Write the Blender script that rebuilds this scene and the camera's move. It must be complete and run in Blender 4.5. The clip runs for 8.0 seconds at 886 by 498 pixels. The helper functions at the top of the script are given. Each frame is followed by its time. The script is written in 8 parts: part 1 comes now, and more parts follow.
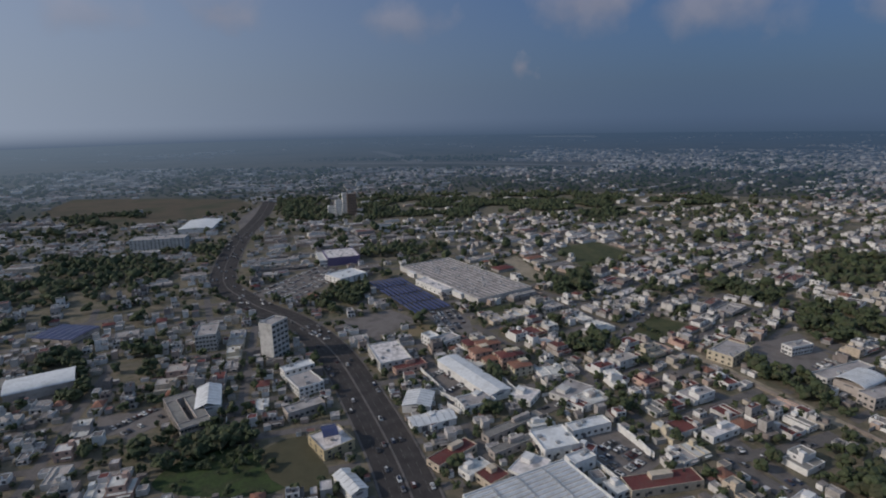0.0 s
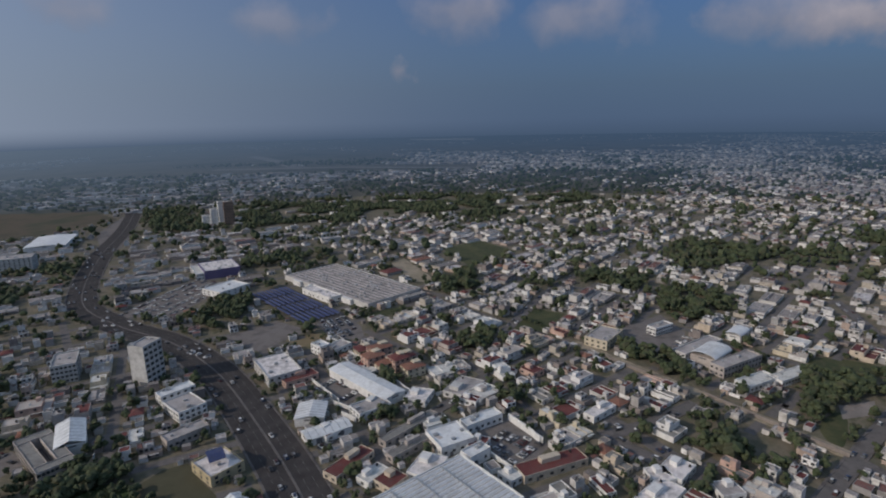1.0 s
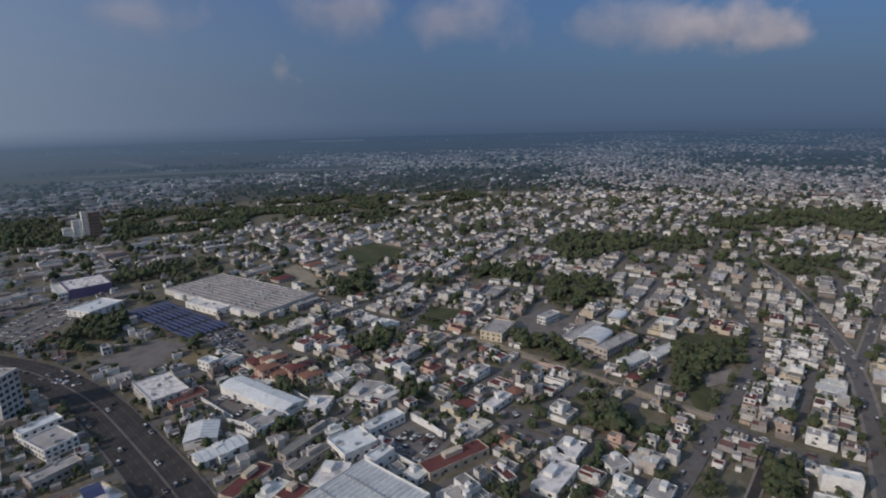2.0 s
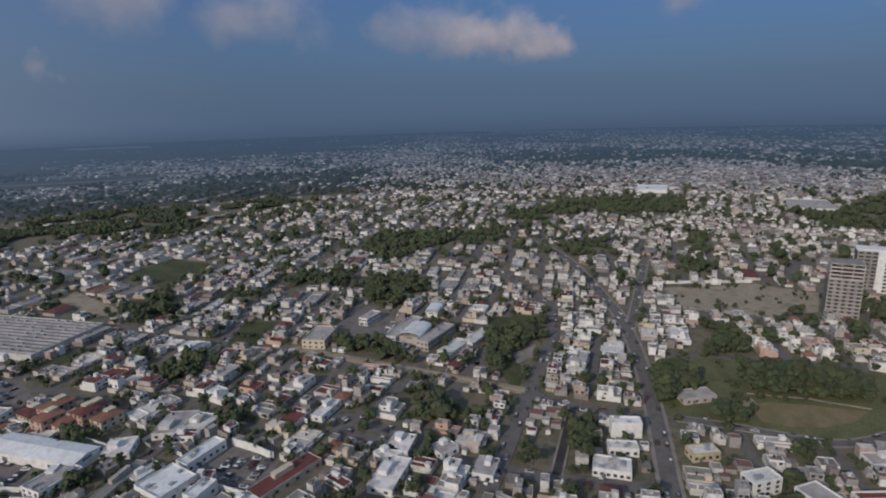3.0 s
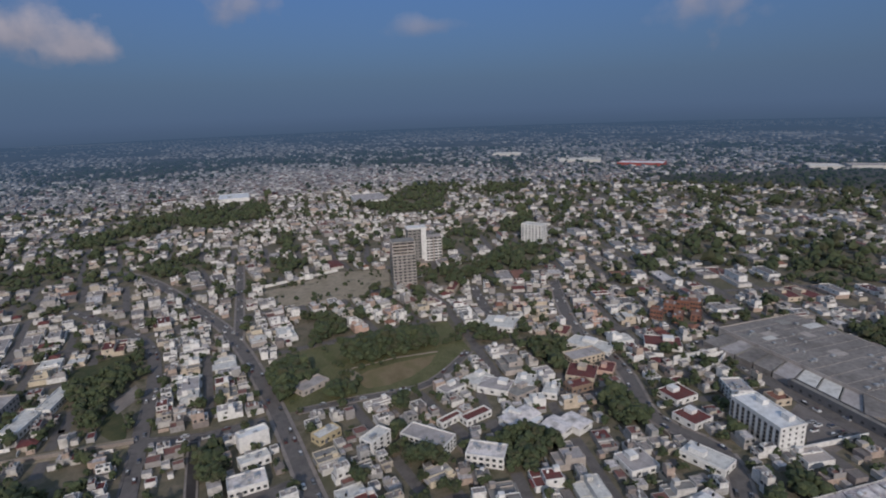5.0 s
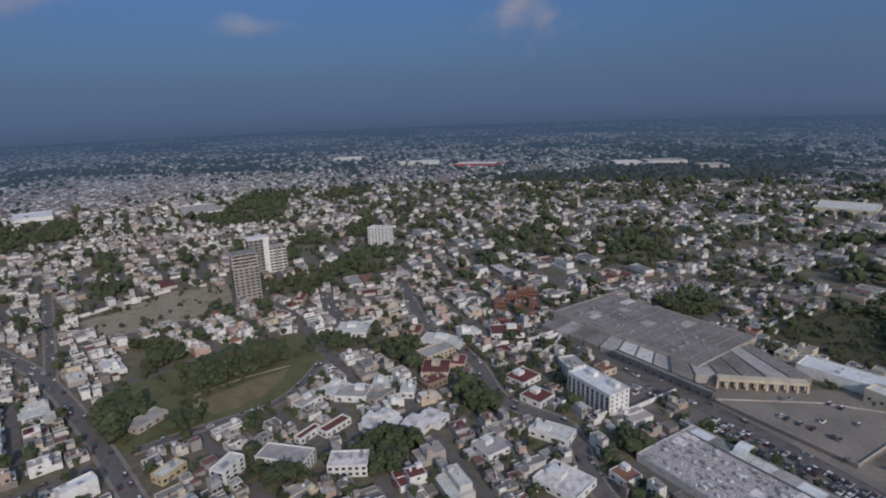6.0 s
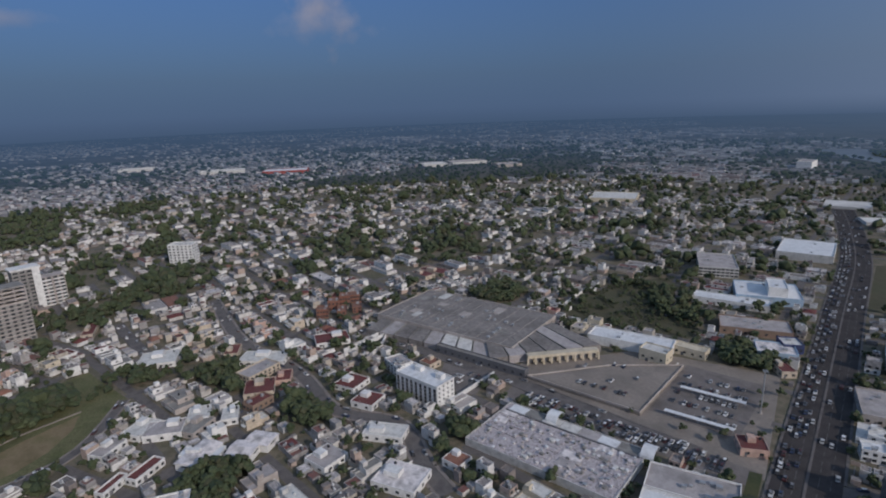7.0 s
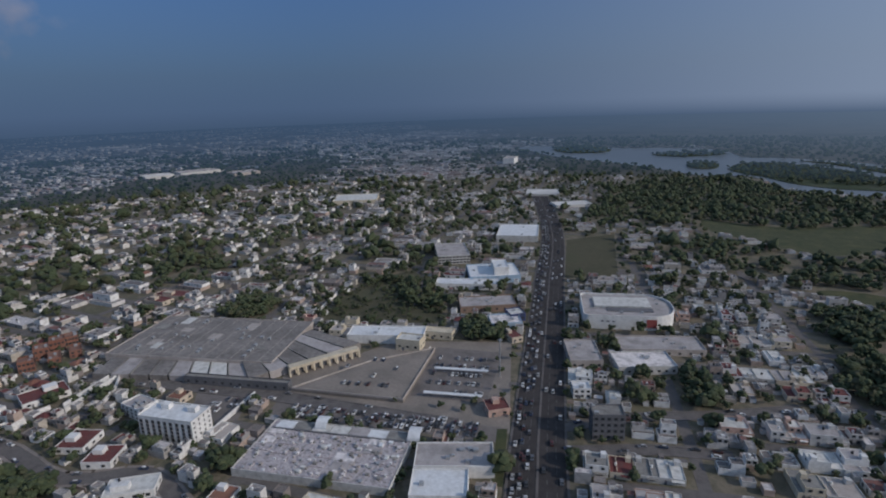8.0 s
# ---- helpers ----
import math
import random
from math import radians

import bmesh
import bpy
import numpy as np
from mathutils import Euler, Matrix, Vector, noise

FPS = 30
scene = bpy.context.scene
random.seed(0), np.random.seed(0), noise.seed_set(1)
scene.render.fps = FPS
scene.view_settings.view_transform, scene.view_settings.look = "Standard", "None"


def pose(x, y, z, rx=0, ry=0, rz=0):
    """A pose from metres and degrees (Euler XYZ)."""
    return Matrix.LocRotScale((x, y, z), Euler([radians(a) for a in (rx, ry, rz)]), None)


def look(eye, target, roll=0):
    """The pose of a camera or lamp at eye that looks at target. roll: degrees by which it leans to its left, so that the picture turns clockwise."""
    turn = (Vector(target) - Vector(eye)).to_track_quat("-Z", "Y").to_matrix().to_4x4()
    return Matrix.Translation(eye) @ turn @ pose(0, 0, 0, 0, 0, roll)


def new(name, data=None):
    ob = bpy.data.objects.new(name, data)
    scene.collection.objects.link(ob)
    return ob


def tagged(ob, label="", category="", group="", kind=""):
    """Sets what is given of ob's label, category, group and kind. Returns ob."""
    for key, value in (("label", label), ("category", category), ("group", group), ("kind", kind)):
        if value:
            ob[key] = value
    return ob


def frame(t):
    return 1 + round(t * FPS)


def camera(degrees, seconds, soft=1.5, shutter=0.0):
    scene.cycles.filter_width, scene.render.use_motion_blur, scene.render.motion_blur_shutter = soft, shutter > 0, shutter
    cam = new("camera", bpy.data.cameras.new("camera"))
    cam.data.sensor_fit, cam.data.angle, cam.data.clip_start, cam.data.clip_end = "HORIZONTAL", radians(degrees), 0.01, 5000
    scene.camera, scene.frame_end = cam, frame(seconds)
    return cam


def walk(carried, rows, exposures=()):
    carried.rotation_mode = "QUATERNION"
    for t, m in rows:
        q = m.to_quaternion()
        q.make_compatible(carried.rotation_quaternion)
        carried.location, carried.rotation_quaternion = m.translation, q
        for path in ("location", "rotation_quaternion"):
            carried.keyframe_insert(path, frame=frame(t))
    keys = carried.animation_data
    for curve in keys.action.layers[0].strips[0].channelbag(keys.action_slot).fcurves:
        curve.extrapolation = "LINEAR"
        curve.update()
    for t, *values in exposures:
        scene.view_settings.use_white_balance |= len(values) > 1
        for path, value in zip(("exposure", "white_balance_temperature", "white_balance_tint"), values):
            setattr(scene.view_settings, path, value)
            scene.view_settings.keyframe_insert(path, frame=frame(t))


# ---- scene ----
cam = camera(77.2, 8.0, soft=2.0)
PATH = [
    (0.0, pose(0, 0, 160, 76.62, 1.20, 0.00)),
    (0.5, pose(0, 0, 160, 76.71, 1.23, -6.54)),
    (1.0, pose(0, 0, 160, 76.71, 1.28, -11.93)),
    (1.5, pose(0, 0, 160, 76.65, 1.35, -16.89)),
    (2.0, pose(0, 0, 160, 76.54, 1.44, -23.15)),
    (2.5, pose(0, 0, 160, 76.42, 1.54, -31.74)),
    (3.0, pose(0, 0, 160, 76.28, 1.64, -42.58)),
    (3.5, pose(0, 0, 160, 76.15, 1.75, -53.77)),
    (4.0, pose(0, 0, 160, 76.03, 1.84, -66.00)),
    (4.5, pose(0, 0, 160, 75.92, 1.93, -75.05)),
    (5.0, pose(0, 0, 160, 75.82, 2.00, -84.10)),
    (5.5, pose(0, 0, 160, 75.74, 2.05, -92.08)),
    (6.0, pose(0, 0, 160, 75.66, 2.07, -100.25)),
    (6.5, pose(0, 0, 160, 75.57, 2.06, -109.34)),
    (7.0, pose(0, 0, 160, 75.46, 2.02, -119.42)),
    (7.5, pose(0, 0, 160, 75.30, 1.92, -131.30)),
    (8.0, pose(0, 0, 160, 75.08, 1.78, -145.64)),
]
EXPOSURES = [(0.0, -0.22, 6800, 11), (1.0, -0.17, 6800, 11), (2.5, -0.1, 6800, 11), (4.5, -0.09, 6700, 12), (6.5, -0.14, 6450, 13), (8.0, -0.2, 6350, 11)]
walk(cam, PATH, EXPOSURES)

# ---- world and sun ----
SUN_AZIMUTH = 101.0    # degrees counter-clockwise from +y
SUN_ELEVATION = 27.0
PAINTED_HAZE_COOL, PAINTED_HAZE_PALE, PAINTED_HAZE_DEPTH = (0.05, 0.091, 0.162), (0.155, 0.21, 0.285), 1300.0      # painted haze that far surfaces emit, and the metres that thin out the land
HAZE_COOL, HAZE_PALE = (0.67, 1.05, 1.83), (3.0, 3.5, 4.55)
world = bpy.data.worlds.new("world")
scene.world = world
world.use_nodes = True
wn, wl = world.node_tree.nodes, world.node_tree.links
wn.clear()
sky = wn.new("ShaderNodeTexSky")
sky.sky_type = "NISHITA"
sky.sun_disc = False
sky.sun_elevation = radians(SUN_ELEVATION)
sky.sun_rotation = radians(-SUN_AZIMUTH)
sky.altitude = 0
sky.air_density, sky.dust_density, sky.ozone_density = 1.0, 1.2, 2.0
coord = wn.new("ShaderNodeTexCoord")
level = wn.new("ShaderNodeVectorMath")      # the haze layer hides the last degrees above the horizon
level.operation = "MAXIMUM"
level.inputs[1].default_value = (-1, -1, 0.05)
wl.new(coord.outputs["Generated"], level.inputs[0])
wl.new(level.outputs[0], sky.inputs[0])


def wmath(op, a, b=None, c=None, clamp=False):
    n = wn.new("ShaderNodeMath")
    n.operation, n.use_clamp = op, clamp
    for i, v in enumerate((a, b, c)):
        if v is None:
            continue
        if isinstance(v, (int, float)):
            n.inputs[i].default_value = v
        else:
            wl.new(v, n.inputs[i])
    return n.outputs[0]


def wmix(fac, a, b, kind="MIX"):
    n = wn.new("ShaderNodeMix")
    n.data_type, n.blend_type = "RGBA", kind
    for i, v in ((0, fac), (6, a), (7, b)):
        if isinstance(v, (int, float)):
            n.inputs[i].default_value = v
        elif isinstance(v, tuple):
            n.inputs[i].default_value = (*v, 1)
        else:
            wl.new(v, n.inputs[i])
    return n.outputs[2]


split = wn.new("ShaderNodeSeparateXYZ")
wl.new(coord.outputs["Generated"], split.inputs[0])
height = split.outputs[2]
# a blue haze hides the horizon, paler on the sun's side
veil = wmath("DIVIDE", wmath("SUBTRACT", height, 0.22), 0.3, clamp=True)
clear = wmix(1.0, sky.outputs[0], wmix(veil, (0.27, 0.43, 0.72), (1.7, 1.62, 1.5)), "MULTIPLY")
facing = wn.new("ShaderNodeVectorMath")
facing.operation = "DOT_PRODUCT"
wl.new(coord.outputs["Generated"], facing.inputs[0])
facing.inputs[1].default_value = (-math.sin(radians(SUN_AZIMUTH)), math.cos(radians(SUN_AZIMUTH)), 0)
sunward = wmath("POWER", wmath("MULTIPLY", wmath("ADD", facing.outputs["Value"], 0.62), 0.8, clamp=True), 1.6)
haze = wmix(sunward, HAZE_COOL, HAZE_PALE)
clear = wmix(wmath("MULTIPLY", sunward, 0.68), clear, HAZE_PALE)
low = wmath("SUBTRACT", 1.0, wmath("DIVIDE", wmath("ADD", height, 0.02), 0.34), clamp=True)
sky_colour = wmix(wmath("POWER", low, 0.8), clear, haze)
# the thickest, dullest haze lies right on the horizon
rim = wmath("SUBTRACT", 1.0, wmath("DIVIDE", wmath("ADD", height, 0.032), 0.03), clamp=True)
sky_colour = wmix(wmath("MULTIPLY", wmath("POWER", rim, 1.5), 0.8), sky_colour, (0.5, 0.82, 1.4))


def cloud(azimuth, elevation, wide, tall, puff, seed, thick):
    """A cumulus in the sky at a bearing (degrees from +y, clockwise) with its own ragged edge."""
    a, e = radians(azimuth), radians(elevation)
    centre = Vector((math.sin(a) * math.cos(e), math.cos(a) * math.cos(e), math.sin(e)))
    side = Vector((math.cos(a), -math.sin(a), 0))
    up = side.cross(centre)
    noise_tex = wn.new("ShaderNodeTexNoise")
    noise_tex.inputs["Scale"].default_value = puff
    noise_tex.inputs["Detail"].default_value = 7
    noise_tex.inputs["Roughness"].default_value = 0.5
    shift = wn.new("ShaderNodeMapping")
    shift.inputs["Location"].default_value = (seed, seed * 2.3, seed * 0.7)
    wl.new(coord.outputs["Generated"], shift.inputs[0])
    wl.new(shift.outputs[0], noise_tex.inputs["Vector"])

    def along(axis, size):
        n = wn.new("ShaderNodeVectorMath")
        n.operation = "DOT_PRODUCT"
        wl.new(coord.outputs["Generated"], n.inputs[0])
        n.inputs[1].default_value = axis / math.tan(radians(size))
        return n.outputs["Value"]

    def ahead():
        n = wn.new("ShaderNodeVectorMath")
        n.operation = "DOT_PRODUCT"
        wl.new(coord.outputs["Generated"], n.inputs[0])
        n.inputs[1].default_value = centre
        return wmath("GREATER_THAN", n.outputs["Value"], 0.3)

    u, v = along(side, wide), along(up, tall)
    r = wmath("SQRT", wmath("ADD", wmath("MULTIPLY", u, u), wmath("MULTIPLY", v, v)))
    body = wmath("SUBTRACT", 1.0, r)
    ragged = wmath("ADD", body, wmath("MULTIPLY", wmath("SUBTRACT", noise_tex.outputs["Fac"], 0.52), 3.6))
    cover = wmath("MULTIPLY", wmath("MULTIPLY", ragged, 1.0, clamp=True), wmath("MULTIPLY", ahead(), thick), clamp=True)
    lit = wmath("ADD", wmath("MULTIPLY", v, 0.35), wmath("MULTIPLY", noise_tex.outputs["Fac"], 1.1), clamp=True)
    return cover, lit


CLOUDS = [
    (44.1, 7.3, 8.5, 2.2, 10, 1.3, 0.65),
    (41.2, 7.5, 6.0, 2.3, 10, 23.1, 0.6),
    (43.4, 7.4, 5.0, 2.0, 9, 31.7, 0.55),
    (48.6, 6.7, 5.2, 2.1, 14, 21.4, 0.95),
    (52.6, 6.1, 3.0, 1.8, 14, 2.9, 0.95),
    (36.1, 8.2, 7, 2.6, 10, 4.1, 0.55),
    (24.7, 9.3, 7, 2.8, 10, 5.7, 0.5),
    (13.5, 10.0, 6, 2.4, 10, 6.2, 0.5),
    (7.6, 4.6, 1.9, 2.1, 18, 7.7, 0.75),
    (-3.3, 9.0, 6, 2.0, 10, 8.4, 0.45),
    (65.5, 9.7, 3.6, 2.2, 14, 9.1, 0.6),
    (83.2, 7.8, 4, 1.2, 12, 10.3, 0.3),
    (108.2, 9.1, 3.2, 3.0, 13, 11.9, 0.75),
    (-20.5, 9.8, 4, 2.6, 12, 13.1, 0.5),
    (-30.9, 8.8, 4, 1.8, 12, 14.6, 0.35),
    (14.8, 9.9, 6, 2.0, 10, 15.2, 0.45),
    (108.0, 7.3, 4, 1.4, 12, 17.0, 0.35),
    (27.0, 8.2, 6, 2.4, 10, 18.3, 0.3),
    (83.5, 7.7, 4, 1.0, 12, 19.3, 0.3),
]
for azimuth, elevation, wide, tall, puff, seed, thick in CLOUDS:
    cover, lit = cloud(azimuth, elevation, wide, tall, puff, seed, thick)
    tone = wmix(lit, (1.3, 1.42, 1.95), (3.15, 3.0, 3.6))
    sky_colour = wmix(cover, sky_colour, tone)
sky_colour = wmix(1.0, sky_colour, (0.97, 1.0, 1.0), "MULTIPLY")
back = wn.new("ShaderNodeBackground")
back.inputs["Strength"].default_value = 0.122
wl.new(sky_colour, back.inputs["Color"])
wout = wn.new("ShaderNodeOutputWorld")
wl.new(back.outputs[0], wout.inputs["Surface"])

sun = new("sun", bpy.data.lights.new("sun", "SUN"))
sun.data.energy = 2.42
sun.data.angle = radians(0.6)
sun.data.color = (1.0, 0.905, 0.81)
sa, se = radians(SUN_AZIMUTH), radians(SUN_ELEVATION)
sun_way = Vector((-math.sin(sa) * math.cos(se), math.cos(sa) * math.cos(se), math.sin(se)))
sun.matrix_world = look(sun_way * 1000, (0, 0, 0))


# ---- materials ----
def material(name, colours, scale=0.5, rough=0.85, spread="island", stain=0.25, stain_scale=0.12, bump=0.0, metal=0.0,
             stain_colour=(0.10, 0.09, 0.08), grain=0.12, distance=False, gloss=0.3):
    """A surface whose base colour is picked from colours for each piece, with grain and stains at two sizes.
    spread: island, object or noise says what picks the colour. distance mixes in painted haze as emission."""
    mat = bpy.data.materials.new(name)
    mat.use_nodes = True
    n, l = mat.node_tree.nodes, mat.node_tree.links
    bsdf = n["Principled BSDF"]
    bsdf.inputs["Roughness"].default_value = rough
    bsdf.inputs["Metallic"].default_value = metal
    bsdf.inputs["Specular IOR Level"].default_value = gloss
    place = n.new("ShaderNodeNewGeometry")
    ramp = n.new("ShaderNodeValToRGB")
    ramp.color_ramp.interpolation = "LINEAR" if spread == "noise" else "CONSTANT"
    while len(ramp.color_ramp.elements) < len(colours):
        ramp.color_ramp.elements.new(1.0)
    for i, c in enumerate(colours):
        ramp.color_ramp.elements[i].position = i / len(colours) if spread != "noise" else 0.3 + 0.4 * i / max(1, len(colours) - 1)
        ramp.color_ramp.elements[i].color = (*c, 1)
    if spread == "island":
        l.new(place.outputs["Random Per Island"], ramp.inputs[0])
    elif spread == "object":
        info = n.new("ShaderNodeObjectInfo")
        l.new(info.outputs["Random"], ramp.inputs[0])
    else:
        big = n.new("ShaderNodeTexNoise")
        big.inputs["Scale"].default_value = scale * 0.1
        big.inputs["Detail"].default_value = 6
        l.new(place.outputs["Position"], big.inputs["Vector"])
        l.new(big.outputs["Fac"], ramp.inputs[0])
    fine = n.new("ShaderNodeTexNoise")
    fine.inputs["Scale"].default_value = scale
    fine.inputs["Detail"].default_value = 8
    fine.inputs["Roughness"].default_value = 0.65
    l.new(place.outputs["Position"], fine.inputs["Vector"])
    level = n.new("ShaderNodeMapRange")
    level.inputs["From Min"].default_value, level.inputs["From Max"].default_value = 0.25, 0.75
    level.inputs["To Min"].default_value, level.inputs["To Max"].default_value = 1 - grain * 2, 1 + grain
    l.new(fine.outputs["Fac"], level.inputs["Value"])
    grained = n.new("ShaderNodeMix")
    grained.data_type, grained.blend_type = "RGBA", "MULTIPLY"
    grained.inputs[0].default_value = 1
    l.new(ramp.outputs[0], grained.inputs[6])
    l.new(level.outputs[0], grained.inputs[7])
    patch = n.new("ShaderNodeTexNoise")
    patch.inputs["Scale"].default_value = stain_scale
    patch.inputs["Detail"].default_value = 5
    l.new(place.outputs["Position"], patch.inputs["Vector"])
    mask = n.new("ShaderNodeMapRange")
    mask.inputs["From Min"].default_value, mask.inputs["From Max"].default_value = 0.48, 0.72
    mask.inputs["To Min"].default_value, mask.inputs["To Max"].default_value = 0.0, stain
    l.new(patch.outputs["Fac"], mask.inputs["Value"])
    stained = n.new("ShaderNodeMix")
    stained.data_type = "RGBA"
    stained.inputs[7].default_value = (*stain_colour, 1)
    l.new(mask.outputs[0], stained.inputs[0])
    l.new(grained.outputs[2], stained.inputs[6])
    l.new(stained.outputs[2], bsdf.inputs["Base Color"])
    if distance:      # painted haze like the sky's foot: emission grows with distance, paler towards the sun
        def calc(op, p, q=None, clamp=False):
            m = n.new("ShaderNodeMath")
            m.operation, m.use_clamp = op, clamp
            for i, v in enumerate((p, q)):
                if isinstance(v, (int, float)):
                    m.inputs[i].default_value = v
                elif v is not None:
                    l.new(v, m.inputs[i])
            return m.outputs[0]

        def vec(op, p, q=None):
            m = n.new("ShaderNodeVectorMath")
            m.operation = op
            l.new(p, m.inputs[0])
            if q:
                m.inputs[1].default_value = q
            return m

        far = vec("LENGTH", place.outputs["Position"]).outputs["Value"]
        depth = calc("DIVIDE", calc("MAXIMUM", calc("SUBTRACT", far, 1030.0), 0.0), PAINTED_HAZE_DEPTH)
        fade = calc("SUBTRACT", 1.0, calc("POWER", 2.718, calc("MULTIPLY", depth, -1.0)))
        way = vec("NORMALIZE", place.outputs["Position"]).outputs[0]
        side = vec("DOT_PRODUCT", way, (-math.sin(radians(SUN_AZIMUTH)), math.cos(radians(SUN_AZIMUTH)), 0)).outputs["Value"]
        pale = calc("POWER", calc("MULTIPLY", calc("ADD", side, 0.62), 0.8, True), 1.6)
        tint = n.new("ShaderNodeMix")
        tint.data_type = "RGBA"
        tint.inputs[6].default_value, tint.inputs[7].default_value = (*PAINTED_HAZE_COOL, 1), (*PAINTED_HAZE_PALE, 1)
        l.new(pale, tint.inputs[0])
        haze_glow = n.new("ShaderNodeEmission")
        l.new(tint.outputs[2], haze_glow.inputs["Color"])
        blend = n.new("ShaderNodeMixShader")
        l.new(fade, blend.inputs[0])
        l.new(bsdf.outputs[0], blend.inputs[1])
        l.new(haze_glow.outputs[0], blend.inputs[2])
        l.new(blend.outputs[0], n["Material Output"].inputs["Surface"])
    if bump:
        b = n.new("ShaderNodeBump")
        b.inputs["Strength"].default_value = 0.6
        b.inputs["Distance"].default_value = bump
        l.new(fine.outputs["Fac"], b.inputs["Height"])
        l.new(b.outputs[0], bsdf.inputs["Normal"])
    return mat


WHITE, GREY = (0.68, 0.675, 0.66), (0.36, 0.355, 0.35)
HOUSE_WALLS = [WHITE, (0.5, 0.48, 0.46), (0.45, 0.405, 0.345), (0.6, 0.585, 0.57), GREY, (0.42, 0.33, 0.28), (0.74, 0.73, 0.71), WHITE, (0.56, 0.54, 0.51), (0.3, 0.285, 0.28), (0.37, 0.35, 0.335), (0.24, 0.21, 0.2)]
FAR_WALLS = [(0.42, 0.415, 0.405), (0.3, 0.295, 0.29), (0.55, 0.545, 0.535), (0.22, 0.214, 0.21), (0.4, 0.37, 0.34), (0.66, 0.655, 0.64), (0.28, 0.22, 0.2)]
HOUSE_ROOFS = [(0.318, 0.292, 0.285), (0.4452, 0.415, 0.405), (0.2332, 0.212, 0.205), (0.371, 0.342, 0.33), (0.6148, 0.575, 0.565), (0.2756, 0.25, 0.24), (0.1802, 0.166, 0.163), (0.3286, 0.292, 0.275), (0.2226, 0.105, 0.09), (0.4028, 0.373, 0.36), (0.212, 0.185, 0.17)]
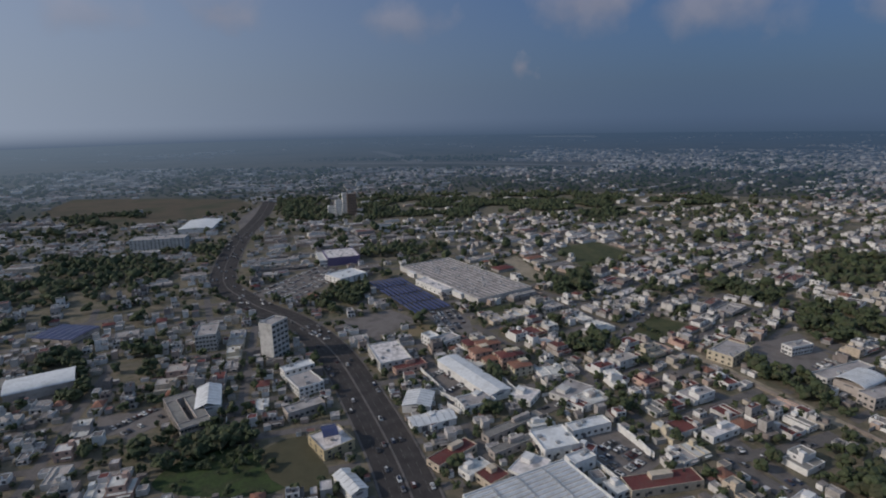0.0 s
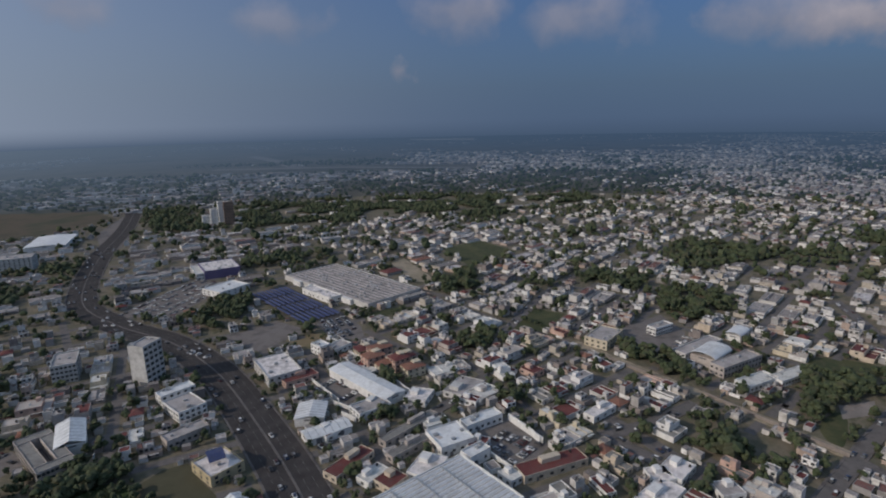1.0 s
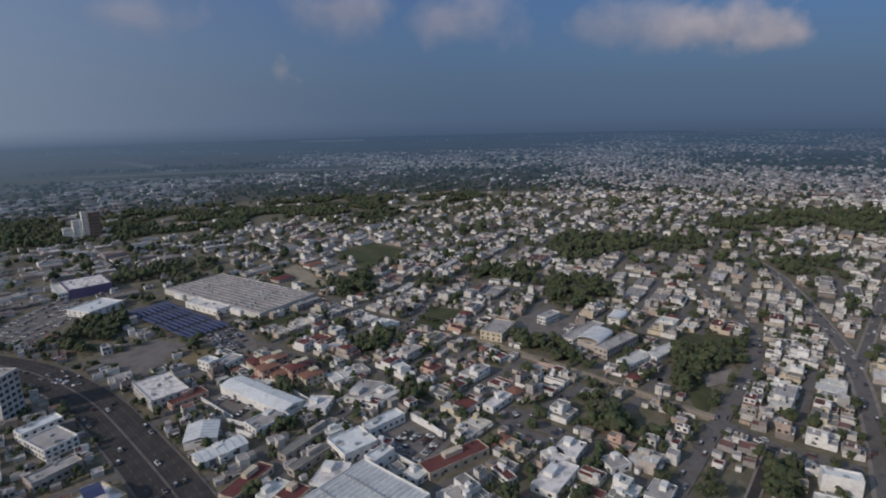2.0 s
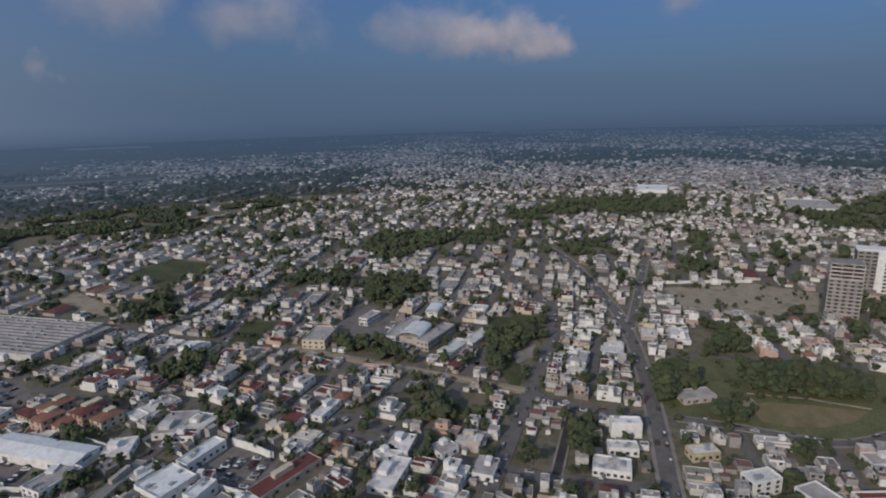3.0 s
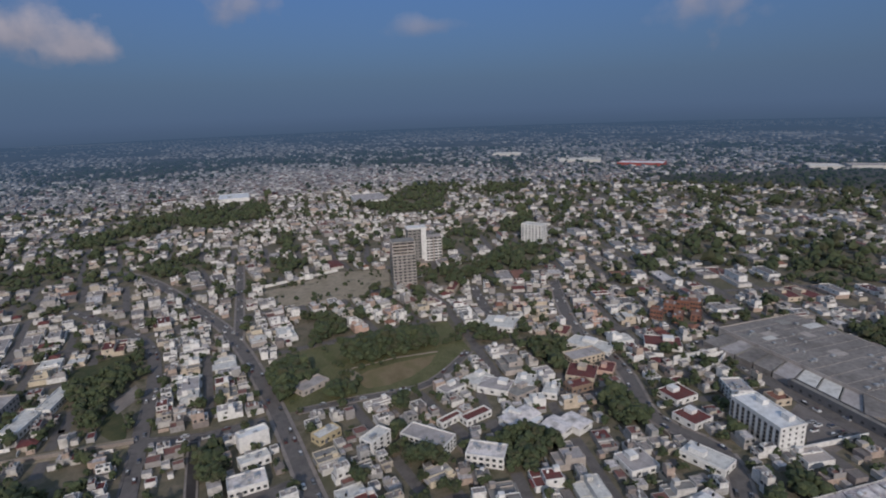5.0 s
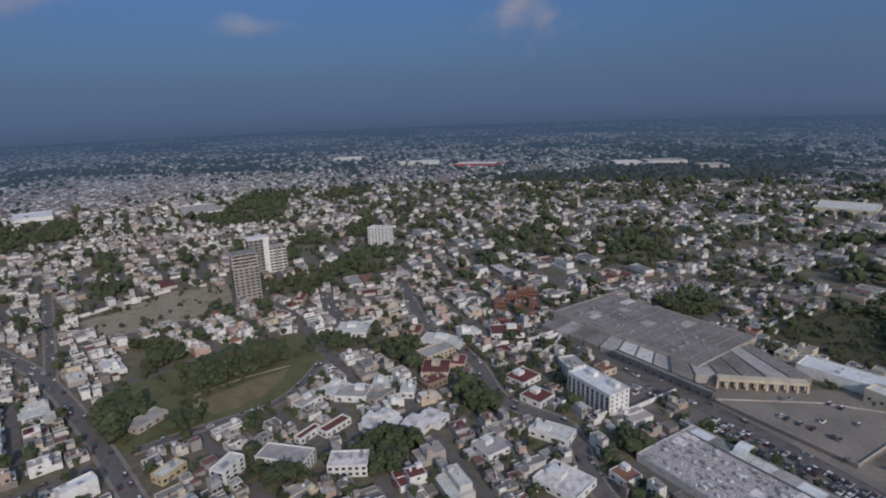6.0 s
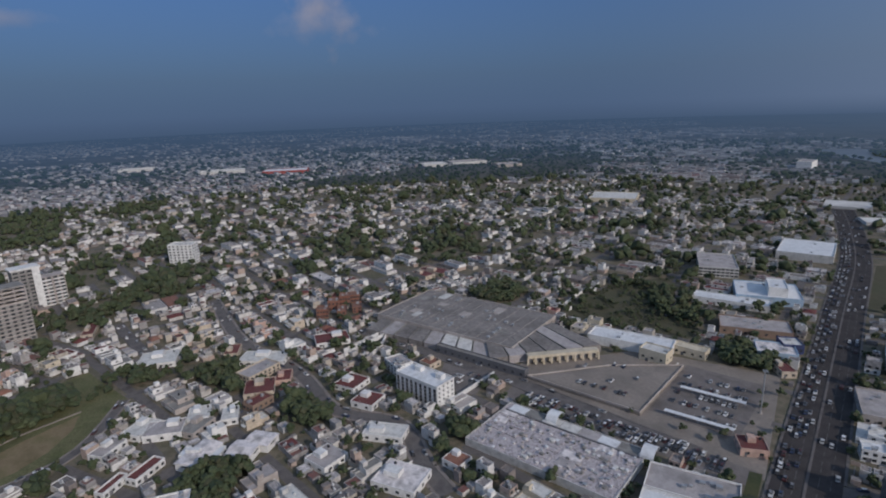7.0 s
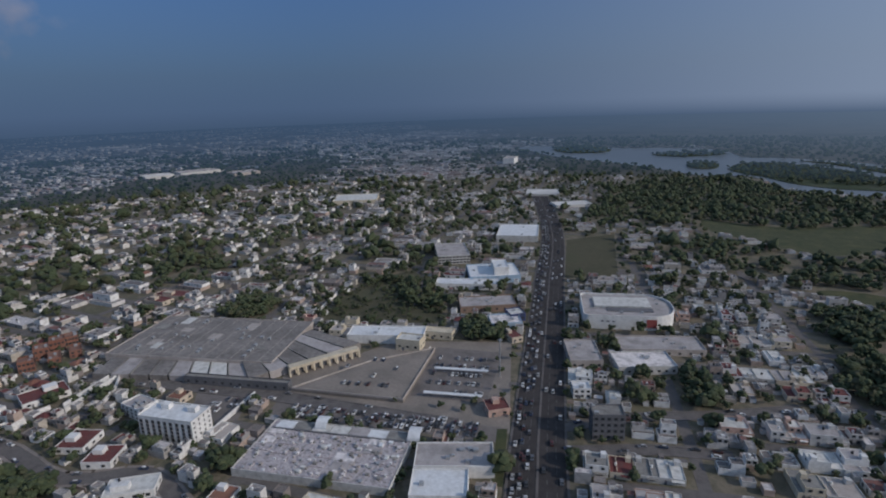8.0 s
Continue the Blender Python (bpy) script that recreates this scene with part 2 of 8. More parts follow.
MAT = {
    "wall": material("painted_render", HOUSE_WALLS, 0.8, 0.9, "island", 0.45, 0.35),
    "roof": material("flat_concrete_roof", HOUSE_ROOFS, 1.3, 0.9, "island", 0.75, 0.45, stain_colour=(0.13, 0.122, 0.115), grain=0.3),
    # distance=True: haze is painted over the far pieces as emission
    "far_wall": material("haze_tinted_painted_walls", FAR_WALLS, 0.3, 0.9, "island", 0.4, 0.05, distance=True, gloss=0.0),
    "white": material("white_painted_wall", [WHITE, (0.75, 0.74, 0.72)], 0.6, 0.85, "noise", 0.25, 0.2),
    "white_roof": material("white_metal_roof", [(0.66, 0.67, 0.68), (0.74, 0.75, 0.75)], 0.5, 0.5, "noise", 0.35, 0.15, stain_colour=(0.3, 0.29, 0.27)),
    "grey_roof": material("weathered_grey_roof", [(0.2862, 0.265, 0.26), (0.424, 0.39, 0.38), (0.3286, 0.305, 0.3)], 0.9, 0.9, "noise", 0.6, 0.12, stain_colour=(0.16, 0.15, 0.14)),
    "market_roof": material("mottled_market_roof", [(0.318, 0.285, 0.29), (0.6572, 0.6, 0.61), (0.212, 0.19, 0.19), (0.5936, 0.53, 0.54), (0.3816, 0.35, 0.35), (0.6996, 0.64, 0.65), (0.2544, 0.23, 0.23), (0.636, 0.57, 0.58), (0.3604, 0.33, 0.33)], 3.0, 0.9, "noise", 0.45, 0.3, stain_colour=(0.14, 0.135, 0.13), grain=0.3),
    "pale_roof": material("patched_pale_roof", [(0.5088, 0.47, 0.46), (0.795, 0.74, 0.72), (0.424, 0.39, 0.38)], 2.2, 0.85, "noise", 0.75, 0.16, stain_colour=(0.2, 0.19, 0.18)),
    "cream": material("cream_plaster", [(0.55, 0.48, 0.36), (0.62, 0.55, 0.43)], 0.5, 0.9, "noise", 0.3, 0.2),
    "yellow": material("yellow_paint", [(0.46, 0.38, 0.24), (0.52, 0.44, 0.29)], 0.5, 0.85, "noise", 0.3, 0.2),
    "concrete": material("raw_concrete", [(0.3816, 0.34, 0.31), (0.477, 0.43, 0.4)], 0.5, 0.92, "noise", 0.4, 0.15),
    "bare_frame": material("grimy_bare_concrete", [(0.22, 0.21, 0.2), (0.31, 0.295, 0.28)], 0.7, 0.92, "noise", 0.5, 0.25),
    "dark_wall": material("dark_wall", [(0.12, 0.12, 0.13), (0.17, 0.17, 0.18)], 0.5, 0.8, "noise", 0.3, 0.2),
    "brown_wall": material("brown_brick_wall", [(0.24, 0.17, 0.13), (0.3, 0.21, 0.16)], 0.7, 0.9, "noise", 0.3, 0.2),
    "mall_roof": material("weathered_mall_roof", [(0.175, 0.16, 0.15), (0.26, 0.238, 0.222), (0.205, 0.188, 0.176)], 0.35, 0.92, "noise", 0.6, 0.05, stain_colour=(0.12, 0.108, 0.1), grain=0.25),
    "terracotta": material("terracotta_paint", [(0.2, 0.09, 0.065), (0.28, 0.14, 0.1)], 0.8, 0.88, "noise", 0.4, 0.3),
    "terracotta_roof": material("terracotta_roof_paint", [(0.19, 0.1, 0.075), (0.27, 0.15, 0.11), (0.22, 0.19, 0.17)], 0.6, 0.9, "noise", 0.5, 0.2),
    "red_roof": material("dark_red_roof", [(0.12, 0.036, 0.036), (0.18, 0.062, 0.055)], 0.8, 0.85, "noise", 0.4, 0.3),
    "red": material("red_panel", [(0.3, 0.07, 0.06), (0.36, 0.1, 0.09)], 0.6, 0.6, "noise", 0.15),
    "purple": material("purple_panel", [(0.11, 0.09, 0.18), (0.16, 0.13, 0.24)], 0.6, 0.7, "noise", 0.2),
    "blue": material("blue_tarpaulin", [(0.028, 0.04, 0.1), (0.055, 0.07, 0.16), (0.035, 0.05, 0.12)], 0.6, 0.6, "noise", 0.3, 0.3),
    "blue_wall": material("pale_blue_wall", [(0.3, 0.42, 0.55), (0.4, 0.5, 0.6)], 0.6, 0.8, "noise", 0.3, 0.3),
    "glass": material("dark_window_glass", [(0.025, 0.03, 0.035), (0.04, 0.045, 0.05)], 0.5, 0.3, "noise", 0.1),
    "asphalt": material("asphalt", [(0.047, 0.043, 0.043), (0.075, 0.068, 0.067)], 1.2, 0.95, "noise", 0.45, 0.07, stain_colour=(0.04, 0.04, 0.042), gloss=0.1),
    "street": material("worn_street", [(0.0901, 0.082, 0.081), (0.1537, 0.139, 0.133), (0.1113, 0.101, 0.098)], 1.2, 0.92, "noise", 0.4, 0.08, stain_colour=(0.09, 0.085, 0.08)),
    "pavement": material("pavement_concrete", [(0.212, 0.185, 0.17), (0.2968, 0.26, 0.235)], 0.9, 0.92, "noise", 0.4, 0.15),
    "paint": material("worn_road_paint", [(0.1, 0.1, 0.098), (0.2, 0.2, 0.19)], 2.0, 0.8, "noise", 0.7, 0.8),
    "ground": material("dry_town_ground", [(0.085, 0.082, 0.05), (0.19, 0.16, 0.12), (0.12, 0.108, 0.075), (0.15, 0.135, 0.11)], 0.9, 0.95, "noise", 0.5, 0.04, stain_colour=(0.07, 0.08, 0.04)),
    "dirt": material("bare_dirt", [(0.24, 0.2, 0.15), (0.34, 0.285, 0.215), (0.2, 0.175, 0.125)], 0.9, 0.95, "noise", 0.4, 0.05, stain_colour=(0.12, 0.11, 0.06)),
    "dry_field": material("dull_dry_field", [(0.07, 0.068, 0.04), (0.1, 0.088, 0.055)], 0.2, 0.95, "noise", 0.5, 0.02, stain_colour=(0.045, 0.06, 0.028)),
    "lot": material("grey_gravel_lot", [(0.1166, 0.104, 0.1), (0.1908, 0.17, 0.16), (0.1484, 0.132, 0.125)], 0.9, 0.95, "noise", 0.4, 0.06),
    "deck": material("worn_deck_concrete", [(0.212, 0.185, 0.16), (0.2756, 0.24, 0.21)], 0.5, 0.92, "noise", 0.5, 0.06, stain_colour=(0.12, 0.11, 0.1)),
    "runway": material("haze_tinted_pale_runway", [(0.13, 0.12, 0.11), (0.19, 0.175, 0.16)], 0.02, 0.95, "noise", 0.3, 0.004, distance=True),
    "pitch": material("dry_pitch_grass", [(0.15, 0.12, 0.064), (0.215, 0.165, 0.1), (0.175, 0.138, 0.078)], 0.7, 0.95, "noise", 0.6, 0.07, stain_colour=(0.09, 0.11, 0.035)),
    "grass": material("grass", [(0.036, 0.05, 0.022), (0.07, 0.074, 0.036), (0.045, 0.058, 0.026), (0.085, 0.08, 0.045)], 0.9, 0.95, "noise", 0.5, 0.05, stain_colour=(0.12, 0.11, 0.05)),
    "park_grass": material("park_grass", [(0.094, 0.108, 0.043), (0.145, 0.14, 0.07), (0.115, 0.124, 0.055)], 0.8, 0.95, "noise", 0.5, 0.06, stain_colour=(0.045, 0.055, 0.024), grain=0.25),
    "scrub_green": material("green_scrub", [(0.03, 0.052, 0.018), (0.055, 0.085, 0.028), (0.04, 0.058, 0.024), (0.075, 0.082, 0.04)], 1.6, 0.95, "noise", 0.5, 0.1, stain_colour=(0.02, 0.032, 0.014), grain=0.3),
    "leaf": material("tree_leaves", [(0.049, 0.066, 0.033), (0.064, 0.084, 0.041), (0.057, 0.074, 0.037), (0.077, 0.093, 0.045), (0.067, 0.071, 0.039)], 1.5, 0.85, "island", 0.2, 0.4, stain_colour=(0.02, 0.03, 0.012), grain=0.3),
    "bark": material("bark", [(0.12, 0.09, 0.06), (0.16, 0.12, 0.09)], 3, 0.95, "noise", 0.3),
    "water": material("river_water", [(0.1, 0.115, 0.125), (0.15, 0.165, 0.175)], 0.02, 0.3, "noise", 0.1, 0.004),
    "tank_black": material("black_plastic_tank", [(0.03, 0.03, 0.032), (0.05, 0.05, 0.05)], 2, 0.6, "noise", 0.1),
    "metal": material("grey_metal", [(0.35, 0.36, 0.37), (0.45, 0.46, 0.47)], 2, 0.5, "noise", 0.2, metal=0.4),
    "car": material("car_paint", [(0.7, 0.7, 0.7), (0.05, 0.05, 0.055), (0.35, 0.36, 0.38), (0.75, 0.75, 0.74), (0.09, 0.035, 0.035), (0.12, 0.13, 0.15), (0.04, 0.055, 0.1), (0.45, 0.45, 0.44), (0.06, 0.06, 0.065), (0.2, 0.2, 0.21)], 3, 0.3, "object", 0.1),
    "cars": material("parked_car_paint", [(0.7, 0.7, 0.7), (0.05, 0.05, 0.055), (0.35, 0.36, 0.38), (0.75, 0.75, 0.74), (0.09, 0.035, 0.035), (0.12, 0.13, 0.15), (0.04, 0.055, 0.1), (0.45, 0.45, 0.44), (0.06, 0.06, 0.065), (0.2, 0.2, 0.21)], 3, 0.3, "island", 0.1),
    "far_roof": material("haze_tinted_flat_roofs", HOUSE_ROOFS, 0.3, 0.9, "island", 0.4, 0.05, distance=True, gloss=0.0),
    "far_leaf": material("haze_tinted_trees", [(0.034, 0.05, 0.024), (0.046, 0.062, 0.03)], 0.5, 0.9, "island", 0.2, 0.05, distance=True, gloss=0.0),
    "backdrop": material("haze_tinted_plain", [(0.05, 0.052, 0.038), (0.12, 0.11, 0.09), (0.07, 0.07, 0.052)], 0.03, 0.95, "noise", 0.5, 0.008, stain_colour=(0.05, 0.055, 0.04), distance=True, gloss=0.0),
    "brown_field": material("dry_brown_field", [(0.06, 0.055, 0.036), (0.1, 0.078, 0.054), (0.05, 0.055, 0.034)], 0.12, 0.95, "noise", 0.6, 0.012, stain_colour=(0.04, 0.05, 0.026)),
    "backdrop_leaf": material("haze_tinted_far_trees", [(0.028, 0.045, 0.02), (0.04, 0.06, 0.025)], 0.05, 0.9, "noise", 0.3, 0.01, distance=True, gloss=0.0),
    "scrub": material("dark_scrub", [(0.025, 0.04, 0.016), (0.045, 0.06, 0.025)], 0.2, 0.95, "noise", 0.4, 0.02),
    "backdrop_house": material("haze_tinted_far_walls", [(0.4, 0.39, 0.38), (0.24, 0.235, 0.23), (0.6, 0.59, 0.57), (0.2, 0.195, 0.19), (0.36, 0.33, 0.31)], 0.05, 0.95, "island", 0.4, 0.01, distance=True, gloss=0.0),
    "rubber": material("tyre_rubber", [(0.02, 0.02, 0.02), (0.03, 0.03, 0.03)], 3, 0.8, "noise", 0.1),
}


# ---- geometry tools ----
class Geo:
    """Gathers faces with a material each and turns them into one mesh."""

    def __init__(self):
        self.verts, self.faces, self.keys = [], [], []

    def add(self, verts, faces, key):
        n = len(self.verts)
        self.verts.extend(verts)
        for i, f in enumerate(faces):
            self.faces.append([k + n for k in f])
            self.keys.append(key if isinstance(key, str) else key[i])

    def mesh(self, name):
        me = bpy.data.meshes.new(name)
        me.from_pydata(self.verts, [], self.faces)
        used = sorted(set(self.keys))
        for k in used:
            me.materials.append(MAT[k])
        me.polygons.foreach_set("material_index", np.array([used.index(k) for k in self.keys], dtype=np.int32))
        me.update()
        return me


def turn(x, y, angle, u, v):
    c, s = math.cos(angle), math.sin(angle)
    return x + c * u - s * v, y + s * u + c * v


BOX_FACES = [(0, 1, 5, 4), (1, 2, 6, 5), (2, 3, 7, 6), (3, 0, 4, 7), (4, 5, 6, 7), (3, 2, 1, 0)]


def box(x, y, z, w, d, h, angle=0.0, taper=0.0):
    """Eight corners and six faces of a turned box standing on z."""
    verts = []
    for zz, k in ((z, 0), (z + h, taper)):
        for u, v in ((-w / 2 + k, -d / 2 + k), (w / 2 - k, -d / 2 + k), (w / 2 - k, d / 2 - k), (-w / 2 + k, d / 2 - k)):
            verts.append((*turn(x, y, angle, u, v), zz))
    return verts, BOX_FACES


def shell(x, y, z, w, d, h, angle, rim=0.6, thick=0.25):
    """A flat-roofed body: outer walls, a parapet with thickness and the sunk roof, all joined. Faces 9 on are roof."""
    verts = []
    for zz, k in ((z, 0), (z + h + rim, 0), (z + h + rim, thick), (z + h, thick)):
        for u, v in ((-w / 2 + k, -d / 2 + k), (w / 2 - k, -d / 2 + k), (w / 2 - k, d / 2 - k), (-w / 2 + k, d / 2 - k)):
            verts.append((*turn(x, y, angle, u, v), zz))
    faces = []
    for ring in range(3):
        for i in range(4):
            j = (i + 1) % 4
            faces.append((ring * 4 + i, ring * 4 + j, ring * 4 + 4 + j, ring * 4 + 4 + i))
    faces.append((12, 13, 14, 15))
    return verts, faces


def prism(x, y, z, w, d, h, angle, rise, sides=2, over=0.4):
    """A pitched (sides=2) or vaulted roof of thickness 0.25 over a w x d body, its ridge along w."""
    outline = []
    for i in range(sides + 1):
        a = math.pi * (1 - i / sides)
        if sides == 2:
            outline.append((-d / 2 - over + (d / 2 + over) * i, rise * (i == 1)))
        else:
            outline.append((math.cos(a) * (d / 2 + over), rise * math.sin(a)))
    ring = outline + [(v, s - 0.25) for v, s in reversed(outline)]
    verts = []
    for u in (-w / 2 - over, w / 2 + over):
        for v, s in ring:
            verts.append((*turn(x, y, angle, u, v), z + h + s + 0.25))
    n = len(ring)
    faces = [(i, (i + 1) % n, n + (i + 1) % n, n + i) for i in range(n)]
    faces += [(i, i + 1, n - 2 - i, n - 1 - i) for i in range(sides)]
    faces += [(n + i + 1, n + i, 2 * n - 1 - i, 2 * n - 2 - i) for i in range(sides)]
    return verts, faces


def hip(x, y, z, w, d, angle, rise, over=0.5):
    """A hipped tile roof with eaves."""
    verts = []
    w, d = w + 2 * over, d + 2 * over
    for zz, k in ((z, 0), (z + 0.2, 0)):
        for u, v in ((-w / 2, -d / 2), (w / 2, -d / 2), (w / 2, d / 2), (-w / 2, d / 2)):
            verts.append((*turn(x, y, angle, u, v), zz))
    r = max(0.3, (w - d) / 2)
    verts.append((*turn(x, y, angle, -r, 0), z + rise))
    verts.append((*turn(x, y, angle, r, 0), z + rise))
    return verts, [(3, 2, 1, 0), (0, 1, 5, 4), (1, 2, 6, 5), (2, 3, 7, 6), (3, 0, 4, 7), (4, 5, 9, 8), (5, 6, 9), (6, 7, 8, 9), (7, 4, 8)]


def tube(x, y, z, r, h, sides=8, top=1.0):
    verts = []
    for zz, k in ((z, 1), (z + h * 0.85, 1), (z + h, 0.55 * top)):
        for i in range(sides):
            a = 2 * math.pi * i / sides
            verts.append((x + r * k * math.cos(a), y + r * k * math.sin(a), zz))
    faces = []
    for ring in range(2):
        for i in range(sides):
            j = (i + 1) % sides
            faces.append((ring * sides + i, ring * sides + j, ring * sides + sides + j, ring * sides + sides + i))
    faces.append(tuple(range(2 * sides, 3 * sides)))
    return verts, faces


def part(name, geometry, key, parent, label=""):
    """One mesh object under a thing or under a part, from (verts, faces) or a shared mesh."""
    if isinstance(geometry, tuple):
        me = bpy.data.meshes.new(name)
        me.from_pydata(geometry[0], [], geometry[1])
        me.materials.append(MAT[key])
    else:
        me = geometry
    ob = new(name, me)
    ob.parent = parent
    return tagged(ob, label) if label else ob


def thing(name, label, category, group="", kind=""):
    """The Empty at the base of a thing built in place; its parts hang under it."""
    return tagged(new(name), label, category, group, kind)


# ---- the ground plan: what is taken ----
CELL, HALF = 2.0, 1300.0
SIZE = int(2 * HALF / CELL)
TAKEN = np.zeros((SIZE, SIZE), np.uint8)      # 0 free, 1 built or paved, 2 wood, 3 open grass or dirt
GX, GY = np.meshgrid(np.arange(SIZE) * CELL - HALF + CELL / 2, np.arange(SIZE) * CELL - HALF + CELL / 2, indexing="ij")
WOODS, SCRUBS, OPENS, WATERS = [], [], [], []


def inside(poly, X, Y):
    hit = np.zeros(np.shape(X), bool)
    n = len(poly)
    for i in range(n):
        (x0, y0), (x1, y1) = poly[i], poly[(i + 1) % n]
        cross = ((y0 > Y) != (y1 > Y)) & (X < (x1 - x0) * (Y - y0) / (y1 - y0 + 1e-9) + x0)
        hit ^= cross
    return hit


def take(poly, code):
    """Marks the cells of the plan that lie inside poly."""
    i0, j0 = (max(0, int((min(p[k] for p in poly) + HALF) / CELL) - 1) for k in (0, 1))
    i1, j1 = (min(SIZE, int((max(p[k] for p in poly) + HALF) / CELL) + 2) for k in (0, 1))
    if i1 > i0 and j1 > j0:
        hit = inside(poly, GX[i0:i1, j0:j1], GY[i0:i1, j0:j1])
        if code in (2, 6, 7):
            hit &= (TAKEN[i0:i1, j0:j1] != 1) & (TAKEN[i0:i1, j0:j1] != 5)
        TAKEN[i0:i1, j0:j1][hit] = code


def take_rect(x, y, w, d, angle, code=1, margin=1.5):
    w, d = w + 2 * margin, d + 2 * margin
    take([turn(x, y, angle, u, v) for u, v in ((-w / 2, -d / 2), (w / 2, -d / 2), (w / 2, d / 2), (-w / 2, d / 2))], code)


def code_at(x, y):
    i, j = int((x + HALF) / CELL), int((y + HALF) / CELL)
    return int(TAKEN[i, j]) if 0 <= i < SIZE and 0 <= j < SIZE else 0


def ribbon(points, width, z, thick=0.0):
    """A strip along a line of points, with its edges turned down by thick."""
    pts = [Vector((*p, 0)) for p in points]
    left, right = [], []
    for i, p in enumerate(pts):
        d = (pts[min(i + 1, len(pts) - 1)] - pts[max(i - 1, 0)]).normalized()
        s = Vector((-d.y, d.x, 0)) * (width / 2)
        left.append(p + s)
        right.append(p - s)
    verts, faces = [], []
    for l, r in zip(left, right):
        verts += [(l.x, l.y, z - thick), (l.x, l.y, z), (r.x, r.y, z), (r.x, r.y, z - thick)]
    for i in range(len(pts) - 1):
        a, b = 4 * i, 4 * i + 4
        faces += [(a + 1, a + 2, b + 2, b + 1)]
        if thick:
            faces += [(a, a + 1, b + 1, b), (a + 2, a + 3, b + 3, b + 2)]
    return verts, faces


def smooth(points, step=12.0):
    """A Catmull-Rom curve through the points."""
    pts = [Vector((*p, 0)) for p in points]
    out = []
    for i in range(len(pts) - 1):
        p0, p1, p2, p3 = pts[max(i - 1, 0)], pts[i], pts[i + 1], pts[min(i + 2, len(pts) - 1)]
        n = max(2, int((p2 - p1).length / step))
        for k in range(n):
            t = k / n
            q = 0.5 * (2 * p1 + (p2 - p0) * t + (2 * p0 - 5 * p1 + 4 * p2 - p3) * t * t + (3 * p1 - p0 - 3 * p2 + p3) * t ** 3)
            out.append((q.x, q.y))
    out.append((pts[-1].x, pts[-1].y))
    return out


# ---- ground, water, roads ----
def ground_sheet():
    radii = [0, 40, 80, 130, 190, 260, 340, 430, 540, 680, 850, 1050, 1300, 1600, 2000, 2500, 3100, 3800, 4400, 4985]
    n = 72
    verts, faces = [(0, 0, 0)], []
    for r in radii[1:]:
        for i in range(n):
            a = 2 * math.pi * i / n
            verts.append((r * math.cos(a), r * math.sin(a), 0))
    for i in range(n):
        faces.append((0, 1 + i, 1 + (i + 1) % n))
    for k in range(len(radii) - 2):
        a, b = 1 + k * n, 1 + (k + 1) * n
        for i in range(n):
            j = (i + 1) % n
            faces.append((a + i, b + i, b + j, a + j))
    me = bpy.data.meshes.new("ground")
    me.from_pydata(verts, [], faces)
    me.materials.append(MAT["ground"])
    return tagged(new("ground", me), "dry earth and scrub ground under the town", "ground", kind="structure")


ground = ground_sheet()


def area(name, label, key, poly, z, code, smooth_edge=False):
    """A flat patch of ground cover with a turned-down edge."""
    if smooth_edge:
        ring = [Vector(p) for p in poly]
        for _ in range(2):
            ring = [q for i in range(len(ring)) for q in (ring[i].lerp(ring[(i + 1) % len(ring)], 0.25), ring[i].lerp(ring[(i + 1) % len(ring)], 0.75))]
        poly = [(q.x, q.y) for q in ring]
    n = len(poly)
    verts = [(x, y, z) for x, y in poly] + [(x, y, -0.05) for x, y in poly]
    faces = [tuple(range(n))] + [(i, i + n, (i + 1) % n + n, (i + 1) % n) for i in range(n)]
    me = bpy.data.meshes.new(name)
    me.from_pydata(verts, [], faces)
    me.materials.append(MAT[key])
    if code:
        take(poly, code)
    if code == 2:
        WOODS.append(poly)
    elif code == 3:
        OPENS.append(poly)
    return tagged(new(name, me), label, name.split("_")[-1], kind="structure")


def wood(poly, code=2):
    """Ground that is closed over by tree crowns; code 6 is a closed stand, code 7 half-open scrub."""
    take(poly, code)
    (SCRUBS if code == 7 else WOODS).append(poly)


ROADS = []


def road(points, width, label, key="street", lanes=0, kerb=1.2):
    """A street: its strip now, its kerbs and lane marks once all streets are known."""
    line = smooth(points)
    z = 0.30 - 0.008 * len(ROADS)
    me = bpy.data.meshes.new("road")
    v, f = ribbon(line, width, z, 0.35)
    me.from_pydata(v, [], f)
    me.materials.append(MAT[key])
    ob = tagged(new("road", me), label, "road", kind="structure")
    for i in range(len(line) - 1):
        (x0, y0), (x1, y1) = line[i], line[i + 1]
        length = math.hypot(x1 - x0, y1 - y0)
        take_rect((x0 + x1) / 2, (y0 + y1) / 2, length + 2, width, math.atan2(y1 - y0, x1 - x0), 5, 0)
    ROADS.append((ob, line, width, kerb, lanes, z))
    return line


